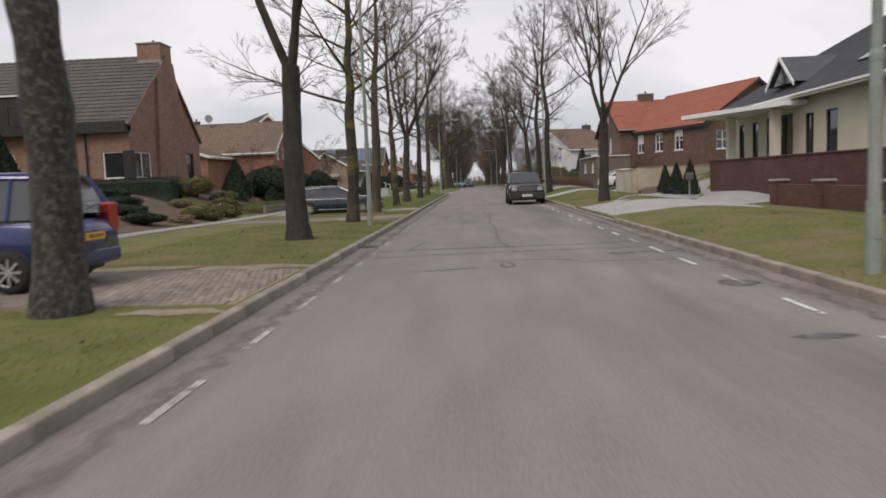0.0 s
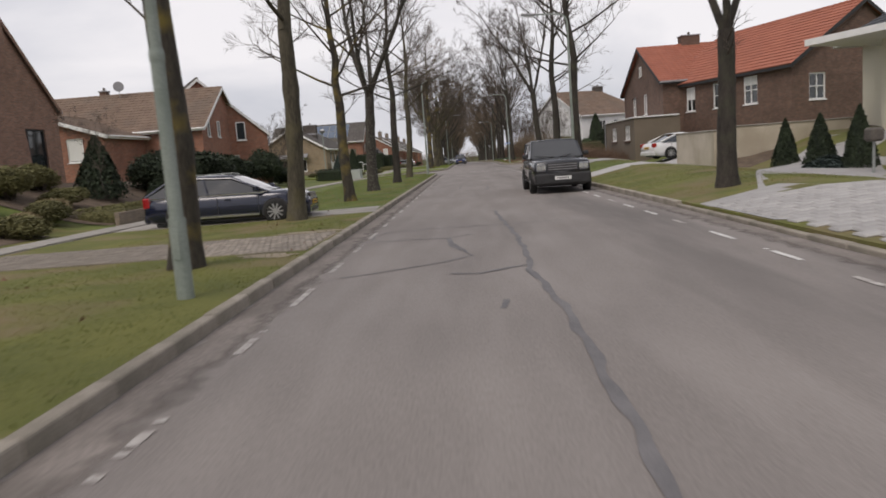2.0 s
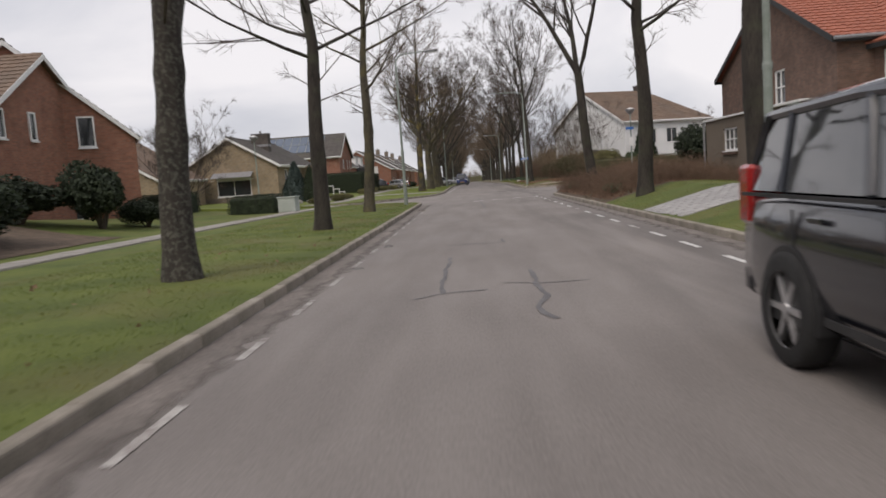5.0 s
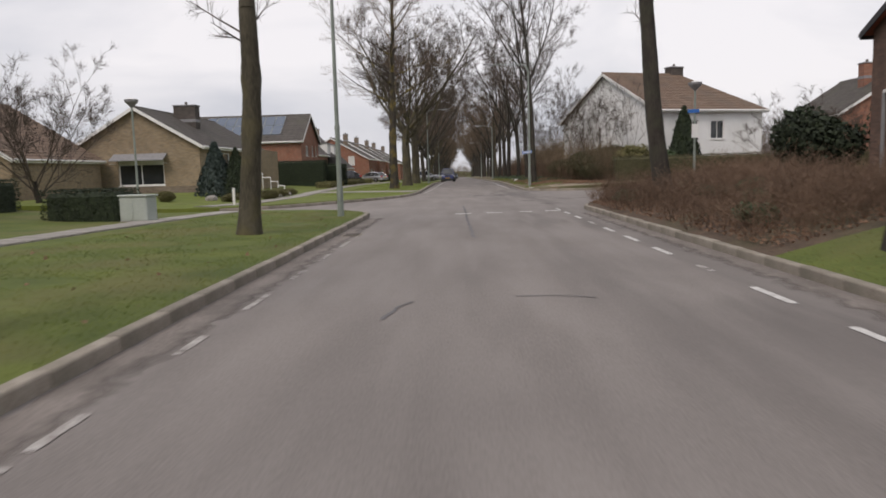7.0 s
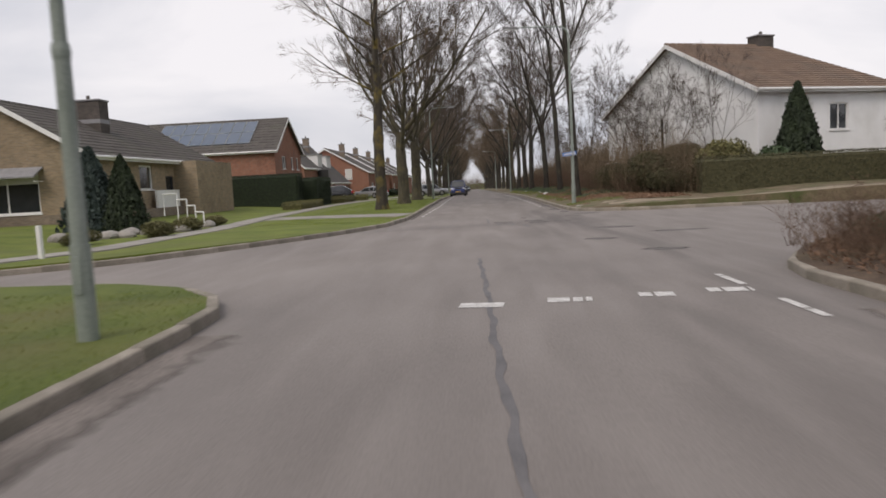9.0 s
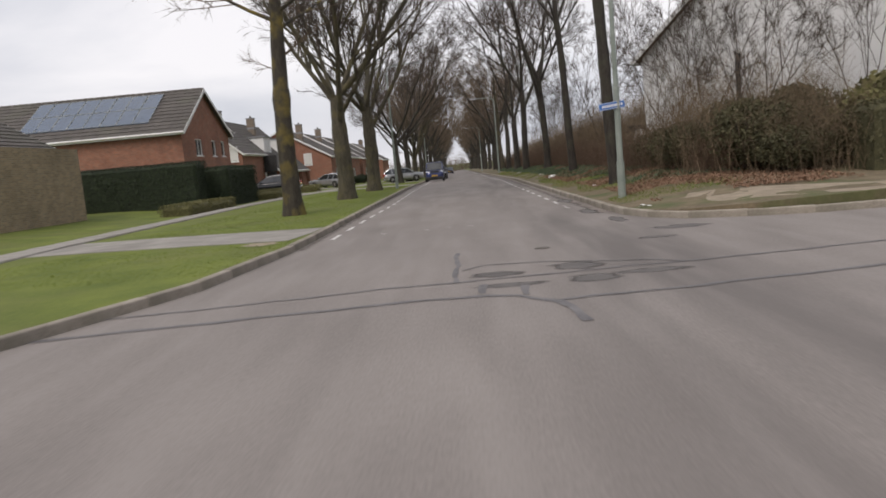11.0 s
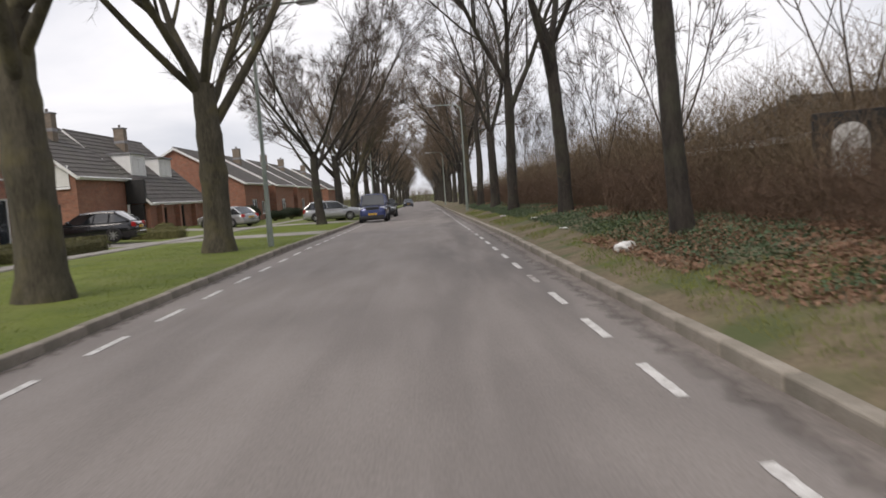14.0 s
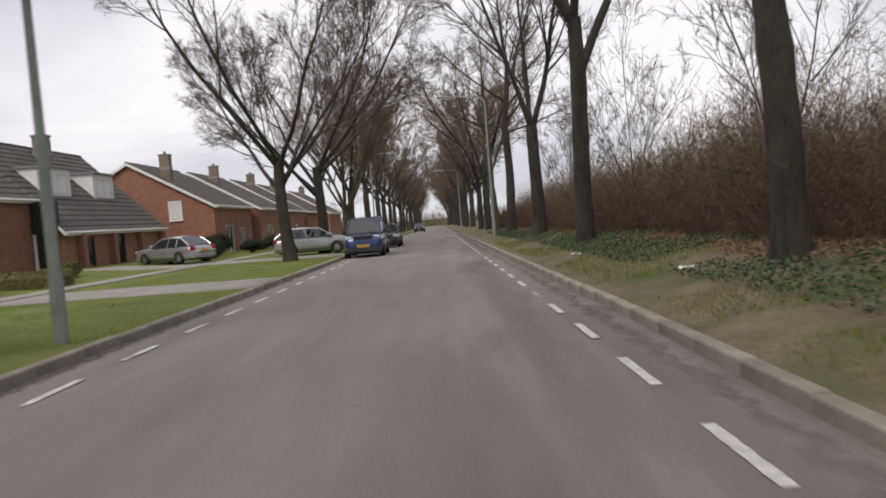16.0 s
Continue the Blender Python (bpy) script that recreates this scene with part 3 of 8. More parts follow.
# sealed cracks
SEALS = [
    ([(-3.3, 13.6), (-2.86, 13.95), (-1.67, 14.2), (-0.34, 14.25), (1.19, 14.37), (2.5, 14.4)], 0.07),
    ([(-3.26, 15.16), (-2.2, 15.33), (-1.48, 15.39), (-0.54, 15.38), (0.38, 15.39), (1.19, 15.4), (3.2, 15.6)], 0.11),
    ([(-1.76, 11.62), (-1.28, 11.73), (-0.76, 11.88)], 0.08),
    ([(-0.34, 12.65), (-0.38, 12.0), (-0.28, 11.83), (-0.16, 11.97), (-0.21, 12.64)], 0.09),
    ([(-0.62, 12.73), (0.12, 12.83), (0.66, 12.72), (1.0, 12.28), (2.6, 12.1)], 0.045),
    ([(-2.21, 15.37), (-2.18, 16.04), (-2.05, 16.73), (-2.03, 17.59)], 0.07),
    ([(-0.4, 33.5), (-0.35, 31.2), (-0.24, 28.05), (-0.25, 25.45), (-0.33, 24.04), (-0.25, 22.85), (-0.2, 21.5), (-0.25, 18.4), (-0.24, 16.8), (-0.17, 15.9), (-0.03, 15.35)], 0.11),
    ([(-0.44, 16.08), (-0.15, 16.25), (-0.03, 16.39), (0.23, 16.14)], 0.13),
    ([(-2.73, 24.44), (-2.25, 24.64), (-1.57, 25.1), (-1.01, 25.7), (-1.27, 26.92), (-1.43, 28.15)], 0.06),
    ([(-1.3, 24.19), (-0.94, 24.04), (-0.56, 24.39), (-0.32, 24.49)], 0.1),
    ([(-0.76, 22.0), (-0.71, 22.4)], 0.1),
    ([(-3.05, 28.38), (-2.35, 28.24), (-1.45, 28.14), (-1.01, 28.47)], 0.06),
    ([(-1.44, 28.06), (-1.37, 27.16), (-1.19, 26.32)], 0.1),
    ([(-2.84, 28.58), (-2.92, 29.34), (-2.7, 29.74), (-1.97, 29.99), (-0.96, 29.95), (-0.14, 29.85), (0.89, 30.04)], 0.05),
    ([(-1.35, 49.84), (-1.39, 47.61), (-1.37, 46.09)], 0.08),
    ([(-1.67, 45.84), (-1.38, 46.12), (-0.82, 46.26)], 0.06),
    ([(-0.63, 46.72), (-0.18, 46.5), (0.46, 46.49)], 0.05),
    ([(-0.16, 47.75), (-0.21, 46.58), (-0.17, 45.65), (-0.33, 44.94), (-0.28, 44.59), (-0.21, 44.3)], 0.09),
    ([(-1.49, 52.07), (-0.92, 52.05), (-0.47, 52.02), (-0.36, 52.1), (-0.35, 52.76)], 0.08),
    ([(-1.42, 59.0), (-1.36, 59.6), (-1.2, 59.9)], 0.06),
    ([(-0.08, 60.11), (0.32, 60.11), (0.76, 59.9)], 0.045),
    ([(-0.55, 80.0), (-0.5, 77.47), (-0.48, 75.06), (-0.48, 73.31), (-0.46, 71.61), (-0.43, 70.2), (-0.4, 67.0)], 0.09),
    ([(-5.0, 89.8), (-2.54, 90.12), (-0.95, 90.4), (0.58, 90.47), (1.91, 90.59), (3.13, 90.63), (6.0, 91.0)], 0.08),
    ([(-5.5, 88.9), (-2.04, 89.31), (-0.68, 89.47), (0.19, 89.47), (0.52, 89.34), (0.65, 89.09), (0.86, 88.88), (0.94, 88.58), (1.0, 88.0)], 0.13),
    ([(0.88, 88.94), (1.19, 88.99), (1.58, 89.02), (2.17, 89.08), (4.5, 89.4)], 0.1),
    ([(-0.11, 93.14), (-0.11, 91.52), (-0.14, 90.44)], 0.09),
    ([(0.2, 90.15), (0.16, 89.6)], 0.12),
    ([(0.62, 89.9), (0.58, 89.36)], 0.12),
    ([(-0.03, 91.32), (0.24, 91.64), (0.91, 91.54), (1.52, 91.25), (2.25, 90.95), (2.64, 90.55)], 0.05),
]
for i, (pts, w) in enumerate(SEALS):
    part("crack_seal", ribbon(pts, [w * 0.72] * len(pts), 0.005 + 0.0004 * (i % 5), 0.016, i), TAR, road, "dark blue-grey sealed crack")
for i, (x, y, rx, ry) in enumerate([(2.6, 9.4, 0.35, 0.3), (2.2, 6.2, 0.3, 0.15), (1.9, 13.4, 0.3, 0.25), (2.6, 13.5, 0.4, 0.2), (0.36, 90.8, 0.34, 0.3), (1.37, 91.0, 0.4, 0.35), (1.41, 90.06, 0.4, 0.28), (2.1, 90.2, 0.45, 0.2),
                                    (2.95, 93.1, 0.28, 0.2), (0.5, 90.0, 0.45, 0.18), (3.2, 86.4, 0.6, 0.35), (2.2, 83.0, 0.4, 0.3), (2.9, 80.3, 0.5, 0.25), (4.2, 84.4, 0.7, 0.3), (3.6, 94.2, 0.5, 0.35), (3.05, 96.4, 0.2, 0.6), (-2.85, 49.2, 0.1, 0.2), (-2.75, 52.8, 0.12, 0.3), (3.0, 103.0, 0.2, 0.9), (2.9, 98.8, 0.25, 0.7)]):
    part("asphalt_patch", blob(x, y, rx, ry, 0.0016 + 0.0001 * i, i), WET, road, "darker worn asphalt patch")

# edge lines: one metre of paint, one metre of gap, worn away in places
rnd = random.Random(5)


def dash(x, y, length=1.0, width=0.1, wear=0.0, rz=0.0):
    """A painted stroke with ragged ends; heavy wear breaks it up."""
    k = 14
    c, s = math.cos(rz), math.sin(rz)
    bm = bmesh.new()
    gone = [rnd.random() < wear * (0.5 if 2 < i < 11 else 1.6) for i in range(k)]
    for i in range(k):
        if gone[i]:
            continue
        t0, t1 = (i / k - 0.5) * length, ((i + 1) / k - 0.5) * length
        w0, w1 = (width / 2 * rnd.uniform(0.85, 1.08) for _ in range(2))
        q = [(-w0, t0), (w1, t0), (w0, t1), (-w1, t1)]
        bm.faces.new([bm.verts.new((x + a * c - b * s, y + a * s + b * c, 0.0065)) for a, b in q])
    if not bm.faces:
        q = [(-0.03, -0.1), (0.03, -0.1), (0.02, 0.1), (-0.03, 0.1)]
        bm.faces.new([bm.verts.new((x + a, y + b, 0.0065)) for a, b in q])
    return part("dash", bm, PAINT_WORN if wear > 0.12 else PAINT, road)

# ---- kerbs and edge lines ----
def kerb_mesh(h):
    bm = bmesh.new()
    prof = [(0.0, -0.3), (0.0, h - 0.022), (-0.006, h - 0.008), (-0.022, h), (-0.132, h - 0.002), (-0.14, h - 0.012), (-0.14, -0.3)]
    rows = []
    for y, s in ((-0.5, 0.97), (-0.488, 1.0), (0.488, 1.0), (0.5, 0.97)):
        rows.append([bm.verts.new((x * s - (1 - s) * 0.07, y, z if s == 1.0 or z < 0 else z - 0.008)) for x, z in prof])
    for a, b in zip(rows, rows[1:]):
        for i in range(len(prof) - 1):
            bm.faces.new((a[i], b[i], b[i + 1], a[i + 1]))
    bm.faces.new(rows[0])
    bm.faces.new(rows[-1][::-1])
    bmesh.ops.recalc_face_normals(bm, faces=bm.faces)
    return finish("kerb_stone", bm, KERB)


KERB_HIGH, KERB_LOW = kerb_mesh(0.13), kerb_mesh(0.07)
LOW_L = []
LOW_R = [(21.6, 31.0)]


def kerb_run(name, label, edge, side, y0, y1, low):
    """Metre-long stones laid along the edge line, each one a piece of its own."""
    run = tagged(new(name), label, "kerb", "", "structure")
    pts, y = [], y0
    while y < y1:
        pts.append((edge(y), y))
        y += 0.05
    cur, r = Vector(pts[0]), random.Random(len(name))
    i = 0
    while i < len(pts):
        j = i
        while j < len(pts) and (Vector(pts[j]) - cur).length < 0.99:
            j += 1
        if j >= len(pts):
            break
        nxt = Vector(pts[j])
        d = nxt - cur
        if d.length > 2.5:
            cur, i = nxt, j
            continue
        c = (cur + nxt) / 2
        flat = any(a < c.y < b for a, b in low)
        ob = new("kerb_stone", KERB_LOW if flat else KERB_HIGH)
        ob.parent = run
        a = math.degrees(math.atan2(d.y, d.x)) - 90
        if side > 0:
            a += 180
        ob.matrix_world = pose(c.x + r.uniform(-0.006, 0.006), c.y, r.uniform(-0.006, 0.006), r.uniform(-0.3, 0.3), r.uniform(-0.8, 0.8), a + r.uniform(-0.4, 0.4)) @ Matrix.Diagonal((1, d.length, 1, 1))
        cur, i = nxt, j
    return run


# ---- houses ----
def wall_panel(bm, m, width, tall, holes, thick=0.28):
    """An upright wall in the plane of m (x along, z up, -y outward) with rectangular openings through it."""
    us = sorted({0.0, width, *[h[0] for h in holes], *[h[0] + h[2] for h in holes]})
    vs = sorted({0.0, tall, *[h[1] for h in holes], *[h[1] + h[3] for h in holes]})
    us, vs = [u for u in us if 0 <= u <= width], [v for v in vs if 0 <= v <= tall]

    def solid(i, j):
        if not (0 <= i < len(us) - 1 and 0 <= j < len(vs) - 1):
            return False
        u, v = (us[i] + us[i + 1]) / 2, (vs[j] + vs[j + 1]) / 2
        return not any(h[0] < u < h[0] + h[2] and h[1] < v < h[1] + h[3] for h in holes)

    def quad(*p):
        bm.faces.new([bm.verts.new(m @ Vector(q)) for q in p])
    for i in range(len(us) - 1):
        for j in range(len(vs) - 1):
            if not solid(i, j):
                continue
            a, b, c, d = us[i], us[i + 1], vs[j], vs[j + 1]
            quad((a, 0, c), (b, 0, c), (b, 0, d), (a, 0, d))
            quad((a, thick, c), (a, thick, d), (b, thick, d), (b, thick, c))
            if not solid(i - 1, j):
                quad((a, 0, c), (a, 0, d), (a, thick, d), (a, thick, c))
            if not solid(i + 1, j):
                quad((b, 0, c), (b, thick, c), (b, thick, d), (b, 0, d))
            if not solid(i, j - 1):
                quad((a, 0, c), (a, thick, c), (b, thick, c), (b, 0, c))
            if not solid(i, j + 1):
                quad((a, 0, d), (b, 0, d), (b, thick, d), (a, thick, d))


def window(parent, m, w, h, cols=1, rows=1, frame_mat=None, blind=0, sill=True, name="window", deep=0.1, label="", bar=0.045):
    """A window in an opening: frame with glazing bars, pane, sill. m: lower left corner of the opening on the wall's face."""
    fm = frame_mat or WHITE
    fw = 0.07
    bm = bmesh.new()
    cw, rh = (w - 2 * fw - (cols - 1) * bar) / cols, (h - 2 * fw - (rows - 1) * bar) / rows
    wall_panel(bm, m @ pose(0, deep - 0.05, 0), w, h, [(fw + i * (cw + bar), fw + j * (rh + bar), cw, rh) for i in range(cols) for j in range(rows)], 0.08)
    bmesh.ops.remove_doubles(bm, verts=bm.verts, dist=0.0005)
    bmesh.ops.recalc_face_normals(bm, faces=bm.faces)
    win = part(name, bm, fm, parent, label)
    part("pane", bx(fw * 0.9, w - fw * 0.9, deep + 0.002, deep + 0.012, fw * 0.9, h - fw * 0.9, m=m), GLASS, win)
    if blind:
        part("blind", bx(fw, w - fw, deep - 0.018, deep - 0.006, h - fw - (h - 2 * fw) * blind, h - fw, m=m), CURTAIN, win, "white roller blind, on the bungalow for sky-bright glass")
    if sill:
        part("sill", bx(-0.05, w + 0.05, -0.05, deep - 0.05, -0.06, 0.0, m=m), fm if fm == WHITE else LEAD, win)
    return win


def slope(bm, a, b, c, d, thick=0.07, pitch=0.33, pan=0.3):
    """Roof tiles between eave a-b and ridge d-c: overlapping courses with a rolled profile."""
    a, b, c, d = (Vector(v) for v in (a, b, c, d))
    up = ((b - a).cross(d - a)).normalized()
    if up.z < 0:
        up = -up
    run = ((d - a).length + (c - b).length) / 2
    n = max(2, round(run / pitch))
    wide = (b - a).length
    cols = max(2, round(wide / pan))
    last = None
    for i in range(n):
        t0, t1 = i / n, (i + 1) / n
        l0, r0, l1, r1 = a.lerp(d, t0), b.lerp(c, t0), a.lerp(d, t1), b.lerp(c, t1)
        lo, hi = [], []
        for j in range(cols * 3 + 1):
            s = j / (cols * 3)
            roll = (0.0, 0.032, 0.02)[j % 3]
            lo.append(bm.verts.new(l0.lerp(r0, s) + up * (thick + 0.035 + roll)))
            hi.append(bm.verts.new(l1.lerp(r1, s) + up * (thick + roll)))
        if last is None:
            last = [bm.verts.new(l0.lerp(r0, j / (cols * 3)) + up * (thick - 0.01)) for j in range(cols * 3 + 1)]
        for j in range(cols * 3):
            bm.faces.new((last[j], last[j + 1], lo[j + 1], lo[j]))
            bm.faces.new((lo[j], lo[j + 1], hi[j + 1], hi[j]))
        last = hi
    # underside slab
    v = [bm.verts.new(p) for p in (a, b, c, d)]
    w = [bm.verts.new(p + up * thick) for p in (a, b, c, d)]
    bm.faces.new(v[::-1])
    for i in range(4):
        j = (i + 1) % 4
        bm.faces.new((v[i], v[j], w[j], w[i]))
    return bm


def board(bm, p, q, drop=0.2, out=(0, 0, 0), thick=0.03):
    """A fascia or barge board from p to q, hanging below the line."""
    p, q, o = Vector(p), Vector(q), Vector(out).normalized() * thick
    v = [bm.verts.new(x) for x in (p, q, q - Vector((0, 0, drop)), p - Vector((0, 0, drop)))]
    w = [bm.verts.new(x.co + o) for x in v]
    bm.faces.new(v)
    bm.faces.new(w[::-1])
    for i in range(4):
        j = (i + 1) % 4
        bm.faces.new((v[i], w[i], w[j], v[j]))


def face_matrix(side, x0, x1, y0, y1, z):
    """The plane of one wall, seen from outside: x to the right along it, z up, -y outward."""
    if side == "S":
        return pose(x0, y0, z, 0, 0, 0)
    if side == "E":
        return pose(x1, y0, z, 0, 0, 90)
    if side == "N":
        return pose(x1, y1, z, 0, 0, 180)
    return pose(x0, y1, z, 0, 0, -90)


def house(name, label, x0, x1, y0, y1, base, eave, ridge, axis, wall, roof, wins=(), chimneys=(), trim=None, over=0.35, rz=0, at=None,
          gutter=True, deep_base=1.2, mid=None, eave_hi=None, hip0=0.0, hip1=0.0, chimney_mat=None):
    """A pitched-roof house. axis: the ridge's way; mid: the ridge's place across; eave_hi: the other eave's height.
    wins: (side, along, up, wide, high, cols, rows, blind, frame)."""
    h = thing(name, label, "house", *(at or (0, 0, 0)), rz=rz)
    trim = trim or WHITE
    e2 = eave if eave_hi is None else eave_hi
    along_x = axis == "x"
    a0, a1 = (y0, y1) if along_x else (x0, x1)
    mid = (a0 + a1) / 2 if mid is None else mid
    bm = bmesh.new()
    wide = {"S": x1 - x0, "N": x1 - x0, "E": y1 - y0, "W": y1 - y0}
    zb = base - deep_base
    low = min(eave, e2)
    tall = {k: low - zb for k in "SENW"}
    if along_x:
        tall["S"], tall["N"] = eave - zb, e2 - zb
    else:
        tall["W"], tall["E"] = eave - zb, e2 - zb
    for s in "SENW":
        ins = 0.28 if s in "EW" else 0.0
        holes = [(q[1] - ins, q[2] - zb, q[3], q[4]) for q in wins if q[0] == s and q[2] + q[4] < tall[s] + zb - 0.05]
        wall_panel(bm, face_matrix(s, x0, x1, y0, y1, zb) @ pose(ins, 0, 0), wide[s] - 2 * ins, tall[s], holes)
    ends = ((x0, x0 + 0.28), (x1 - 0.28, x1)) if along_x else ((y0, y0 + 0.28), (y1 - 0.28, y1))
    for e, hp in zip(ends, (hip0, hip1)):
        if hp:
            continue
        pts = [(a0, low), (a1, low)]
        if e2 > low:
            pts.append((a1, e2))
        pts.append((mid, ridge))
        if eave > low:
            pts.append((a0, eave))
        f = [[bm.verts.new((k, p, z) if along_x else (p, k, z)) for p, z in pts] for k in e]
        bm.faces.new(f[0])
        bm.faces.new(f[1][::-1])
        for i in range(len(pts)):
            j = (i + 1) % len(pts)
            bm.faces.new((f[0][i], f[0][j], f[1][j], f[1][i]))
    bmesh.ops.recalc_face_normals(bm, faces=bm.faces)
    part("wall", bm, wall, h)
    # the two slopes
    rb = bmesh.new()
    lo, hi = (x0 - over, x1 + over) if along_x else (y0 - over, y1 + over)
    g0, g1 = (ridge - eave) / (mid - a0), (ridge - e2) / (a1 - mid)
    p0, p1 = (a0 - over, eave - over * g0), (a1 + over, e2 - over * g1)

    def pt(l, p):
        return (l, p[0], p[1]) if along_x else (p[0], l, p[1])
    top = (mid, ridge)
    far = dict(pitch=0.45, pan=0.6) if y0 > 120 else dict(pitch=0.36, pan=0.34)
    rl, rh = lo + hip0, hi - hip1
    r = part("roof", slope(rb, pt(lo, p0), pt(hi, p0), pt(rh, top), pt(rl, top), **far), roof, h, "", False)
    part("roof", slope(bmesh.new(), pt(hi, p1), pt(lo, p1), pt(rl, top), pt(rh, top), **far), roof, h, "", False)
    if hip0:
        part("roof", slope(bmesh.new(), pt(lo, p1), pt(lo, p0), pt(rl, (mid - 0.02, ridge)), pt(rl, (mid + 0.02, ridge))), roof, h, "", False)
    if hip1:
        part("roof", slope(bmesh.new(), pt(hi, p0), pt(hi, p1), pt(rh, (mid + 0.02, ridge)), pt(rh, (mid - 0.02, ridge))), roof, h, "", False)
    rc = bmesh.new()
    n = max(2, int((rh - rl) / 0.4))
    for i in range(n):
        s, t = rl + (rh - rl) * i / n, rl + (rh - rl) * (i + 0.97) / n
        tube(rc, [pt(s, (mid, ridge + 0.07)), pt(t, (mid, ridge + 0.055))], [0.13, 0.115], 6)
    part("ridge_tiles", rc, roof, r)
    for e, o, hp in ((lo, -1, hip0), (hi, 1, hip1)):
        fb = bmesh.new()
        out = (o, 0, 0) if along_x else (0, o, 0)
        if hp:
            board(fb, pt(e, (p0[0], p0[1] + 0.08)), pt(e, (p1[0], p1[1] + 0.08)), 0.2, out)
            part("fascia", fb, trim, r)
            continue
        board(fb, pt(e, (p0[0], p0[1] + 0.1)), pt(e, (mid, ridge + 0.1)), 0.22, out)
        board(fb, pt(e, (p1[0], p1[1] + 0.1)), pt(e, (mid, ridge + 0.1)), 0.22, out)
        part("barge_board", fb, trim, r)
    for p, o in ((p0, -1), (p1, 1)):
        fb = bmesh.new()
        board(fb, pt(lo, (p[0], p[1] + 0.08)), pt(hi, (p[0], p[1] + 0.08)), 0.2, (0, o, 0) if along_x else (o, 0, 0))
        part("fascia", fb, trim, r)
        if gutter:
            gb = bmesh.new()
            q = p[0] + o * 0.09
            tube(gb, [pt(lo, (q, p[1] + 0.02)), pt(hi, (q, p[1] + 0.02))], [0.065, 0.065], 8)
            part("gutter", gb, WHITE if trim == WHITE else LEAD, r)
    for q in wins:
        s, u, v, w, hh, c, rr, bl, fr = q
        m = face_matrix(s, x0, x1, y0, y1, 0) @ pose(u, 0, v)
        open_ = v + hh < tall[s] + zb - 0.05
        window(h, m if open_ else m @ pose(0, -0.06, 0), w, hh, c, rr, fr, bl, deep=0.1 if open_ else 0.04)
    for cx, cy, cw, cd, ztop in chimneys:
        cb = bmesh.new()
        box(cb, cx - cw / 2, cx + cw / 2, cy - cd / 2, cy + cd / 2, low, ztop)
        ch = part("chimney", cb, chimney_mat or wall, h)
        part("chimney_cap", bx(cx - cw / 2 - 0.06, cx + cw / 2 + 0.06, cy - cd / 2 - 0.06, cy + cd / 2 + 0.06, ztop, ztop + 0.09, bevel=0.02), LEAD, ch)
        pb = bmesh.new()
        tube(pb, [(cx, cy, ztop + 0.08), (cx, cy, ztop + 0.32)], [0.1, 0.085], 8)
        part("chimney_pot", pb, CAST, ch)
        part("flashing", bx(cx - cw / 2 - 0.02, cx + cw / 2 + 0.02, cy - cd / 2 - 0.02, cy + cd / 2 + 0.02, ztop - 1.1, ztop - 0.9), LEAD, ch)
    return h

# ---- bare avenue trees ----
class Wood:
    """Collects tapered limbs as rings of vertices for one mesh."""

    def __init__(self):
        self.v, self.f = [], []

    def limb(self, pts, radii, sides):
        b = len(self.v)
        for i, p in enumerate(pts):
            d = (pts[min(i + 1, len(pts) - 1)] - pts[max(i - 1, 0)]).normalized()
            s = d.cross(Vector((0.3, 0.2, 1)) if abs(d.z) < 0.9 else Vector((1, 0.1, 0))).normalized()
            t = s.cross(d)
            for j in range(sides):
                a = 2 * math.pi * j / sides
                self.v.append(p + (s * math.cos(a) + t * math.sin(a)) * radii[i])
        for i in range(len(pts) - 1):
            for j in range(sides):
                q = b + i * sides
                self.f.append((q + j, q + (j + 1) % sides, q + sides + (j + 1) % sides, q + sides + j))

    def stick(self, p, q, w):
        """A fine twig: one tapering sliver."""
        d = (q - p).normalized()
        b = len(self.v)
        u = Vector(((b * 7) % 11 - 5, (b * 3) % 13 - 6, (b * 5) % 7 - 3.1))
        s = d.cross(u).normalized() * w * 1.4
        self.v += [p - s, p + s, q]
        self.f.append((b, b + 1, b + 2))


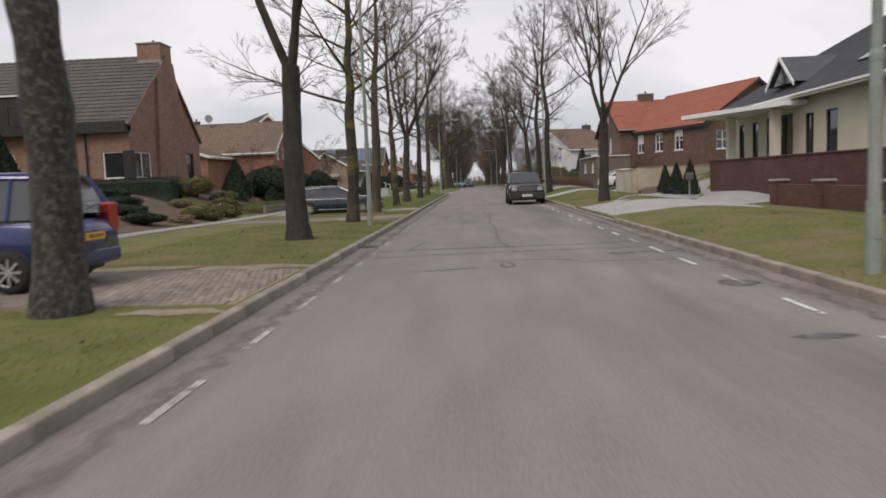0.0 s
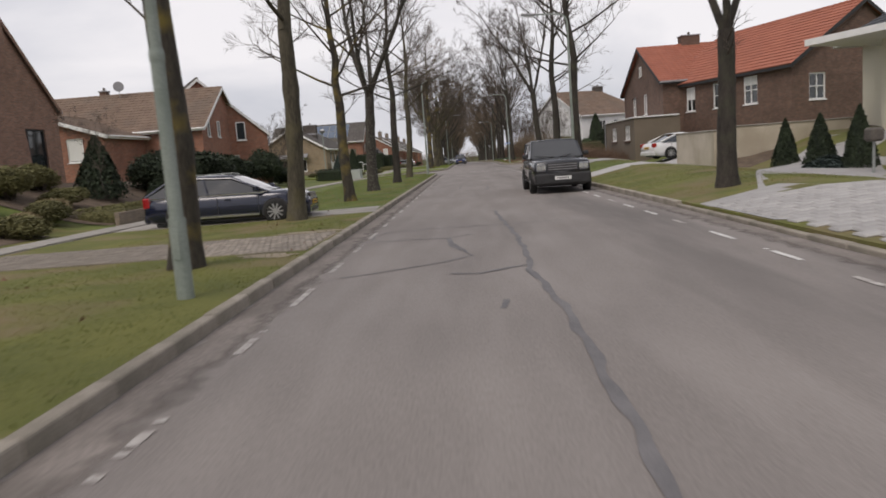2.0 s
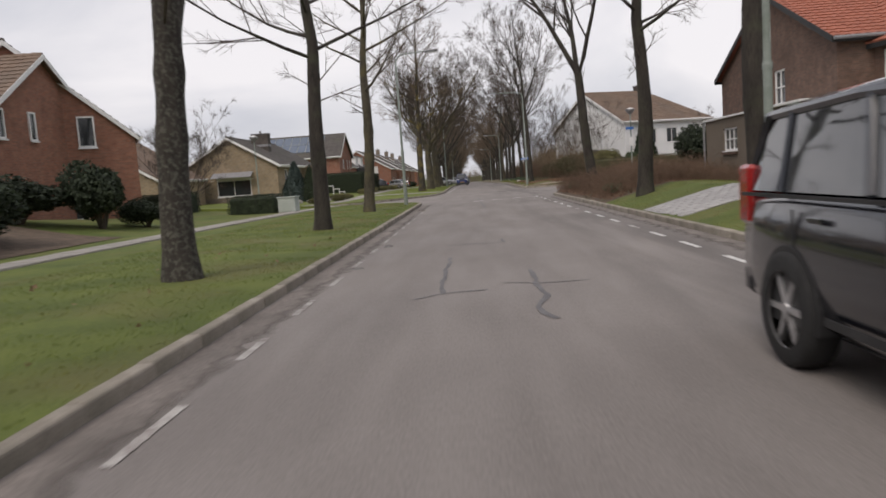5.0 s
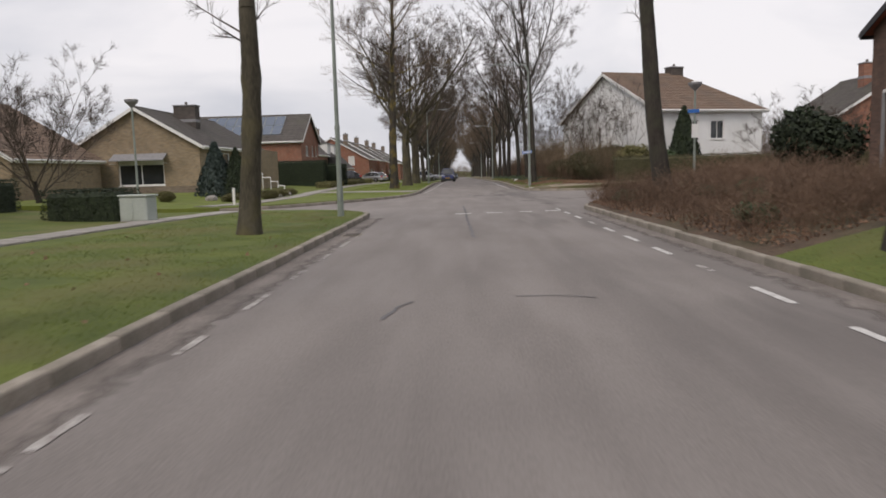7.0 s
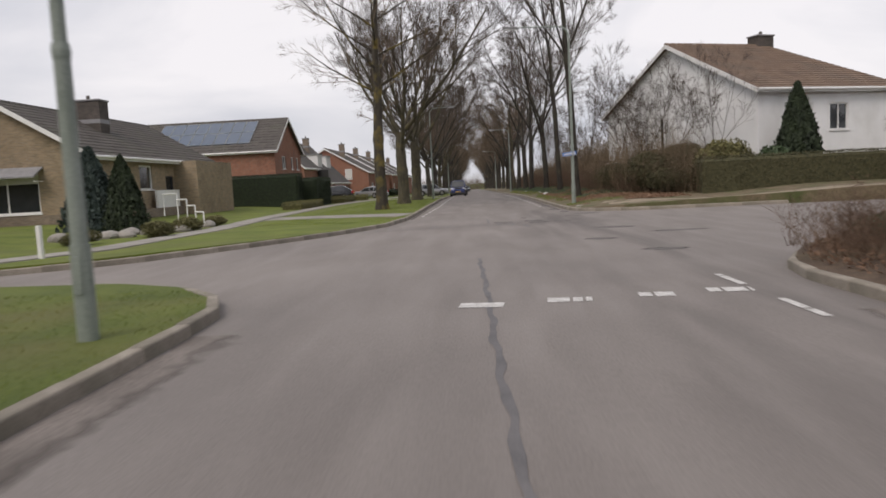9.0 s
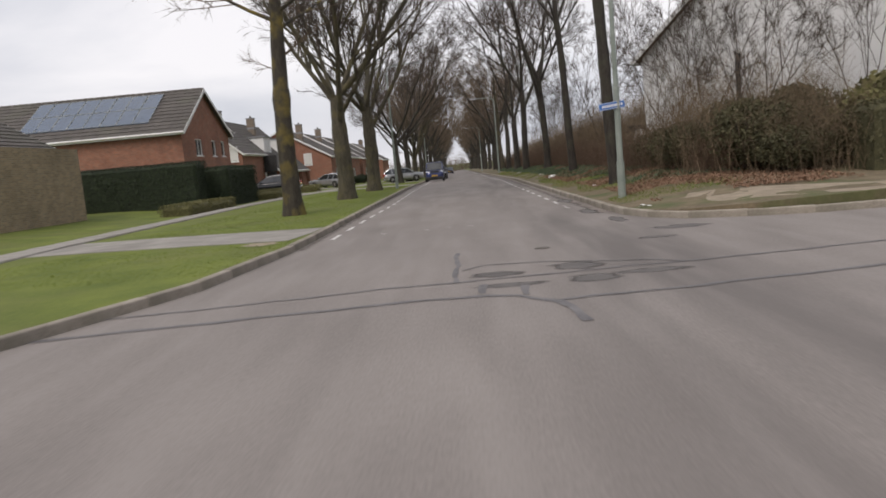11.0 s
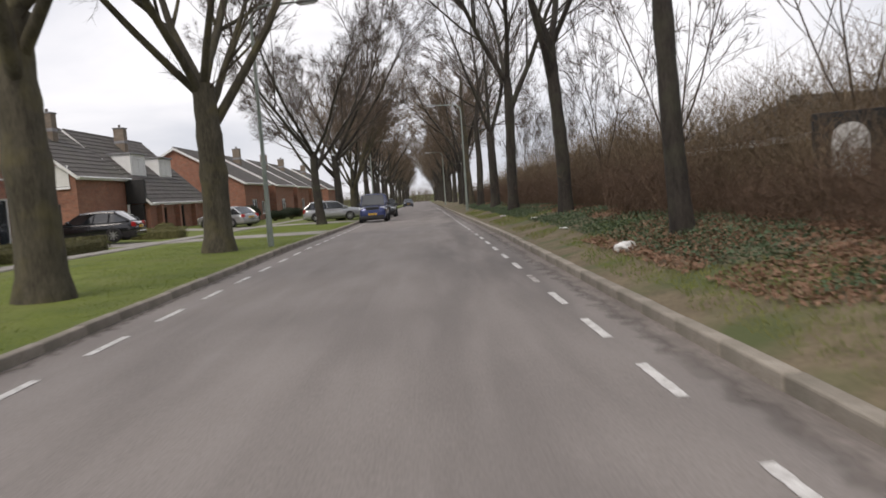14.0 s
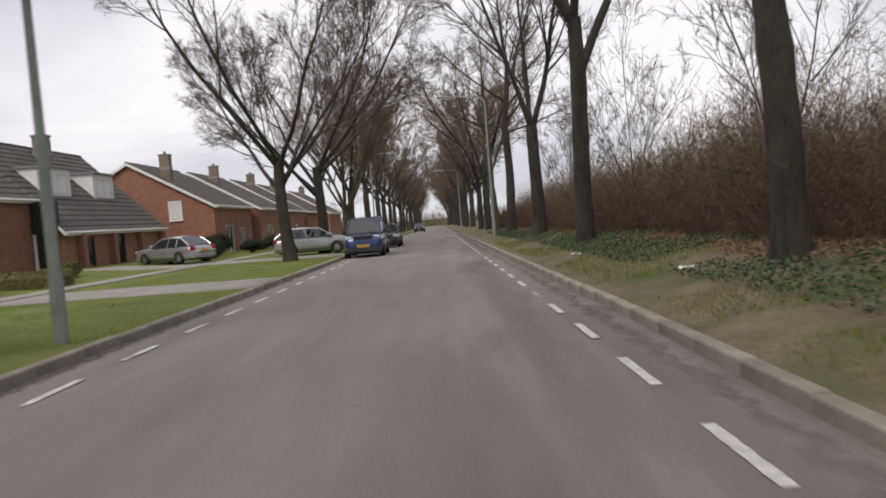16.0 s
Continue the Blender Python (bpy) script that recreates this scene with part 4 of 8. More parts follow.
def tree_meshes(seed, tall=13.5, fork=4.6, girth=0.27, spread=0.75, limbs=5, density=1.0, bark=None, twig=None, straight=False, light=False, limb=0.5, leader=0):
    r = random.Random(seed)
    trunk, crown = Wood(), Wood()

    def vec(k=1.0):
        return Vector((r.uniform(-k, k), r.uniform(-k, k), r.uniform(-k, k)))

    def grow(p, d, length, rad, depth):
        n = {0: 8, 1: 5, 2: 2}.get(depth, 1)
        if depth >= (3 if light else 4):
            e = p + (d + vec(0.14)).normalized() * max(0.35, length * 1.5)
            crown.stick(p, e, 0.0135 if light else 0.0048)
            if depth == 3:
                for q in range(3):
                    m = p.lerp(e, r.uniform(0.2, 0.8))
                    crown.stick(m, m + (d + vec(0.6)).normalized() * length * 0.9, 0.007)
            return
        pts, radii = [p.copy()], [rad]
        for i in range(n):
            d = (d + vec(0.085 if depth < 2 else 0.12) + Vector((0, 0, 0.05 if depth < 3 else 0.02))).normalized()
            p = p + d * length / n
            pts.append(p.copy())
            radii.append(rad * (1 - 0.82 * (i + 1) / n) + 0.003)
        (trunk if depth <= 1 and rad > 0.045 else crown).limb(pts, radii, {0: 7, 1: 5}.get(depth, 3))
        kids = {0: 9, 1: 6, 2: 5, 3: 5}[depth] * (density if depth > 0 else 1)
        kids = int(kids) + (r.random() < kids % 1)
        for q in range(kids):
            t = r.uniform(0.28 if depth else 0.22, 0.98)
            i = min(int(t * n), n - 1)
            at = pts[i].lerp(pts[i + 1], t * n - i)
            way = (pts[i + 1] - pts[i]).normalized()
            side = way.cross(vec()).normalized()
            nd = (way * r.uniform(0.7, 1.05) + side * r.uniform(0.45, 0.85) + Vector((0, 0, 0.14))).normalized()
            grow(at, nd, length * r.uniform(0.34, 0.58) * (1.1 - 0.45 * t), max(0.006, radii[i] * r.uniform(0.4, 0.6)), depth + 1)
    # trunk with flared foot and knots
    pts, radii, p = [], [], Vector((0, 0, -0.25))
    n = 14
    lean = Vector((r.uniform(-0.03, 0.03), r.uniform(-0.03, 0.03), 0))
    for i in range(n + 1):
        t = i / n
        z = -0.25 + (fork + 0.25) * t
        pts.append(Vector((lean.x * z + 0.05 * math.sin(t * 5 + seed), lean.y * z + 0.05 * math.cos(t * 4 + seed), z)))
        flare = 0.38 * math.exp(-max(0, z) * 4.5)
        radii.append(girth * (1 + flare - 0.25 * t + (0.1 if i in (7, 10) and r.random() < 0.6 else 0.0) + r.uniform(-0.03, 0.03)))
    trunk.limb(pts, radii, 12)
    top, rt = pts[-1], radii[-1]
    if leader:
        # one stem runs on to the top, with many side boughs
        ax_pts, ax_rad, p = [top.copy()], [rt], top.copy()
        for i in range(9):
            p = p + Vector((r.uniform(-0.14, 0.14), r.uniform(-0.14, 0.14), 1.0)) * (tall - fork) * 0.96 / 9
            ax_pts.append(p.copy())
            ax_rad.append(rt * (1 - 0.9 * ((i + 1) / 9) ** 0.9))
        trunk.limb(ax_pts, ax_rad, 9)
        for i in range(leader):
            t = 0.02 + 0.94 * (i + r.uniform(0, 0.9)) / leader
            k = min(int(t * 9), 8)
            at = ax_pts[k].lerp(ax_pts[k + 1], t * 9 - k)
            a = i * 2.4 + r.uniform(-0.5, 0.5)
            d = Vector((math.cos(a), math.sin(a), 0.18 + 0.95 * t + r.uniform(-0.1, 0.2))).normalized()
            size = (tall - fork) * (0.42 * (1 - t) + 0.15) * r.uniform(0.75, 1.2)
            grow(at, d, size, max(0.02, min(0.062, ax_rad[k] * r.uniform(0.3, 0.52))), 1)
        limbs = 0
    if straight:
        grow(top, Vector((0, 0, 1)), tall - fork, rt * 0.95, 0)
    off = r.uniform(0, 6.28)
    for i in range(limbs):
        a = off + 6.283 * i / limbs + r.uniform(-0.35, 0.35)
        k = spread * r.uniform(0.55, 1.15)
        d = Vector((math.cos(a) * k, math.sin(a) * k, 1.0)).normalized()
        start = top - Vector((0, 0, r.uniform(0.05, 0.5) + (r.uniform(0, 1.2) if i > 2 else 0)))
        grow(start, d, (tall - fork) * r.uniform(0.75, 1.05), rt * limb * r.uniform(0.8, 1.25), 0)
    for i in range(3):
        a = r.uniform(0, 6.28)
        z = r.uniform(0.82, 0.98) * fork
        grow(Vector((lean.x * z, lean.y * z, z)), Vector((math.cos(a), math.sin(a), r.uniform(0.2, 0.7))).normalized(), r.uniform(0.9, 1.9), 0.028, 2)
    return raw("trunk", [tuple(q) for q in trunk.v], trunk.f, bark or BARK, True), raw("crown", [tuple(q) for q in crown.v], crown.f, twig or TWIG)


def tree(meshes, x, y, z=0.1, rz=0.0, s=1.0, label="bare roadside tree with dark grey bark on the verge", group="avenue trees", lean=(0, 0)):
    t = thing("tree", label, "tree", x, y, z, 0, group)
    t.matrix_world = pose(x, y, z, lean[0], lean[1], rz) @ Matrix.Diagonal((s, s, s, 1))
    for nm, me in zip(("trunk", "crown"), meshes):
        o = new(nm, me)
        o.parent = t
    return t

# ---- the street: kerbs and lines ----
kerb_run("kerb_left_south", "weathered grey concrete kerb along the lawn verge", left_edge, -1, -20, 77.5, LOW_L)
kerb_run("kerb_left_north", "weathered grey concrete kerb past the side street", left_edge, -1, 80.62, 190, LOW_L)
kerb_run("kerb_right_south", "mossy grey concrete kerb along the verge", right_edge, 1, -20, 79.2, LOW_R)
kerb_run("kerb_right_north", "mossy grey concrete kerb at the wood's edge", right_edge, 1, 94.2, 190, LOW_R)
for k in range(-8, 34):
    y = 4.82 + 2.05 * k
    if -12 < y < 70:
        dash(-2.94, y, 1.0, 0.08, 0.4 if k % 3 else 0.15)
for k in range(-8, 33):
    y = 19.9 + 2.04 * (k - 8)
    if -12 < y < 44:
        dash(2.64, y, 1.0, 0.08, 0.3 if k % 3 == 0 else 0.08)
for k in range(16):
    dash(2.58, 45.4 + 2.06 * k, 1.0, 0.1, 0.06 if k % 4 else 0.3)
for k in range(60):
    dash(2.68, 100.67 + 2.0 * k, 1.0, 0.09, 0.02 if k % 7 else 0.25)
    dash(float(np.interp(97.7 + 2.0 * k, [98, 103, 109], [-2.75, -2.68, -2.54])), 97.7 + 2.0 * k, 1.0, 0.1, 0.03)
for i, x in enumerate((-0.57, 0.43, 1.45, 2.3)):
    dash(x, 75.1 + 0.12 * i, 0.5, 0.3, 0.12, 1.45)
for x, y in ((-1.7, 97.5), (-0.76, 97.6), (-0.28, 97.7), (0.19, 97.6)):
    dash(x, y, 0.35, 0.05, 0.4, 0.5)

# ---- houses, left side ----
B, S = None, BLACK_WOOD
# E 6.2: dark glazing in black frames put where the entry recess lies in shade.
house_a = house("house", "orange-brown brick house with a dark tiled roof and tall chimney", -31, -18.6, 37, 46.6, 1.45, 5.15, 9.2, "x", BRICK_A, TILE_DARK,
                [("S", 10.9, 2.25, 1.2, 1.4, 1, 1, 0, B), ("E", 0.32, 2.25, 2.1, 1.4, 2, 1, 0, B), ("E", 6.2, 1.5, 2.3, 2.3, 2, 1, 0, BLACK_WOOD), ("S", 5.2, 1.6, 1.0, 2.1, 1, 1, 0, WHITE)],
                [(-19.2, 42.2, 1.35, 1.5, 9.95)], trim=BRICK_A, over=0.12, mid=42.0, eave_hi=4.7)
house_b = house("house", "red brick house with a broad brown tiled roof", -33, -18.3, 63.0, 71.2, 1.3, 4.65, 7.4, "x", BRICK_B, TILE_BROWN,
                [("E", 1.0, 3.95, 0.45, 1.15, 1, 1, 0, B), ("E", 3.0, 3.95, 0.45, 1.15, 1, 1, 0, B), ("E", 6.6, 3.95, 0.45, 1.15, 1, 1, 0, B)], [(-26.6, 67.3, 0.5, 0.5, 7.8)], over=0.3, chimney_mat=BRICK_C)
house_b2 = house("house", "low red brick wing with white bargeboards and shuttered window", -30.5, -22.2, 57.6, 63.4, 1.3, 4.2, 5.6, "y", BRICK_B, TILE_BROWN,
                 [("S", 6.0, 2.7, 1.0, 1.4, 1, 1, 0.98, B)], over=0.35)
house_c = house("house", "red brick gabled house with white bargeboards", -9.4, 0, 0, 10, 0.35, 4.2, 8.2, "y", BRICK_B, TILE_DARK,
                [("S", 7.1, 3.75, 0.7, 1.35, 1, 1, 0, B), ("S", 4.0, 3.75, 0.9, 1.35, 1, 1, 0, B), ("S", 6.2, 0.6, 1.0, 2.1, 1, 1, 0, B)], over=0.15, at=(-15.9, 70.0, 0), rz=30)
house_d = house("house", "yellow-brown brick garage house behind the gardens", -34, -23, 88, 97, 0.3, 2.6, 6.0, "y", BRICK_Y, TILE_BROWN, [("S", 8.6, 0.5, 0.9, 2.0, 1, 1, 0, BLACK_WOOD)], over=0.2)
# The 0.25 blind stands in for pale reflection in the wide window's glass.
bungalow = house("house", "yellow-brown brick bungalow with white bargeboards and wide window", -24.7, -16.9, 97.5, 112, 0.35, 3.45, 5.75, "y", BRICK_Y, TILE_DARK,
                 [("S", 2.6, 0.95, 2.9, 1.75, 2, 1, 0.25, B), ("E", 2.4, 1.8, 1.1, 1.2, 1, 1, 0, B), ("E", 4.6, 1.8, 1.4, 1.2, 1, 1, 0, B), ("E", 7.6, 0.4, 1.0, 2.1, 1, 1, 0, BLACK_WOOD)],
                 [(-19.6, 103, 1.5, 0.9, 6.3)], over=0.35, chimney_mat=CHIMNEY_DARK)
solar_house = house("house", "red-brown brick house with solar panels on its roof", -31, -16.9, 127.0, 136.2, 0.3, 4.95, 7.75, "x", BRICK_B, TILE_DARK,
                    [("E", 2.3, 3.35, 1.2, 1.1, 2, 1, 0, B), ("E", 5.45, 3.35, 0.75, 1.1, 1, 1, 0, B), ("E", 7.4, 3.35, 0.75, 1.1, 1, 1, 0, B), ("S", 2.5, 3.3, 1.6, 1.2, 2, 1, 0, B), ("E", 7.5, 0.4, 1.0, 2.1, 1, 1, 0, B)], over=0.3, mid=131.3)
for y0, y1, e1, x1, mid, chim, wn in ((146, 153, 4.1, -18.9, -23.0, (-21.9, 149.6), [("S", 6.9, 3.35, 0.95, 1.3, 1, 1, 0.98, B), ("S", 6.2, 0.35, 1.0, 2.1, 1, 1, 0, BLACK_WOOD), ("S", 4.6, 3.35, 0.8, 1.3, 1, 1, 0.98, B)]),
                                      (153.1, 166, 2.5, -17.5, -22.6, (-21.6, 159.6), [("S", 8.2, 0.3, 0.8, 2.1, 1, 1, 0, BLACK_WOOD), ("E", 1.2, 0.3, 2.0, 1.7, 1, 1, 0, BLACK_WOOD), ("E", 6.0, 0.3, 1.0, 1.8, 1, 1, 0, BLACK_WOOD)]),
                                      (171, 181.5, 4.0, -15.4, -21.5, (-19.4, 173.0), [("S", 8.85, 3.05, 1.0, 1.45, 1, 1, 0.98, B), ("E", 2.6, 0.3, 2.2, 2.1, 2, 1, 0, B), ("E", 6.6, 0.9, 1.4, 1.3, 2, 1, 0, B)]),
                                      (182.5, 193, 4.0, -14.9, -20.9, (-19.2, 184.4), [("S", 9.4, 3.05, 0.9, 1.4, 1, 1, 0.98, B), ("E", 3.0, 0.3, 2.2, 2.1, 2, 1, 0, B)]),
                                      (194, 203, 4.0, -14.6, -20.4, (-18.8, 196.0), [("E", 3.0, 0.3, 2.2, 2.1, 2, 1, 0, B)]), (204, 215, 4.0, -14.4, -20.0, (-18.6, 206.0), []), (222, 234, 4.1, -14.4, -20.0, (-18.6, 224.5), [])):
    tagged(house("house", "red brick row house with dark tiled roof and white bargeboards", 2 * mid - x1 if e1 > 3 else -28.4, x1, y0, y1, 0.2, 4.1 if e1 > 3 else 3.9, 7.5, "y", BRICK_B, TILE_DARK, wn, [(*chim, 0.75, 0.65, 8.15)], eave_hi=e1, chimney_mat=BRICK_G, trim=WHITE, over=0.22, mid=mid), group="row houses")

# ---- houses, right side ----
# W 5.7: black-framed dark glazing stands in for the shaded entrance recess.
villa = house("house", "cream rendered villa with slate-black roof and white eaves", 14.8, 27, 21, 45, 1.2, 5.15, 8.9, "y", RENDER_CREAM, TILE_SLATE,
              [("W", 10.2, 1.5, 0.85, 2.4, 1, 1, 0, BLACK_WOOD), ("W", 12.2, 1.5, 1.05, 2.4, 1, 1, 0, BLACK_WOOD), ("W", 5.7, 1.3, 3.2, 2.75, 3, 1, 0, BLACK_WOOD), ("W", 3.75, 1.5, 0.8, 2.45, 1, 1, 0, BLACK_WOOD), ("W", 1.75, 1.5, 0.8, 2.45, 1, 1, 0, BLACK_WOOD), ("W", 17.5, 1.5, 1.05, 2.4, 1, 1, 0, BLACK_WOOD)], over=0.75, hip0=6.0, hip1=6.0)
red_house = house("house", "dark brown brick house with orange-red tiled roof", 0, 11.5, -9.4, 0, 1.3, 5.0, 8.1, "x", BRICK_C, TILE_RED,
                  [("N", 2.43, 3.12, 0.92, 1.5, 2, 2, 0.5, B), ("N", 5.08, 3.12, 1.1, 1.5, 2, 2, 0, B), ("N", 7.78, 3.1, 1.12, 1.55, 2, 2, 0.3, B), ("W", 1.1, 3.0, 1.1, 1.4, 2, 2, 0, B)], trim=BLACK_WOOD, gutter=False, over=0.25, at=(16.35, 54.7, 0), rz=109)
red_wing = house("house", "dark brown brick gabled wing with orange-red tiled roof", 12.0, 24, 63.6, 75.0, 0.8, 5.25, 8.02, "x", BRICK_C, TILE_RED,
                 [("W", 2.9, 3.35, 1.05, 1.4, 2, 2, 0, B), ("W", 6.2, 3.35, 1.05, 1.4, 2, 2, 0, B), ("W", 5.5, 6.1, 0.5, 0.7, 1, 1, 0, B)], [(15.6, 69.6, 1.3, 0.9, 8.7)], trim=BLACK_WOOD, over=0.25)
white_house = house("house", "white painted house with brown tiled roof among shrubs", 0, 8.6, 0, 13.2, 0.3, 5.05, 8.15, "x", RENDER_WHITE, TILE_BROWN,
                    [("S", 2.3, 3.0, 0.9, 1.3, 2, 1, 0, B), ("S", 4.2, 3.0, 1.15, 1.3, 2, 1, 0, B), ("S", 0.7, 0.5, 1.6, 1.7, 2, 1, 0, B), ("W", 5.4, 2.5, 0.45, 1.9, 1, 1, 0, B)],
                    [(6.2, 6.8, 1.1, 0.8, 8.75)], over=0.3, mid=6.6, hip1=2.4, at=(12.75, 101.4, 0), rz=20, chimney_mat=CHIMNEY_DARK)
orange_house = house("house", "orange brick house behind dark evergreens", 26.5, 36, 105, 114, 0.3, 4.6, 7.6, "y", BRICK_B, TILE_DARK, [], [(30.0, 108, 0.8, 0.8, 8.4)], over=0.25)

# ---- avenue trees ----
T_A = tree_meshes(11, 13.5, 4.35, 0.285, 0.5, 3, limb=0.62)
T_B = tree_meshes(23, 14.0, 5.0, 0.25, leader=17, bark=BARK_OLIVE)
T_C = tree_meshes(37, 14.0, 4.9, 0.28, 0.6, 4, bark=BARK_SPOT, limb=0.58)
T_D = tree_meshes(41, 15.5, 4.9, 0.42, 1.05, 7, 1.25, limb=0.46, bark=BARK_OLIVE)
T_E = tree_meshes(59, 13.5, 4.3, 0.25, leader=19, bark=BARK_LICHEN)
T_J = tree_meshes(61, 14.5, 4.7, 0.26, leader=18)
T_K = tree_meshes(97, 14.0, 5.5, 0.26, 0.42, 3, limb=0.66)
T_L = tree_meshes(103, 15.5, 5.0, 0.3, leader=24, density=1.2, bark=BARK_LICHEN, twig=TWIG_FAR)
T_F = tree_meshes(67, 15.5, 7.4, 0.19, 0.55, 3, straight=True)
T_N = tree_meshes(127, 14.5, 4.3, 0.28, 1.35, 7, 1.25, limb=0.48)
T_M = tree_meshes(113, 15.0, 5.6, 0.23, 0.6, 4, 1.2, limb=0.6)
T_G = tree_meshes(73, 15.5, 4.5, 0.30, 0.7, 5, 1.25, twig=TWIG_FAR, light=True)
T_H = tree_meshes(79, 14.5, 4.8, 0.28, 0.75, 5, 1.2, twig=TWIG_FAR, light=True)
T_I = tree_meshes(83, 14.0, 3.2, 0.33, 0.8, 7, 1.2, twig=TWIG_FAR, bark=BARK_OLIVE)
LICHEN = "bare roadside tree with yellow lichen on its trunk"
for i, (k, x, y, s) in enumerate([(T_C, -5.5, 7.8, 1.0), (T_A, -5.25, 18.0, 1.0), (T_E, -5.15, 25.6, 0.9), (T_B, -5.45, 33.8, 0.95), (T_E, -5.26, 41.0, 0.8), (T_C, -5.3, 48.2, 0.9), (T_J, -5.2, 57.8, 0.9),
                                  (T_B, -5.18, 67.7, 0.95), (T_L, -5.5, 105.6, 1.08), (T_D, -5.25, 115.5, 0.95), (T_D, -5.0, 125.0, 1.0), (T_N, -5.35, 148.2, 1.05), (T_N, -5.1, 156.5, 1.1), (T_I, -5.0, 166, 0.9)]):
    tree(k, x, y, height(x, y) - 0.03, (i * 97) % 360, s, LICHEN if k in (T_E, T_L) else "bare roadside tree with dark grey bark on the verge", lean=(0, -2.2) if y == 57.8 else (0, 0))
tree(T_K, 4.9, 72.1, height(4.9, 72.1) - 0.05, 0, 0.97, "bare roadside tree leaning over the shrub bed", "avenue trees", (0, -4.5))
for i, (k, x, y, s) in enumerate([(T_A, 5.0, 32.3, 0.82), (T_J, 4.45, 51.4, 0.95), (T_J, 4.6, 60.7, 0.95), (T_F, 4.75, 103.9, 1.0), (T_F, 5.3, 115.3, 0.95),
                                  (T_M, 5.34, 125.5, 0.95), (T_M, 5.15, 136.1, 1.05), (T_A, 5.16, 145.4, 1.0), (T_J, 5.2, 155.6, 1.0), (T_B, 5.2, 166, 1.0)]):
    tree(k, x, y, height(x, y) - 0.05, 0 if k is T_F else (i * 131 + 40) % 360, s, lean=(0, -1.7) if k is T_F else (0, 0))
r = random.Random(8)
for y in np.arange(171, 400, 10.5):
    for x in (-5.0, 5.3):
        tree((T_G, T_H)[r.randrange(2)], x + r.uniform(-0.3, 0.3), float(y) + r.uniform(-2, 2), 0.1, r.uniform(0, 360), r.uniform(0.9, 1.1), "bare avenue tree far down the road", "far avenue trees")

# ---- paving across the verges ----
def strip(name, label, pts, width, material, lift=0.012, step=0.5):
    """A path draped on the verge along a centre line."""
    dense = []
    for p, q in zip(pts, pts[1:]):
        k = max(1, int(math.dist(p, q) / step))
        dense += [(p[0] + (q[0] - p[0]) * i / k, p[1] + (q[1] - p[1]) * i / k) for i in range(k)]
    dense.append(pts[-1])
    vs, fs = [], []
    for i, p in enumerate(dense):
        a, b = Vector(dense[max(i - 1, 0)]), Vector(dense[min(i + 1, len(dense) - 1)])
        d = (b - a).normalized()
        for o in (-0.5, 0, 0.5):
            x, y = p[0] - d.y * o * width, p[1] + d.x * o * width
            x = max(x, 3.56 if y < 90 else 3.45) if p[0] > 0 else min(x, -3.3)
            z = height(x, y) + lift + 0.012
            vs.append((x, y, z))
    n = len(dense)
    for i in range(n - 1):
        for j in (0, 1):
            a = i * 3 + j
            fs.append((a, a + 3, a + 4, a + 1))
    b = len(vs)
    vs += [(x, y, z - 0.08) for x, y, z in vs[:]]
    for i in range(n - 1):
        for j in (0, 2):
            a = i * 3 + j
            fs.append((a, a + b, a + b + 3, a + 3) if j else (a, a + 3, a + b + 3, a + b))
    return tagged(new(name, raw(name, vs, fs, material)), label, "path", "", "structure")


def slabs(parent, x0, x1, y0, y1, lx, ly, mesh_mat, rows_along_x=True, lift=0.03, limit=300, gap=0.008, near=None, name="paver", bond=0.5):
    """Paving stones laid in rows on the draped surface, each one with its own edges; past the limit they join into one part."""
    bm = bx(-lx / 2 + gap / 2, lx / 2 - gap / 2, -ly / 2 + gap / 2, ly / 2 - gap / 2, -0.05, 0.0, bevel=min(lx, ly) * 0.07)
    me = finish(name, bm, mesh_mat)
    cells = []
    r = random.Random(int(x0 * 7 + y0 * 13))
    j, y = 0, y0 + ly / 2
    while y < y1 - ly / 3:
        x = x0 + lx / 2 + (bond * lx if j % 2 else 0)
        while x < x1 - lx / 3:
            cells.append((x, y))
            x += lx
        y += ly
        j += 1
    near = near or (0, (y0 + y1) / 2)
    cells.sort(key=lambda c: (c[0] - near[0]) ** 2 + (c[1] - near[1]) ** 2)
    rest = []
    for i, (x, y) in enumerate(cells):
        z = height(x, y) + lift + r.uniform(-0.004, 0.004)
        tilt = math.degrees(math.atan2(height(x + 0.1, y) - height(x - 0.1, y), 0.2))
        m = pose(x, y, z, r.uniform(-0.6, 0.6), -tilt + r.uniform(-0.6, 0.6), r.uniform(-0.8, 0.8))
        if i < limit:
            o = new(name, me)
            o.parent = parent
            o.matrix_world = m
        else:
            rest.append(m)
    if rest:
        base = [v.co.copy() for v in me.vertices]
        pol = [tuple(p.vertices) for p in me.polygons]
        vs, fs = [], []
        for m in rest:
            b = len(vs)
            vs += [tuple(m @ v) for v in base]
            fs += [tuple(b + k for k in p) for p in pol]
        o = new("pavers_beyond", raw("pavers_beyond", vs, fs, mesh_mat))
        o.parent = parent
        tagged(o, kind="stuff")


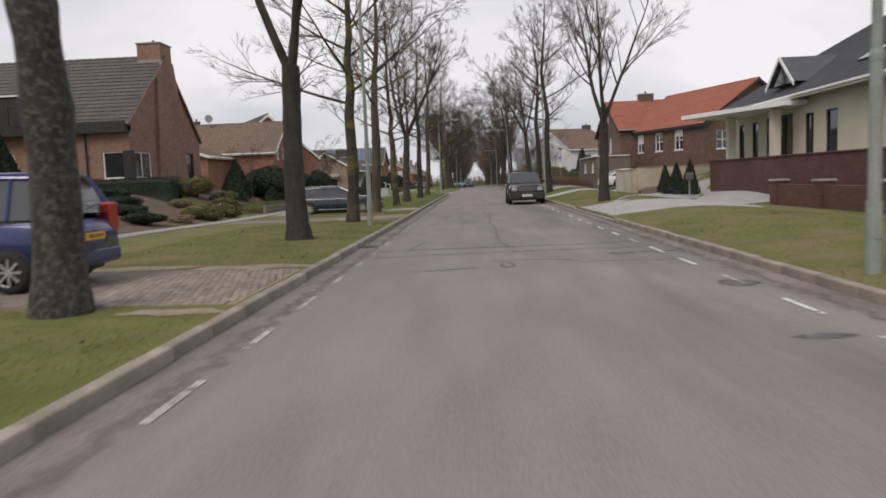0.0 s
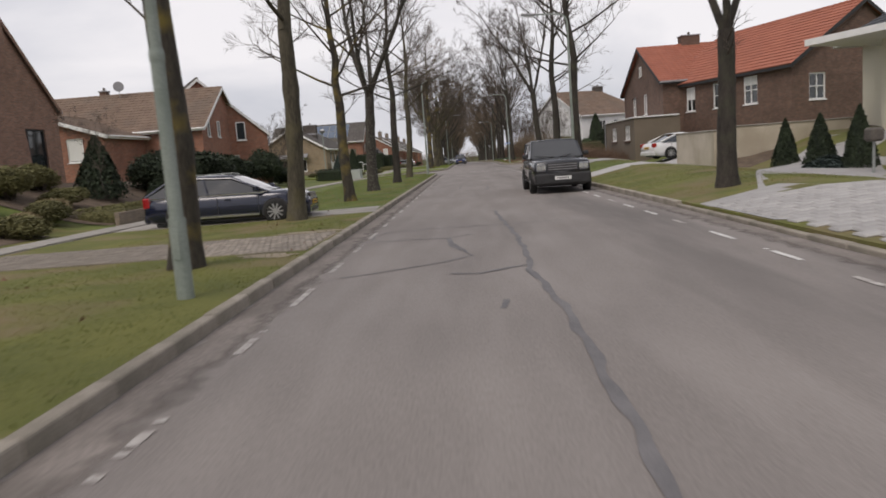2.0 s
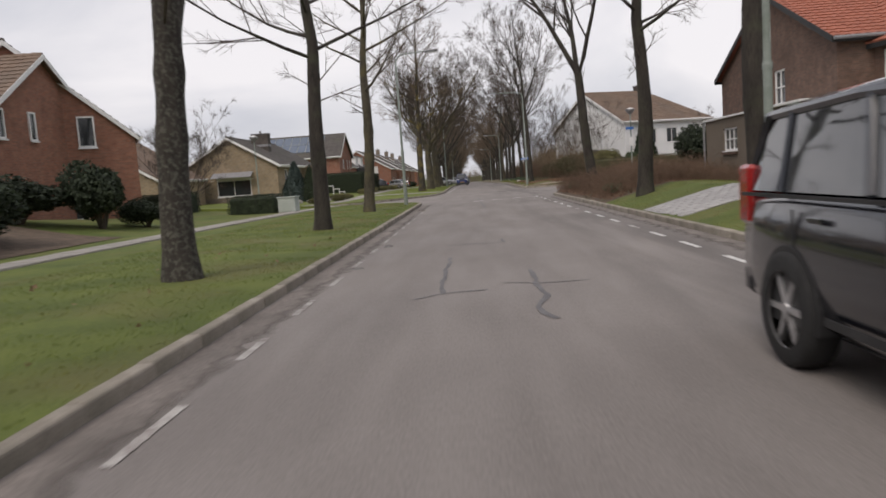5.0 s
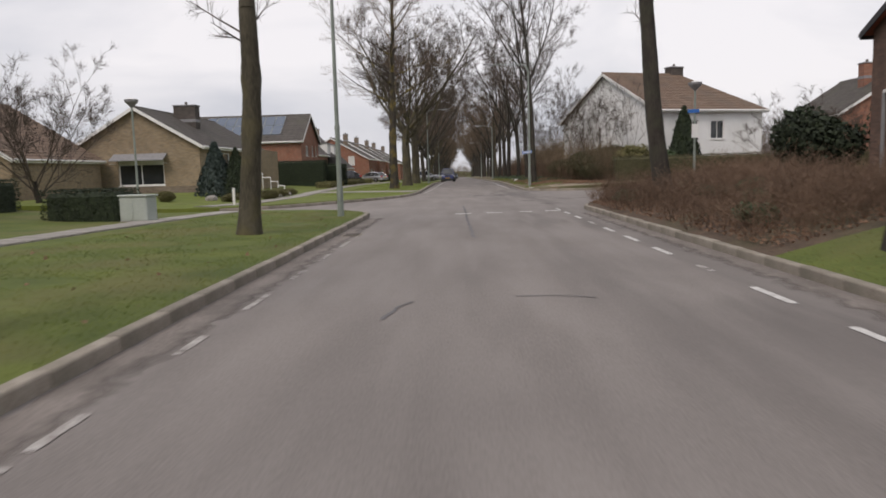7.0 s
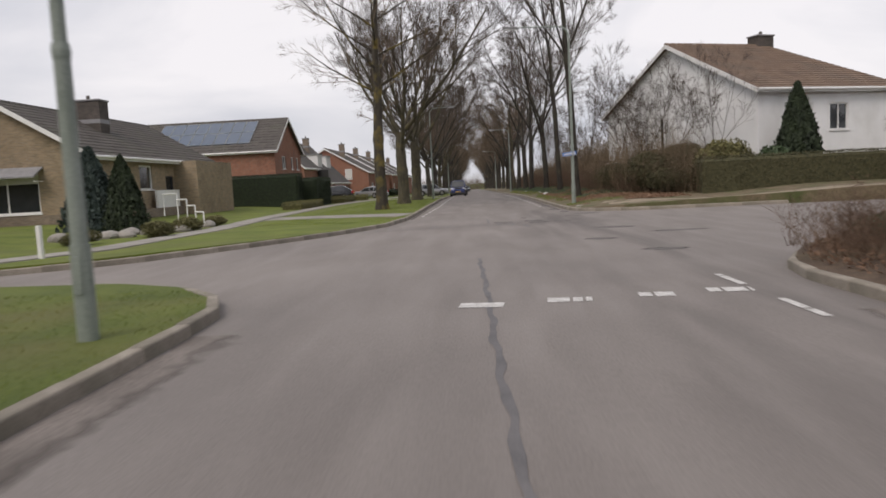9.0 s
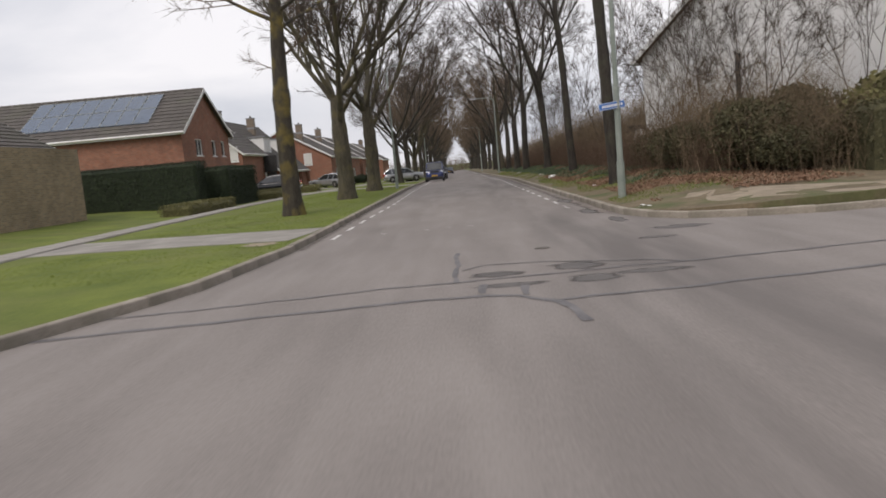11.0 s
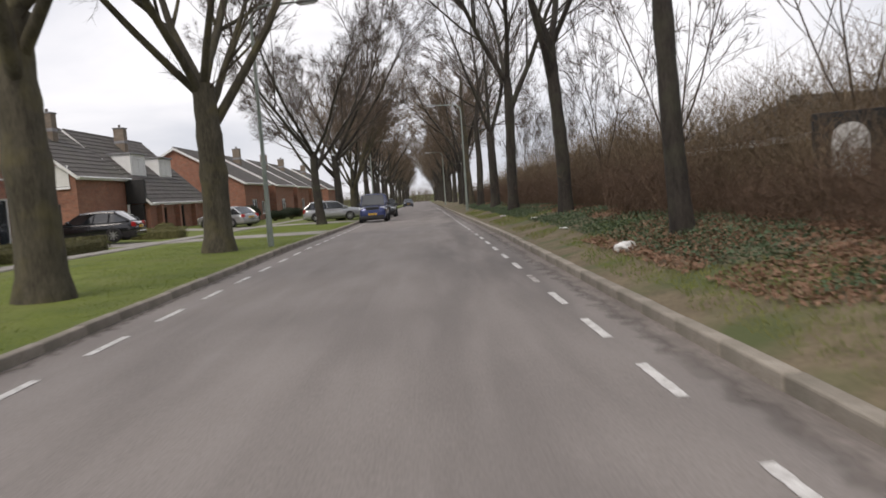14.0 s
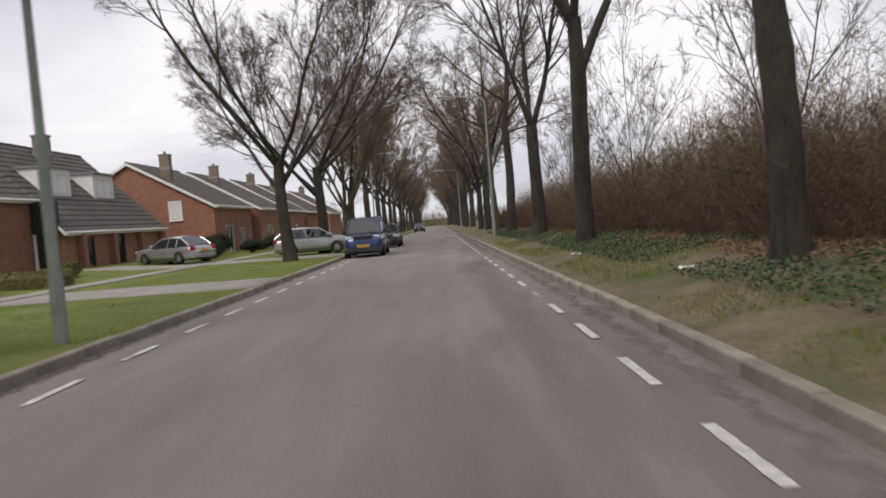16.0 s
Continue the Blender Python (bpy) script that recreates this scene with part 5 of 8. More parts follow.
path_a = strip("footpath_south", "narrow concrete footpath between lawn and gardens", [(-11.6, -20), (-11.5, 20), (-11.0, 37), (-10.5, 55), (-10.0, 66), (-9.2, 74), (-8.6, 77.2)], 0.95, CONCRETE)
path_b = strip("footpath_north", "narrow concrete footpath between lawn and gardens", [(-11.2, 81.6), (-9.9, 84.5), (-9.6, 92), (-10.2, 100), (-10.6, 116), (-10.3, 128), (-10.2, 150), (-10.2, 200)], 1.0, CONCRETE)
for p, ys in ((path_a, np.arange(10, 73, 0.62)), (path_b, np.arange(96, 150, 0.62))):
    xs = ([20, 37, 55, 66, 74], [-11.5, -11.0, -10.5, -10.0, -9.2]) if p is path_a else ([92, 100, 116, 128, 150], [-9.6, -10.2, -10.6, -10.3, -10.2])
    me = finish("slab", bx(-0.46, 0.46, -0.3, 0.3, -0.05, 0, bevel=0.012), CONCRETE)
    for y in ys:
        x = float(np.interp(y, *xs))
        o = new("slab", me)
        o.parent = p
        o.matrix_world = pose(x, float(y), height(x, y) + 0.045 + rnd.uniform(-0.004, 0.004), rnd.uniform(-0.4, 0.4), rnd.uniform(-0.4, 0.4), 0)
drive_a = strip("driveway_clinker", "worn grey-brown clinker driveway across the verge", [(-3.66, 9.9), (-11.0, 9.9)], 3.4, SAND, -0.008)
drive_b = strip("driveway_grey_brick", "old grey brick driveway across the verge", [(-3.66, 28.2), (-10.6, 28.3)], 2.8, SAND, -0.008)
drive_c = strip("driveway_carpark", "concrete slab driveway under the parked estate car", [(-3.62, 35.8), (-10.6, 35.4)], 2.3, CONCRETE, 0.0)
drive_d = strip("driveway_past_junction", "pale concrete crossing over the lawn verge", [(-3.34, 97.9), (-9.8, 98.8)], 2.7, CONCRETE, 0.0)
drive_e = strip("driveway_row_house", "sandy concrete driveway to the row houses", [(-3.34, 135.4), (-10.4, 135.2), (-16.5, 136.2)], 3.4, CONCRETE, 0.0)
drive_e2 = strip("driveway_row_house_far", "sandy concrete driveway to the row houses", [(-3.34, 151.5), (-10.4, 152.5), (-16, 153)], 3.4, CONCRETE, 0.0)
drive_f = strip("driveway_villa", "light grey paved driveway sweeping up to the villa", [(3.55, 26.4), (7.5, 28.5), (9.4, 33.5), (11.5, 38.5), (14.6, 41)], 6.2, PAVER_GREY, 0.0)
drive_g = strip("driveway_garage", "light grey paved path towards the garage", [(3.55, 45.6), (7.2, 46.5), (10.5, 54.5), (13.0, 56)], 2.2, PAVER_GREY, 0.0)
drive_h = strip("driveway_annex", "light grey paved driveway beside the shrub bed", [(3.55, 55.2), (13.4, 56.3)], 3.3, PAVER_GREY, 0.0)
pavement = strip("pavement_side_street", "pale sandy pavement along the side street", [(4.6, 97.2), (8, 95.6), (14.4, 95.0), (30, 93.8)], 1.9, SAND, -0.01)
slabs(drive_a, -10.8, -3.68, 8.2, 11.6, 0.105, 0.21, PAVER_RED, near=(-3.7, 10), lift=0.022)
slabs(drive_b, -10.4, -3.68, 26.8, 29.6, 0.105, 0.21, PAVER_RED, near=(-3.7, 28), lift=0.022)
slabs(drive_f, 3.6, 8.6, 23.4, 29.4, 0.3, 0.3, PAVER_GREY, near=(3.6, 26), lift=0.035)
slabs(drive_h, 3.6, 8.0, 53.6, 56.8, 0.3, 0.3, PAVER_GREY, near=(3.6, 55), lift=0.035)
for x, y, rx, ry, sd in ((-4.6, 12.0, 0.9, 0.35, 1), (-6.6, 12.1, 1.0, 0.3, 2), (-4.2, 7.75, 0.5, 0.25, 3), (-4.3, 30.0, 0.6, 0.3, 4), (-4.2, 26.4, 0.5, 0.25, 5), (-4.0, 96.2, 0.4, 0.25, 6)):
    bm = blob(x, y, rx, ry, 0.0, sd)
    for v in bm.verts:
        v.co.z = height(v.co.x, v.co.y) + 0.012 * noise.noise((v.co.x * 0.8, v.co.y * 0.8, 3)) + 0.008
    o = new("sand_patch", finish("sand_patch", bm, SAND))
    tagged(o, "bare sandy patch worn in the lawn", "soil", "", "structure")
for x0, x1, y0, y1 in ((-18.4, -12.1, 14, 34), (-18.0, -12.0, 37, 60)):
    vs, fs = [], []
    nx, ny = 8, int((y1 - y0) / 1.5)
    for j in range(ny + 1):
        for i in range(nx + 1):
            x, y = x0 + (x1 - x0) * i / nx, y0 + (y1 - y0) * j / ny
            vs.append((x, y, height(x, y) + 0.035))
    for j in range(ny):
        for i in range(nx):
            a = j * (nx + 1) + i
            fs.append((a, a + 1, a + nx + 2, a + nx + 1))
    tagged(new("garden_bed", raw("garden_bed", vs, fs, SOIL)), "dark planted soil of a front garden", "soil", "", "structure")

# ---- covers, gullies ----
for x, y, w, d, rz in ((-3.1, 68.3, 0.42, 0.55, 0), (-3.28, 16.5, 0.42, 0.5, 0)):
    g = thing("street_gully", "iron gully grate set in the gutter", "drain", x, y, 0.0, rz, "gully grates")
    part("gully_frame", bx(-w / 2, w / 2, -d / 2, d / 2, -0.05, 0.012, bevel=0.008), KERB if y > 60 else CAST, g)
    for i in range(6):
        q = -d * 0.4 + d * 0.8 * i / 5
        part("grate_bar", bx(-w * 0.38, w * 0.38, q - 0.018, q + 0.018, 0.01, 0.022), CAST, g)
for x, y in ((1.17, 92.9),):
    mh = thing("manhole_cover", "round cast iron manhole cover in the asphalt", "manhole", x, y, 0, 0, "manhole covers")
    bm = bmesh.new()
    bmesh.ops.create_cone(bm, cap_ends=True, segments=28, radius1=0.12, radius2=0.117, depth=0.012)
    part("ring", bm, CAST, mh)
    bm = bmesh.new()
    bmesh.ops.create_cone(bm, cap_ends=True, segments=28, radius1=0.085, radius2=0.083, depth=0.018)
    part("lid", bm, CAST, mh)


# ---- street furniture ----
def lamp_post(x, y, h=7.4, arm=1.5, side=1, label="tall grey-green street lamp with curved arm", head_z=0.0, metal=None):
    metal = metal or GREEN_STEEL
    p = thing("street_lamp", label, "street lamp", x, y, height(x, y) - 0.02, 0, "street lamps")
    bm = bmesh.new()
    tube(bm, [(0, 0, -0.3), (0, 0, 0.9)], [0.095, 0.092], 14)
    part("base_sleeve", bm, metal, p)
    bm = bmesh.new()
    tube(bm, [(0, 0, 0.9), (0, 0, 1.6), (0, 0, 2.6)], [0.075, 0.074, 0.072], 12)
    part("lower_pole", bm, metal, p)
    bm = bmesh.new()
    tube(bm, [(0, 0, 2.55), (0, 0, 2.62), (0, 0, 2.68)], [0.078, 0.082, 0.072], 12)
    part("collar", bm, metal, p)
    bm = bmesh.new()
    pts = [(0, 0, 2.6), (0, 0, h - 0.5)] + [(side * 0.45 * (1 - math.cos(a)), 0, h - 0.5 + 0.45 * math.sin(a)) for a in (0.4, 0.8, 1.2, 1.5)] + [(side * arm, 0, h)]
    tube(bm, pts, [0.062, 0.045, 0.042, 0.04, 0.038, 0.036, 0.03], 10)
    part("pole", bm, metal, p)
    bm = bx(-0.34, 0.34, -0.11, 0.11, -0.05, 0.06, bevel=0.04)
    bmesh.ops.transform(bm, matrix=pose(side * (arm + 0.25), 0, h, 0, -side * 4, 0), verts=bm.verts)
    hd = part("lamp_head", bm, LEAD, p, "grey lamp head")
    bm = bx(-0.26, 0.26, -0.085, 0.085, -0.09, -0.045, bevel=0.03)
    bmesh.ops.transform(bm, matrix=pose(side * (arm + 0.25), 0, h, 0, -side * 4, 0), verts=bm.verts)
    part("lamp_glass", bm, LAMP_CLEAR, hd)
    part("service_door", bx(-0.04, 0.04, -0.1, -0.09, 0.45, 0.8, bevel=0.004), metal, p)
    return p


lamp_post(-4.17, 23.05)
lamp_post(-4.18, 73.45)
lamp_post(-3.78, 126.25)
lamp_post(-4.1, 178)
lamp_post(4.0, 8.8, side=-1)
lamp_post(4.05, 49.9, side=-1)
lamp_post(3.95, 99.85, 7.9, 2.3, -1)
lamp_post(4.05, 154.0, 7.4, 1.8, -1)
lamp_post(4.05, 205, 7.4, 1.8, -1)
for x, y in ((-14.1, 82.2), (9.0, 82.3)):
    p = thing("post_top_lamp", "slim street lamp with a flat cone shade on top", "street lamp", x, y, 0.12, 0, "post-top lamps")
    bm = bmesh.new()
    tube(bm, [(0, 0, -0.2), (0, 0, 1.0), (0, 0, 4.2)], [0.055, 0.048, 0.036], 10)
    part("pole", bm, GREEN_STEEL, p)
    bm = bmesh.new()
    tube(bm, [(0, 0, 4.2), (0, 0, 4.42), (0, 0, 4.52)], [0.05, 0.26, 0.28], 18)
    part("shade", bm, LEAD, p)
    bm = bmesh.new()
    tube(bm, [(0, 0, 4.52), (0, 0, 4.6)], [0.25, 0.05], 18)
    if x > 0:
        part("name_plate", bx(-0.3, 0.16, -0.06, -0.045, 3.3, 3.45, bevel=0.003), SIGN_BLUE, p, "small dark street name plate")
        part("notice_plate", bx(-0.14, 0.14, -0.06, -0.045, 2.3, 2.85, bevel=0.004), WHITE, p, "pale upright notice plate")
    part("cap", bm, WHITE, p)

sp = thing("street_sign", "blue street name plate clamped to the street lamp post", "street sign", 3.95, 99.85, 0.1, 0)
m = pose(-0.12, -0.085, 2.3, 0, -6, 12)
plate = part("name_plate", bx(-0.35, 0.3, -0.018, 0.0, -0.085, 0.085, bevel=0.004, m=m), SIGN_BLUE, sp, "blue enamel plate")
for q in (-0.075, 0.07):
    part("white_border", bx(-0.34, 0.29, -0.022, -0.019, q, q + 0.008, m=m), WHITE, plate)
for i in range(9):
    part("letter_bar", bx(-0.28 + i * 0.06, -0.235 + i * 0.06, -0.023, -0.019, -0.03, 0.03, m=m), WHITE, plate)
bm = bmesh.new()
tube(bm, [(0, 0, 2.2), (0, 0, 2.42)], [0.086, 0.086], 12)
part("clamp", bm, STEEL, sp)

cab = thing("utility_cabinet", "pale grey-green utility cabinet beside the footpath", "cabinet", -9.9, 72.8, height(-9.9, 72.8), -20)
part("body", bx(-0.5, 0.5, -0.2, 0.2, -0.1, 0.72, bevel=0.012), BOX_GREY, cab)
part("lid", bx(-0.54, 0.54, -0.24, 0.24, 0.722, 0.78, bevel=0.014), BOX_GREY, cab)
for s in (-1, 1):
    part("door", bx(min(0.02 * s, 0.46 * s), max(0.02 * s, 0.46 * s), -0.212, -0.202, 0.06, 0.68, bevel=0.003), BOX_GREY, cab)
part("plinth", bx(-0.52, 0.52, -0.22, 0.22, -0.3, 0.03), CONCRETE, cab)

bag = thing("plastic_bag", "crumpled white plastic bag lying on the verge", "bag", 4.25, 115.2, height(4.25, 115.2), 20)
bag.scale = (0.62, 0.62, 0.62)
bm = bmesh.new()
bmesh.ops.create_icosphere(bm, subdivisions=4, radius=1.0)
for v in bm.verts:
    n = v.co.normalized()
    k = 1 + 0.35 * noise.noise(n * 1.6) + 0.28 * abs(noise.noise(n * 4.0))
    v.co = Vector((n.x * 0.24 * k, n.y * 0.17 * k, max(-0.02, 0.1 + n.z * 0.14 * k)))
part("bag_body", bm, PLASTIC_WHITE, bag, "", True)
bm = bmesh.new()
tube(bm, [(0.14, 0.02, 0.2), (0.22, 0.03, 0.24), (0.31, 0.0, 0.2), (0.33, -0.02, 0.12)], [0.03, 0.022, 0.02, 0.03], 6)
part("bag_handle", bm, PLASTIC_WHITE, bag)
r = random.Random(4)
for x, y in ((4.3, 133.5), (4.4, 121.0), (4.2, 104.5), (3.75, 96.9), (4.6, 127)):
    bm = blob(0, 0, 0.1, 0.07, 0, int(y))
    for v in bm.verts:
        v.co.z = r.uniform(0.01, 0.06)
    o = new("paper_scrap", finish("paper_scrap", bm, PLASTIC_WHITE))
    o.location = (x, y, height(x, y) + 0.01)
    tagged(o, "crumpled white paper scrap on the verge", "litter", "paper scraps")

# ---- hedges, shrubs, undergrowth ----
def leaf_tris(points, normals, size, seed):
    """Small leaves, one triangle each, at points with loose directions."""
    g = np.random.default_rng(seed)
    n = len(points)
    a = normals + g.normal(0, 0.7, (n, 3))
    a /= np.linalg.norm(a, axis=1, keepdims=True) + 1e-9
    b = np.cross(a, g.normal(0, 1, (n, 3)))
    b /= np.linalg.norm(b, axis=1, keepdims=True) + 1e-9
    c = np.cross(a, b)
    s = size * g.uniform(0.6, 1.3, (n, 1))
    return np.stack([points - b * s * 0.5, points + b * s * 0.5, points + c * s + a * s * 0.2], 1)


def hedge(x0, x1, y0, y1, tall, label, material=None, per=360, size=0.055, rz=0, at=None, round_top=0.12, name="hedge", cat="hedge", group=""):
    """A clipped hedge: a dark inner body under a skin of small leaves."""
    material = material or HEDGE
    cx, cy = (x0 + x1) / 2, (y0 + y1) / 2
    h = thing(name, label, cat, cx, cy, height(cx, cy) - 0.03, rz, group)
    w, d = x1 - x0, y1 - y0
    part("inner_growth", bx(-w / 2 + 0.06, w / 2 - 0.06, -d / 2 + 0.06, d / 2 - 0.06, -0.6, tall - 0.07, bevel=min(0.12, w / 6, d / 6)), material, h)
    g = np.random.default_rng(int(abs(cx * 31 + cy * 17)))
    P, N = [], []
    for ax, sg, area in ((0, 1, d * tall), (0, -1, d * tall), (1, 1, w * tall), (1, -1, w * tall), (2, 1, w * d)):
        n = int(area * per)
        q = g.uniform(-0.5, 0.5, (n, 3)) * [w, d, tall] + [0, 0, tall / 2]
        q[:, ax] = sg * (w, d, tall)[ax] / 2 if ax < 2 else tall
        q += g.normal(0, 0.03, q.shape)
        nn = np.zeros((n, 3))
        nn[:, ax] = sg
        P.append(q)
        N.append(nn)
    P, N = np.concatenate(P), np.concatenate(N)
    P[:, 2] = np.minimum(P[:, 2], tall + 0.05 + 0.04 * np.sin(P[:, 0] * 3) * np.cos(P[:, 1] * 2.3))
    o = new("leaves", tris("leaves", leaf_tris(P, N, size, 7), material))
    o.parent = h
    return h


def bush_meshes(seed, material, n=9000, size=0.05, cone=False, lumps=6):
    """An uneven bush of unit size: leaves over several lumps, with a few stems."""
    g = np.random.default_rng(seed)
    P, N = [], []
    if cone:
        t = g.uniform(0, 1, n) ** 0.7
        a = g.uniform(0, 2 * np.pi, n)
        rr = (1 - t) ** 0.8 * (0.5 + 0.07 * np.sin(a * 5 + t * 9)) * g.uniform(0.75, 1.03, n) + 0.01
        P = np.stack([rr * np.cos(a), rr * np.sin(a), t], 1)
        N = np.stack([np.cos(a), np.sin(a), 0.3 + 0 * a], 1)
    else:
        for i in range(lumps):
            a, k = g.uniform(0, 6.28), g.uniform(0, 0.28)
            c = np.array([k * math.cos(a), k * math.sin(a), g.uniform(0.3, 0.62)])
            rad = g.uniform(0.22, 0.36)
            d = g.normal(0, 1, (n // lumps, 3))
            d /= np.linalg.norm(d, axis=1, keepdims=True)
            P.append(c + d * rad * g.uniform(0.7, 1.08, (len(d), 1)))
            N.append(d)
        P, N = np.concatenate(P), np.concatenate(N)
        P[:, 2] = np.maximum(P[:, 2], 0.01)
    leaves = tris("leaves", leaf_tris(P, N, size, seed), material)
    w = Wood()
    r = random.Random(seed)
    for i in range(9):
        a = r.uniform(0, 6.28)
        w.limb([Vector((0, 0, -0.1)), Vector((0.12 * math.cos(a), 0.12 * math.sin(a), 0.25)), Vector((0.3 * math.cos(a), 0.3 * math.sin(a), 0.55))] if not cone else
               [Vector((0, 0, -0.1)), Vector((0.01 * i, 0, 0.3)), Vector((0.0, 0, 0.8))], [0.025, 0.018, 0.006], 4)
    return leaves, raw("stem", [tuple(v) for v in w.v], w.f, TWIG)


def bush(meshes, x, y, w, tall, label, group="", rz=0, z=None):
    b = thing("shrub", label, "shrub", x, y, 0, 0, group)
    b.matrix_world = pose(x, y, height(x, y) - 0.02 if z is None else z, 0, 0, rz) @ Matrix.Diagonal((w, w, tall, 1))
    for nm, me in zip(("leaves", "stem"), meshes):
        o = new(nm, me)
        o.parent = b
    return b


def twig_clump(seed, stems=70, tall=3.0, rad=0.9, side=5, thick=0.012, lean=0.35, tip=None):
    """Upright bare stems with side twigs, as loose thin triangles."""
    g = np.random.default_rng(seed)
    out = []

    def sticks(p, q, w):
        d = q - p
        s = np.cross(d, g.normal(0, 1, d.shape))
        s /= np.linalg.norm(s, axis=1, keepdims=True) + 1e-9
        if w[0] < thick * 0.5:
            out.append(np.stack([p - s * w[:, None] * 1.4, p + s * w[:, None] * 1.4, q], 1))
            return
        out.append(np.stack([p - s * w[:, None], p + s * w[:, None], q], 1))
        t = np.cross(s, d / (np.linalg.norm(d, axis=1, keepdims=True) + 1e-9))
        out.append(np.stack([p - t * w[:, None], p + t * w[:, None], q], 1))
    a, k = g.uniform(0, 6.283, stems), rad * np.sqrt(g.uniform(0, 1, stems))
    p = np.stack([k * np.cos(a), k * np.sin(a), np.full(stems, -0.05)], 1)
    h = tall * g.uniform(0.55, 1.05, stems)
    mid = p + np.stack([g.normal(0, lean * 0.4, stems), g.normal(0, lean * 0.4, stems), h * 0.5], 1)
    top = mid + np.stack([g.normal(0, lean, stems), g.normal(0, lean, stems), h * 0.5], 1)
    sticks(p, mid + (mid - p) * 0.25, np.full(stems, thick))
    sticks(mid, top, np.full(stems, thick * 0.6))
    for i in range(side):
        t = g.uniform(0.15, 0.95, (stems, 1))
        b = np.where(t < 0.5, p + (mid - p) * t * 2, mid + (top - mid) * (t * 2 - 1))
        e = b + np.stack([g.normal(0, 0.3, stems), g.normal(0, 0.3, stems), g.uniform(0.05, 0.6, stems)], 1) * tall / 3.0
        sticks(b, e, np.full(stems, thick * 0.4))
        f = b + (e - b) * 0.5
        sticks(f, f + np.stack([g.normal(0, 0.16, stems), g.normal(0, 0.16, stems), g.uniform(0.0, 0.3, stems)], 1) * tall / 3.0, np.full(stems, thick * 0.3))
    return np.concatenate(out)


def scatter_leaves(name, label, x0, x1, y0, y1, n, material, size=0.07, lift=0.02, seed=1, keep=None, spread=0.03):
    g = np.random.default_rng(seed)
    x, y = g.uniform(x0, x1, n), g.uniform(y0, y1, n)
    if keep:
        ok = np.array([keep(a, b) for a, b in zip(x, y)])
        x, y = x[ok], y[ok]
    z = np.array([height(a, b) for a, b in zip(x, y)]) + lift + g.uniform(0, spread, len(x))
    q = np.stack([x, y, z], 1)
    nn = np.tile([0, 0, 1.0], (len(q), 1)) + g.normal(0, 0.35, (len(q), 3))
    return tagged(new(name, tris(name, leaf_tris(q, nn, size, seed), material)), label, "leaves", "", "stuff")


def grass_blades(name, label, x0, x1, y0, y1, per, material, seed, tall=0.032, keep=None):
    g = np.random.default_rng(seed)
    n = int((x1 - x0) * (y1 - y0) * per)
    x, y = g.uniform(x0, x1, n), g.uniform(y0, y1, n)
    ok = np.array([noise.noise((a * 0.5, b * 0.5, 7)) > -0.38 for a, b in zip(x, y)])
    if keep:
        ok &= np.array([keep(a, b) for a, b in zip(x, y)])
    x, y = x[ok], y[ok]
    n = len(x)
    z = np.array([height(a, b) for a, b in zip(x, y)]) - 0.008
    a = g.uniform(0, 6.283, n)
    w = g.uniform(0.004, 0.008, n)
    h = tall * g.uniform(0.5, 1.5, n)
    d = np.stack([np.cos(a) * w, np.sin(a) * w, 0 * a], 1)
    p = np.stack([x, y, z], 1)
    tip = p + np.stack([g.normal(0, 0.025, n), g.normal(0, 0.025, n), h], 1)
    return tagged(new(name, tris(name, np.stack([p - d, p + d, tip], 1), material)), label, "grass", "", "stuff")


# front gardens, left
B_OLIVE, B_DARK, B_CONE, B_YEW = bush_meshes(1, HEATH), bush_meshes(2, HEDGE), bush_meshes(3, HEDGE, cone=True), bush_meshes(4, YEW, 8000, 0.06, True)
B_IVY = bush_meshes(6, IVY, 4000, 0.08)
hedge(-19.8, -15.0, 33.6, 34.5, 0.75, "low clipped evergreen hedge in the front garden")
for x, y, w, h in ((-16.2, 29.6, 1.6, 0.6), (-15.0, 28.4, 1.5, 0.6), (-14.0, 27.2, 1.6, 0.6), (-12.9, 26.0, 1.5, 0.6), (-15.4, 26.0, 1.4, 0.55), (-14.2, 24.4, 1.5, 0.55)):
    bush(B_DARK, x, y, w, h, "low rounded dark evergreen shrub in a garden bed", "low evergreens", x * 50)
for x, y, w, h in ((-12.6, 30.6, 1.5, 0.7), (-12.7, 33.2, 1.6, 0.75), (-15.4, 35.0, 1.9, 1.2), (-15.8, 38.2, 2.0, 1.3), (-13.6, 36.2, 1.5, 0.8), (-16.4, 41, 1.8, 1.2), (-14.6, 39.2, 1.4, 0.8)):
    bush(B_OLIVE, x, y, w, h, "rounded olive-brown garden shrub", "olive shrubs", x * 70)
B_TAN = bush_meshes(8, TAN, 6000, 0.05)
for x, y, w, h in ((-13.4, 31.8, 1.3, 0.6), (-14.4, 33.0, 1.2, 0.6), (-13.2, 34.6, 1.3, 0.65), (-12.6, 28.4, 1.1, 0.45), (-14.0, 37.6, 1.3, 0.7)):
    bush(B_TAN, x, y, w, h, "rounded straw-coloured dwarf shrub", "straw shrubs", x * 70)
bush(B_CONE, -14.9, 42.3, 1.9, 2.3, "dark cone-shaped evergreen beside the garden path", "", 10)
bush(B_CONE, -13.0, 43.2, 1.7, 1.2, "small dark pointed evergreen", "", 60)
bush(B_DARK, -14.4, 46.5, 2.4, 1.9, "big dark rounded shrub", "", 60)
bush(B_CONE, -19.9, 28.5, 1.7, 2.6, "dark clipped upright evergreen beside the brick wall", "", 60)
bush(B_DARK, -16.0, 61.0, 3.2, 1.7, "broad rounded dark shrub before the brick house", "", 100)
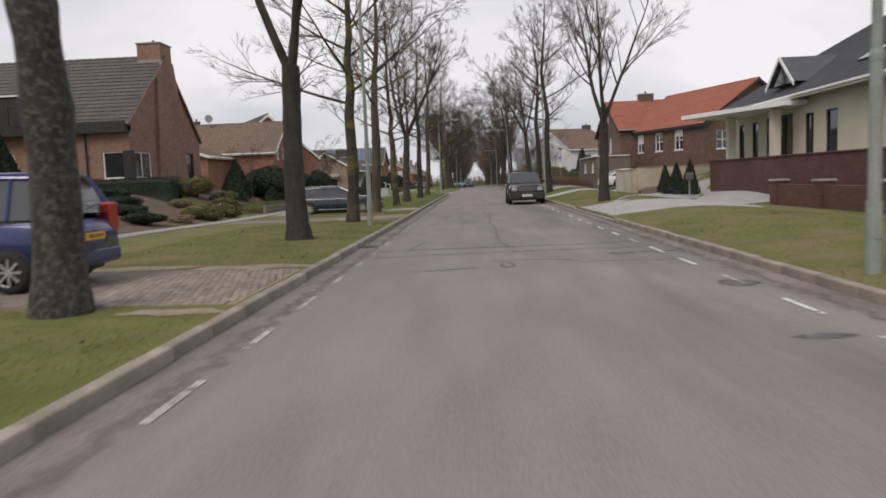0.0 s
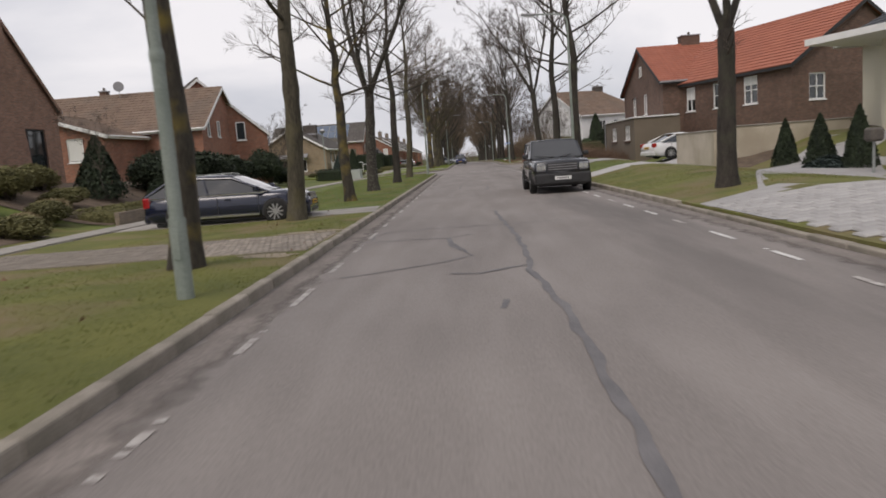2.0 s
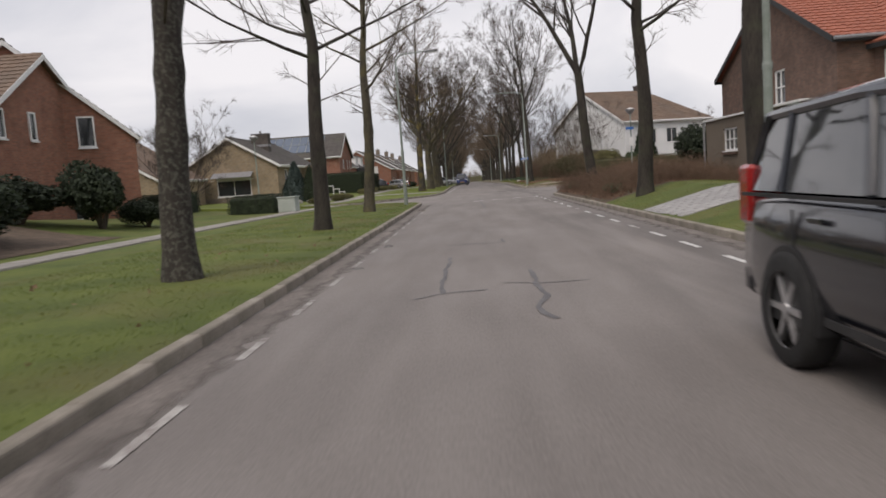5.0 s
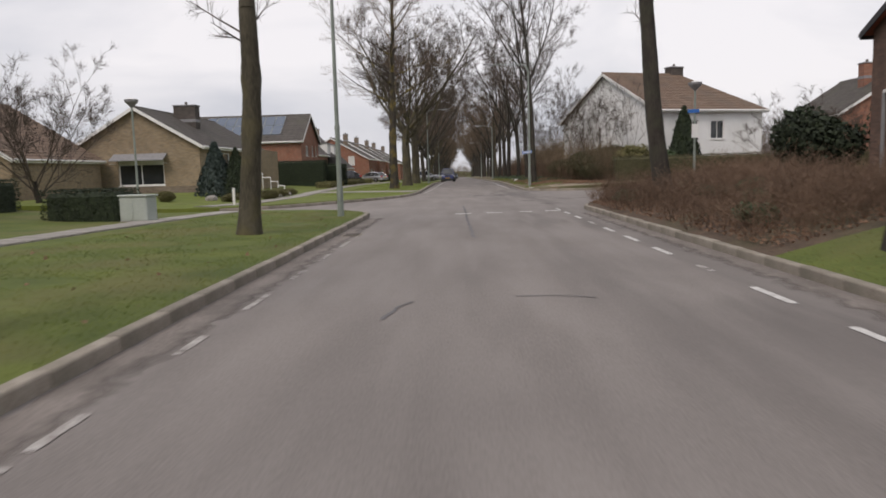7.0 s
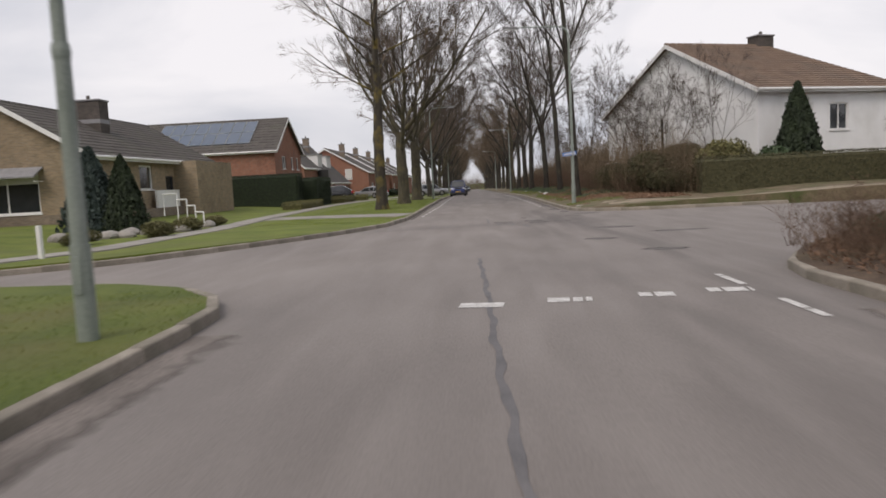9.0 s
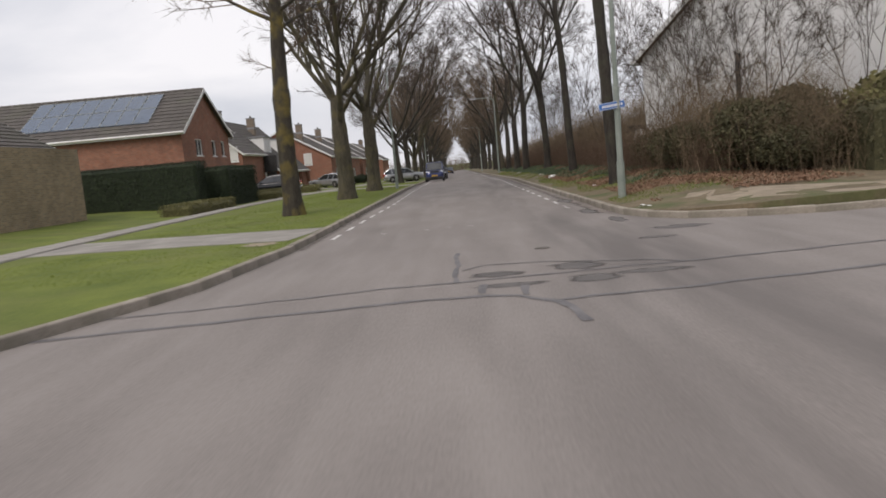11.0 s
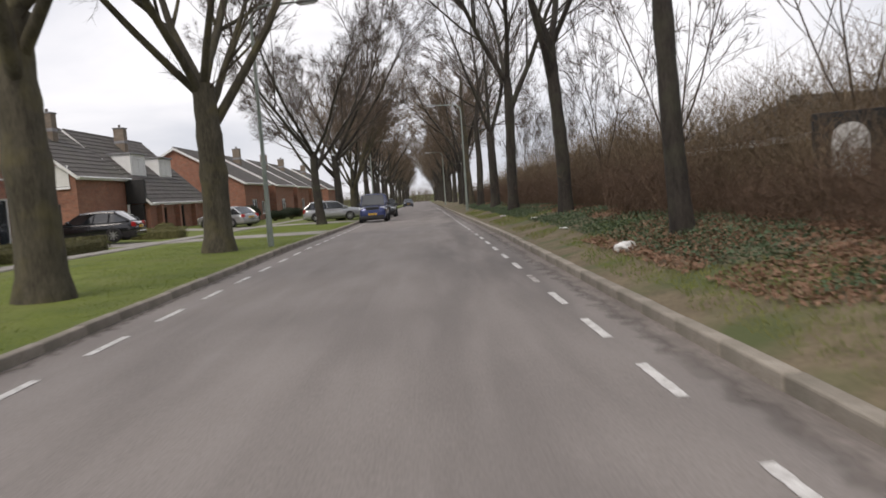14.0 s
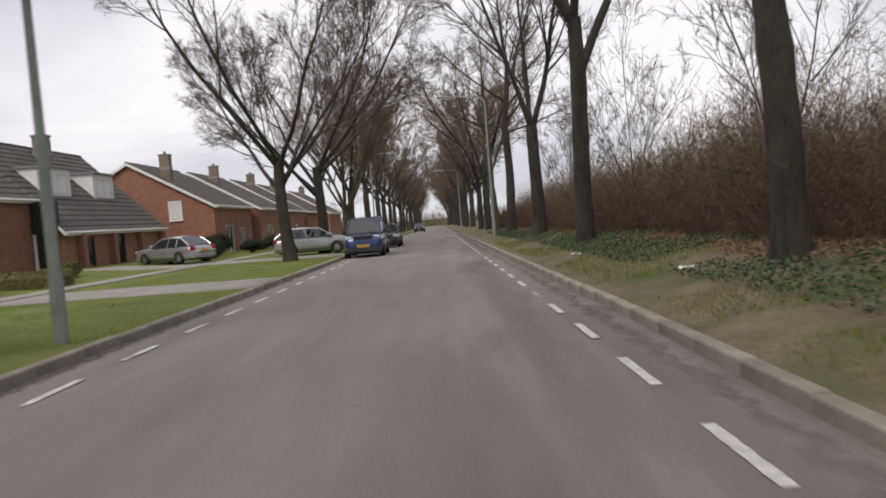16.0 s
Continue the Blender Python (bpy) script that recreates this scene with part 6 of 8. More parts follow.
bush(B_DARK, -16.5, 52.5, 2.2, 2.0, "big dark rounded shrub", "", 200)
for x, y, w, h in ((-14.6, 47.6, 2.6, 2.0), (-14.2, 50.0, 3.4, 2.25), (-13.9, 52.8, 3.2, 2.3), (-14.0, 55.4, 2.9, 2.0), (-15.6, 51.4, 2.8, 2.2)):
    bush(B_DARK, x, y, w, h, "large rounded dark evergreen behind the parked car", "garden evergreens", x * 130)
hedge(-13.4, -11.9, 37.5, 46.0, 0.45, "low rough garden border of dark shrubs", HEATH)
bush(B_DARK, -14.0, 62.6, 2.2, 2.6, "dark conifer shrub by the red brick gable", "", 30)
bush(B_DARK, -13.3, 64.6, 1.8, 1.2, "dark rounded shrub by the red brick gable", "", 70)
hedge(-19.6, -15.9, 75.8, 77.0, 1.05, "low black-green clipped hedge before the lawn")
hedge(-13.2, -10.5, 73.4, 74.5, 0.95, "low black-green clipped hedge beside the footpath", rz=-14)
bush(B_YEW, -14.3, 92.6, 2.2, 2.95, "blue-green spruce in the bungalow garden")
bush(B_CONE, -13.1, 92.5, 1.8, 2.7, "dark green cypress in the bungalow garden")
for x, y, w, h in ((-14.6, 86.0, 1.0, 0.6), (-11.6, 86.8, 0.9, 0.5), (-10.6, 89.2, 1.2, 0.6), (-10.8, 92.0, 1.3, 0.6), (-15.8, 84.6, 0.9, 0.5), (-10.9, 95.0, 1.2, 0.5)):
    bush(B_OLIVE, x, y, w, h, "small brownish rock-garden shrub", "rock-garden shrubs", x * 90)
hedge(-26.0, -12.8, 117.5, 119.0, 2.15, "tall clipped dark green hedge around a garden", HEDGE)
hedge(-15.2, -11.9, 119.6, 124.8, 2.05, "tall clipped dark green hedge around a garden", HEDGE)
hedge(-12.6, -11.2, 112.0, 118.0, 0.5, "low brown clipped hedge beside the footpath", HEATH)
hedge(-13.2, -11.0, 126.0, 131.5, 0.55, "low brown clipped hedge beside the footpath", HEATH)
hedge(-14.6, -11.4, 140.5, 141.8, 0.55, "low clipped hedge in a front garden", HEATH)
for x, y, w, h in ((-13.0, 143.5, 1.6, 0.7), (-14.5, 147.0, 1.3, 0.8), (-12.2, 158.5, 1.8, 0.9), (-13.6, 163, 2.2, 1.2), (-14.6, 168, 2.4, 1.6), (-12.8, 171, 2.0, 1.1), (-12.6, 178, 2.4, 1.3)):
    bush(B_OLIVE if h < 0.9 else B_DARK, x, y, w, h, "garden shrub before the row houses", "row-house shrubs", x * 90)

# right side
for x, y, w, h in ((9.7, 40.2, 0.9, 1.6), (9.6, 37.6, 1.0, 1.65), (9.7, 35.6, 0.95, 1.75)):
    bush(B_CONE, x, y, w, h, "slim dark cypress beside the villa steps", "slim cypresses", y * 40)
bush(B_YEW, 9.3, 36.4, 2.2, 0.5, "low spreading juniper beside the driveway", "", 0)
hedge(9.2, 30.0, 98.3, 99.5, 1.3, "long clipped brown-green hedge along the side street", HEDGE_BROWN, per=200)
bush(B_DARK, 12.2, 78.4, 3.0, 3.1, "large dark evergreen behind the shrub bed", "", 0)
bush(B_DARK, 17.0, 79.0, 4.2, 4.4, "large dark evergreen behind the shrub bed", "", 80)
bush(B_DARK, 23.0, 88.0, 5.0, 5.0, "large dark evergreen behind the side street", "", 20)
bush(B_CONE, 14.2, 100.6, 2.5, 4.3, "tall dark conifer before the white house", "", 20)
bush(B_OLIVE, 10.8, 100.8, 2.4, 2.6, "rust-brown rounded shrub before the white house", "", 20)
bush(B_IVY, 13.0, 100.3, 1.6, 1.9, "yellow-green shrub before the white house", "", 20)
B_MASS = bush_meshes(16, HEDGE_BROWN, 12000, 0.03, lumps=9)
for x, y, w, h in ((7.6, 101.2, 2.6, 2.3), (9.4, 102.4, 2.8, 2.6), (8.6, 104.6, 2.8, 2.4), (10.6, 105.2, 3.0, 2.7), (11.4, 100.9, 2.4, 2.2), (6.6, 103.4, 2.2, 1.7), (6.8, 106.0, 2.2, 1.6), (8.0, 100.0, 2.0, 1.4), (10.0, 100.3, 2.2, 1.8)):
    bush(B_MASS, x, y, w, h, "dense olive-brown evergreen bush at the wood's edge", "wood-edge evergreens", x * 60)
bush(B_DARK, 9.4, 71.6, 1.4, 1.0, "low dark shrub beside the annex", "", 20)

CLUMP = [tris("twigs", twig_clump(k, 46, 2.7, 1.0, 6, 0.010, 0.62), BRUSH) for k in (1, 2, 3)]
LOW = [tris("twigs", twig_clump(k, 80, 1.0, 0.85, 7, 0.006, 0.4), BED_BRUSH) for k in (4, 5, 6)]
TALL = [tris("twigs", twig_clump(k, 40, 5.2, 1.3, 8, 0.012, 0.8), BRUSH) for k in (7, 8)]
r = random.Random(12)


def clump(me, x, y, s, label, group):
    o = new("shrub", me)
    o.matrix_world = pose(x, y, height(x, y) - 0.02, r.uniform(-4, 4), r.uniform(-4, 4), r.uniform(0, 360)) @ Matrix.Diagonal((s, s, s * r.uniform(0.85, 1.15), 1))
    tagged(o, label, "shrub", group)


def joined(name, label, bases, spots, material):
    """Many clumps in one mesh: base triangle arrays turned, scaled and set at (x, y, scale)."""
    out = []
    for x, y, s in spots:
        b = bases[r.randrange(len(bases))]
        a = r.uniform(0, 6.28)
        c, q = math.cos(a), math.sin(a)
        v = b @ np.array([[c, q, 0], [-q, c, 0], [0, 0, r.uniform(0.85, 1.2)]]) * s + [x, y, height(x, y) - 0.02]
        out.append(v)
    return tagged(new(name, tris(name, np.concatenate(out), material)), label, "shrubs", "", "stuff")


BRUSH_BASES = [twig_clump(k, 80, 2.7, 1.1, 7, 0.010, 0.62) for k in (11, 12, 13, 14)]
for y in np.arange(99.5, 170, 1.5):
    clump(CLUMP[r.randrange(3)], 7.5 + r.uniform(-0.4, 0.4) + (0.9 if y < 104 else 0), float(y) + r.uniform(-0.4, 0.4), r.uniform(0.7, 1.05), "bare brown brushwood thicket at the roadside", "thicket")
joined("thicket_depth", "deep tangle of bare brown brushwood behind the verge", BRUSH_BASES,
       [(x + r.uniform(-0.5, 0.5) + (0.7 if y < 104 else 0), float(y) + r.uniform(-0.5, 0.5), s * r.uniform(0.55, 1.25)) for y in np.arange(99.5, 180, 1.5) for x, s in ((8.6, 0.95), (9.9, 1.1), (11.6, 1.15)) if y > 109 or x < 9], BRUSH)
joined("thicket_skirt", "low dense tangle of brown twigs along the wood's edge", [twig_clump(k, 70, 1.3, 0.9, 8, 0.007, 0.5) for k in (51, 52, 53)],
       [(6.7 + r.uniform(-0.5, 0.6), float(y) + r.uniform(-0.4, 0.4), r.uniform(0.7, 1.3)) for y in np.arange(101, 175, 0.62)], RUST_BRUSH)
for y in np.arange(112, 180, 4.8):
    clump(TALL[r.randrange(2)], 12.5 + r.uniform(-0.8, 1.5), float(y) + r.uniform(-0.8, 0.8), r.uniform(0.8, 1.1), "tall bare brown saplings behind the thicket", "saplings")
LOW_BASES = [twig_clump(k, 80, 1.1, 0.85, 7, 0.006, 0.5) for k in (24, 25, 26)]
spots = [(float(x) + r.uniform(-0.3, 0.3), float(y) + r.uniform(-0.3, 0.3), r.uniform(0.5, 1.05)) for y in np.arange(62.8, 77.6, 0.7) for x in np.arange(4.3, 12.2, 0.8)]
spots = [q for q in spots if q[0] > right_edge(q[1]) + 0.7]
for x, y, s in [q for q in spots if q[0] < 6.4]:
    clump(LOW[r.randrange(3)], x, y, s, "low brown leafless shrub in the roadside bed", "bed shrubs")
joined("bed_brush", "low brown leafless brush filling the roadside bed", LOW_BASES, [q for q in spots if q[0] >= 6.4], BED_BRUSH)
CORNER = [tris("twigs", twig_clump(k, 55, 3.5, 1.4, 8, 0.008, 0.9), BRUSH) for k in (41, 42, 43)]
for i, (x, y, s) in enumerate([(6.9, 101.2, 0.8), (8.6, 101.2, 0.9), (6.6, 102.6, 0.85), (7.7, 102.6, 0.95), (6.5, 104.4, 1.0), (9.2, 100.2, 0.7)]):
    clump(CORNER[i % 3], x, y, s, "rust-brown leafless bush at the street corner", "corner bushes")
for x, y, s in ((7.9, 100.2, 0.7), (9.0, 101.5, 0.9), (10.2, 99.8, 0.8)):
    clump(CLUMP[r.randrange(3)], x, y, s, "bare brown brushwood at the street corner", "thicket")
for i in range(12):
    y = r.uniform(63.5, 78)
    x = max(right_edge(y) + 0.7, r.uniform(4.2, 6.8))
    bush(B_IVY, x, y, r.uniform(0.6, 1.0), r.uniform(0.3, 0.5), "low evergreen sprig among brown leaf litter", "bed evergreens", r.uniform(0, 360))
SAP = [tree_meshes(90 + k, 7.5, 1.6, 0.05, 0.5, 3, 0.7) for k in range(2)]
for i, y in enumerate(np.arange(111.0, 175, 6.5)):
    tree(SAP[i % 2], 8.6 + r.uniform(-0.8, 2.5), float(y) + r.uniform(-1, 1), 0.2, r.uniform(0, 360), r.uniform(0.85, 1.25), "slender bare sapling in the thicket", "saplings in the wood")
for x, y, k in ((7.9, 102.0, 0.75), (9.4, 104.5, 0.9), (7.4, 106.8, 0.8), (10.8, 101.8, 0.8), (9.0, 108.5, 1.0)):
    tree(SAP[int(y) % 2], x, y, 0.2, r.uniform(0, 360), k, "slender bare sapling in the thicket", "saplings in the wood")
GARDEN_TREE = tree_meshes(101, 6.2, 1.1, 0.12, 1.1, 9, 0.8, limb=0.4)
tree(GARDEN_TREE, -19.2, 83.6, 0.3, 20, 1.0, "bare spreading garden tree on the lawn", "garden trees")
tree(SAP[0], -12.7, 38.2, 1.3, 20, 0.35, "small bare standard tree in the front garden", "garden trees")
tree(GARDEN_TREE, 19.5, 96.5, 0.3, 120, 0.75, "bare bushy garden tree beside the white house", "garden trees")
tree(GARDEN_TREE, 22.5, 98.5, 0.3, 200, 0.8, "bare bushy garden tree beside the white house", "garden trees")
joined("far_wood", "distant bare brown woodland behind the houses", [twig_clump(k, 110, 7.5, 5.0, 8, 0.045, 1.2) for k in (31, 32)],
       [(x, 425 + r.uniform(-6, 6), r.uniform(0.75, 0.95)) for x in np.arange(-70, 71, 5.0)] + [((-1 if i % 3 == 0 else 1) * r.uniform(32, 75), r.uniform(100, 420), r.uniform(0.8, 1.2)) for i in range(46)], TWIG_FAR)

clad = [t for t in bpy.data.objects if t.name.startswith("tree") and abs(t.location.y - 25.6) < 0.01][0]
g = np.random.default_rng(77)
q = g.normal(0, 1, (260, 3)) * [0.22, 0.22, 0.5] + [-0.45, 0.0, 6.0]
dry = new("dead_leaves", tris("dead_leaves", leaf_tris(q, g.normal(0, 1, q.shape), 0.09, 5), LEAF_DEAD))
dry.parent = clad

# leaves on the ground and grass by the kerbs
on_l = [(8.0, 11.9), (26.6, 29.8), (34.5, 37.0), (96.4, 99.5), (133.4, 137.4)]
on_r = [(21.3, 31.5), (44.3, 47.0), (53.3, 57.0)]
grass_blades("grass_left_near", "short olive grass blades on the verge", -8.5, -3.62, 1, 35.6, 330, BLADE_OLIVE, 7, keep=lambda x, y: x < left_edge(y) - 0.14 and not any(a < y < b for a, b in on_l))
grass_blades("grass_left", "short mown grass blades on the verge", -8.5, -3.62, 35.6, 76.5, 330, BLADE, 1, keep=lambda x, y: x < left_edge(y) - 0.14 and not any(a < y < b for a, b in on_l))
grass_blades("grass_left_beyond", "short mown grass blades on the left verge", -8.5, -3.36, 92, 150, 230, BLADE_LUSH, 2, keep=lambda x, y: x < left_edge(y) - 0.14 and not any(a < y < b for a, b in on_l))
grass_blades("grass_right", "short mossy grass blades on the right verge", 3.54, 8.5, 4, 62, 220, BLADE_OLIVE, 3, keep=lambda x, y: not any(a < y < b for a, b in on_r))
grass_blades("grass_wood_edge", "patchy grass on the worn verge", 3.6, 6.5, 98.5, 150, 420, BLADE, 4, 0.06, keep=lambda x, y: noise.noise((x * 0.5, y * 0.28, 2)) > -0.12)
scatter_leaves("leaf_litter_bed", "brown fallen leaves in the shrub bed", 3.7, 12.0, 62.3, 78.6, 20000, LEAF_DEAD, 0.05, 0.02, 3, lambda x, y: x > right_edge(y) + 0.25)
scatter_leaves("leaf_litter_wood", "brown fallen leaves along the thicket", 5.2, 8.5, 97.5, 165, 80000, LEAF_DEAD, 0.045, 0.03, 4, lambda x, y: noise.noise((x * 0.35, y * 0.2, 5)) + 0.25 * (x - 6.0) > -0.35)
scatter_leaves("leaf_litter_corner", "brown fallen leaves at the street corner", 4.1, 7.8, 97.4, 118, 45000, LEAF_DEAD, 0.045, 0.03, 8, lambda x, y: noise.noise((x * 0.5, y * 0.4, 2)) > -0.15)
scatter_leaves("leaf_ivy_cover", "low green ivy creeping over the verge", 4.4, 7.8, 101, 165, 110000, IVY, 0.042, 0.012, 9, lambda x, y: noise.noise((x * 0.45, y * 0.3, 8)) - 0.28 * abs(x - (6.2 if y < 112 else 5.2)) + 0.25 * noise.noise((x * 2.5, y * 2.0, 4)) > -0.36, 0.09)
scatter_leaves("leaf_litter_verge", "scattered fallen leaves on the grass", -8.0, -3.8, 2, 76, 160, LEAF_DEAD, 0.06, 0.03, 6, lambda x, y: x < left_edge(y) - 0.2)

# ---- cars ----
def paint(name, a, metal=0.3):
    return mat(name, tuple(v * 0.9 for v in a), tuple(v * 1.1 for v in a), 1.2, 60, 0.22, 0.0, metal=metal, coat=0.9, stain=tuple(v * 0.8 + 0.01 for v in a), stain_scale=1.5, stain_amount=0.3)


def wheel(parent, x, y, r, out, spokes=10, rim_mat=None):
    """A wheel whose face looks to out (+1 left, -1 right)."""
    w = 0.11
    bm = bmesh.new()
    prof = [(r * 0.66, -w), (r * 0.9, -w * 1.02), (r * 0.985, -w * 0.8), (r, -w * 0.3), (r, w * 0.3), (r * 0.985, w * 0.8), (r * 0.9, w * 1.02), (r * 0.66, w)]
    seg = 28
    ring = [[bm.verts.new((x + p * math.cos(2 * math.pi * i / seg), y + q, r + p * math.sin(2 * math.pi * i / seg))) for p, q in prof] for i in range(seg)]
    for i in range(seg):
        for k in range(len(prof) - 1):
            bm.faces.new((ring[i][k], ring[i][k + 1], ring[(i + 1) % seg][k + 1], ring[(i + 1) % seg][k]))
    wh = part("wheel", bm, RUBBER, parent, "", True)
    bm = bmesh.new()
    f = y + out * w * 0.8
    for i in range(seg):
        a0, a1 = 2 * math.pi * i / seg, 2 * math.pi * (i + 1) / seg
        q = [(x + p * math.cos(a), f + o, r + p * math.sin(a)) for p, a, o in ((r * 0.66, a0, 0), (r * 0.66, a1, 0), (r * 0.76, a1, out * 0.015), (r * 0.76, a0, out * 0.015))]
        bm.faces.new([bm.verts.new(v) for v in q])
    for i in range(spokes):
        m = pose(x, f, r, 0, 360 * i / spokes, 0)
        box(bm, r * 0.1, r * 0.68, min(0, -out * 0.03), max(0, -out * 0.03) + 0.008, -r * 0.055, r * 0.055, m=m)
    tube(bm, [(x, f - out * 0.04, r), (x, f + out * 0.012, r)], [r * 0.14, r * 0.12], 12)
    part("rim", bm, rim_mat or ALLOY, wh, "", False)
    bm = bmesh.new()
    tube(bm, [(x, f - out * 0.07, r), (x, f - out * 0.06, r)], [r * 0.64, r * 0.64], 24)
    part("brake_disc", bm, PLASTIC, wh)
    return wh


def car(label, at, rz, paint_mat, L=4.7, Wd=1.8, H=1.5, nose=0.0, hood=0.92, belt=0.95, clear=0.2, ws=(0.22, 0.05), rear=(-0.40, -0.49), wheel_r=0.32, axles=(0.30, -0.285), plate=None,
        boxy=0.0, group="parked cars", front="sedan", rails=False, spokes=10, category="car", rim=None):
    """A car with its nose along +x. ws: windscreen foot and top, rear: roof end and tail-glass foot, as shares of the length."""
    c = thing("car", label, category, *at, rz=rz, group=group)
    h = Wd / 2
    # lower body, lofted from nose to tail
    st = [(0.5, clear + 0.12, hood - 0.32, 0.72), (0.488, clear + 0.05, hood - 0.14 + nose, 0.86), (0.45, clear, hood - 0.06 + nose, 0.95), (0.36, clear, hood + nose * 0.3, 0.985), (ws[0] + 0.02, clear, belt - 0.01, 1.0),
          (0.1, clear, belt, 1.0), (-0.1, clear, belt + 0.01, 1.0), (-0.3, clear, belt + 0.02, 1.0), (-0.42, clear + 0.02, belt + 0.01, 0.975), (-0.485, clear + 0.07, belt - 0.06, 0.92), (-0.5, clear + 0.16, belt - 0.2, 0.84)]
    if front == "suv":
        st[:4] = [(0.5, clear + 0.1, hood - 0.09, 0.87), (0.492, clear + 0.04, hood - 0.05, 0.93), (0.45, clear, hood - 0.015, 0.97), (0.36, clear, hood + 0.005, 0.99)]
    bm = bmesh.new()
    rows = []
    for sx, zb, zt, k in st:
        w = h * k
        d = zt - zb
        half = [(0.0, zb), (w * 0.86, zb), (w * 0.965, zb + 0.07), (w, zb + d * 0.36), (w * 0.995, zb + d * 0.62), (w * 0.965, zt - d * 0.12), (w * 0.9, zt - 0.015), (w * 0.55, zt + 0.012), (0.0, zt + 0.022)]
        sec = half + [(-y, z) for y, z in half[-2:0:-1]]
        rows.append([bm.verts.new((sx * L, y, z)) for y, z in sec])
    for a, b in zip(rows, rows[1:]):
        n = len(a)
        for i in range(n):
            bm.faces.new((a[i], b[i], b[(i + 1) % n], a[(i + 1) % n]))
    bm.faces.new(rows[0])
    bm.faces.new(rows[-1][::-1])
    bmesh.ops.recalc_face_normals(bm, faces=bm.faces)
    body = part("body", bm, paint_mat, c, "", True)
    # glasshouse
    wt, wb = h * (0.76 + 0.08 * boxy), h * 0.93
    xa, xb, xc, xd = ws[0] * L, ws[1] * L, rear[0] * L, rear[1] * L
    zr = H
    cab = [(xa, belt - 0.02, belt + 0.005, wb, wb * 0.97), (xb, belt, zr - 0.045, wb, wt), ((xb + xc) / 2, belt, zr, wb, wt), (xc, belt, zr - 0.035, wb, wt), (xd, belt, belt + 0.03, wb * 0.96, wb * 0.9)]
    secs = []
    for x, z0, z1, w0, w1 in cab:
        secs.append([(x, w0, z0), (x, w1, z1 - 0.05 * (z1 > belt + 0.1)), (x, w1 - 0.1, z1), (x, 0, z1 + 0.02), (x, -w1 + 0.1, z1), (x, -w1, z1 - 0.05 * (z1 > belt + 0.1)), (x, -w0, z0)])
    rf = bmesh.new()
    panes = {}
    for i in range(4):
        for j in range(6):
            q = (secs[i][j], secs[i + 1][j], secs[i + 1][j + 1], secs[i][j + 1])
            kind = "windscreen" if i == 0 else "rear_window" if i == 3 else "side_window"
            t = rf if i in (1, 2) and 1 <= j <= 4 else panes.setdefault((kind, j if kind == "side_window" else 0, i if kind == "side_window" else 0), bmesh.new())
            t.faces.new([t.verts.new(p) for p in q])
    for t in [rf] + list(panes.values()):
        bmesh.ops.remove_doubles(t, verts=t.verts, dist=0.0005)
        bmesh.ops.recalc_face_normals(t, faces=t.faces)
    bmesh.ops.solidify(rf, geom=rf.faces[:], thickness=-0.02)
    for (kind, _, _), t in panes.items():
        part(kind, t, CAR_GLASS, c)
    roof = part("roof", rf, paint_mat, c, "", True)
    for s in (1, -1):
        e = [[Vector((p[0], p[1] * s, p[2])) for p in q[:2]] for q in secs]
        part("pillar", tube(bmesh.new(), [e[0][1] + Vector((0, 0, -0.01)), e[1][1]], [0.035, 0.035], 6), paint_mat, roof)
        part("roof_edge", tube(bmesh.new(), [e[1][1], e[2][1], e[3][1]], [0.032, 0.032, 0.036], 6), paint_mat, roof)
        part("pillar", tube(bmesh.new(), [e[3][1], e[4][1]], [0.05, 0.06], 6), paint_mat, roof)
        m = e[2][0].lerp(e[1][0], 0.25), e[2][1].lerp(e[1][1], 0.1)
        part("pillar", tube(bmesh.new(), [m[0], m[1]], [0.035, 0.03], 6), paint_mat, roof)
        m = e[3][0].lerp(e[2][0], 0.35), e[3][1].lerp(e[2][1], 0.3)
        part("pillar", tube(bmesh.new(), [m[0], m[1]], [0.035, 0.03], 6), paint_mat, roof)
    for s in (1, -1):
        y = s * h
        # arches, wheels
        for ax in axles:
            bm = bmesh.new()
            n = 18
            o = [bm.verts.new((ax * L + (wheel_r + 0.035) * math.cos(math.pi * (i / n * 1.16 - 0.08)), s * (h * 1.0 + 0.004), wheel_r + (wheel_r + 0.035) * math.sin(math.pi * (i / n * 1.16 - 0.08)))) for i in range(n + 1)]
            i_ = [bm.verts.new((v.co.x, s * (h - 0.25), v.co.z)) for v in o]
            bm.faces.new(o)
            for k in range(n):
                bm.faces.new((o[k], o[k + 1], i_[k + 1], i_[k]))
            part("wheel_arch", bm, PLASTIC, body)
            wheel(c, ax * L, s * (h - 0.068), wheel_r, s, spokes, rim)
        part("sill_trim", bx(axles[1] * L + wheel_r + 0.12, axles[0] * L - wheel_r - 0.12, min(y, y + s * 0.012), max(y, y + s * 0.012), clear + 0.1, clear + 0.15), PLASTIC if not rails else CHROME, body)
        part("belt_trim", bx(rear[1] * L * 0.94, ws[0] * L - 0.1, min(y * 0.985, y * 0.965), max(y * 0.985, y * 0.965), belt - 0.035, belt - 0.01), CHROME if rails else PLASTIC, body)
        for sx in (0.02, -0.2):
            part("door_handle", bx(sx * L - 0.1, sx * L + 0.08, min(y, y * 1.02), max(y, y * 1.02), belt - 0.17, belt - 0.13, bevel=0.008), paint_mat, body)
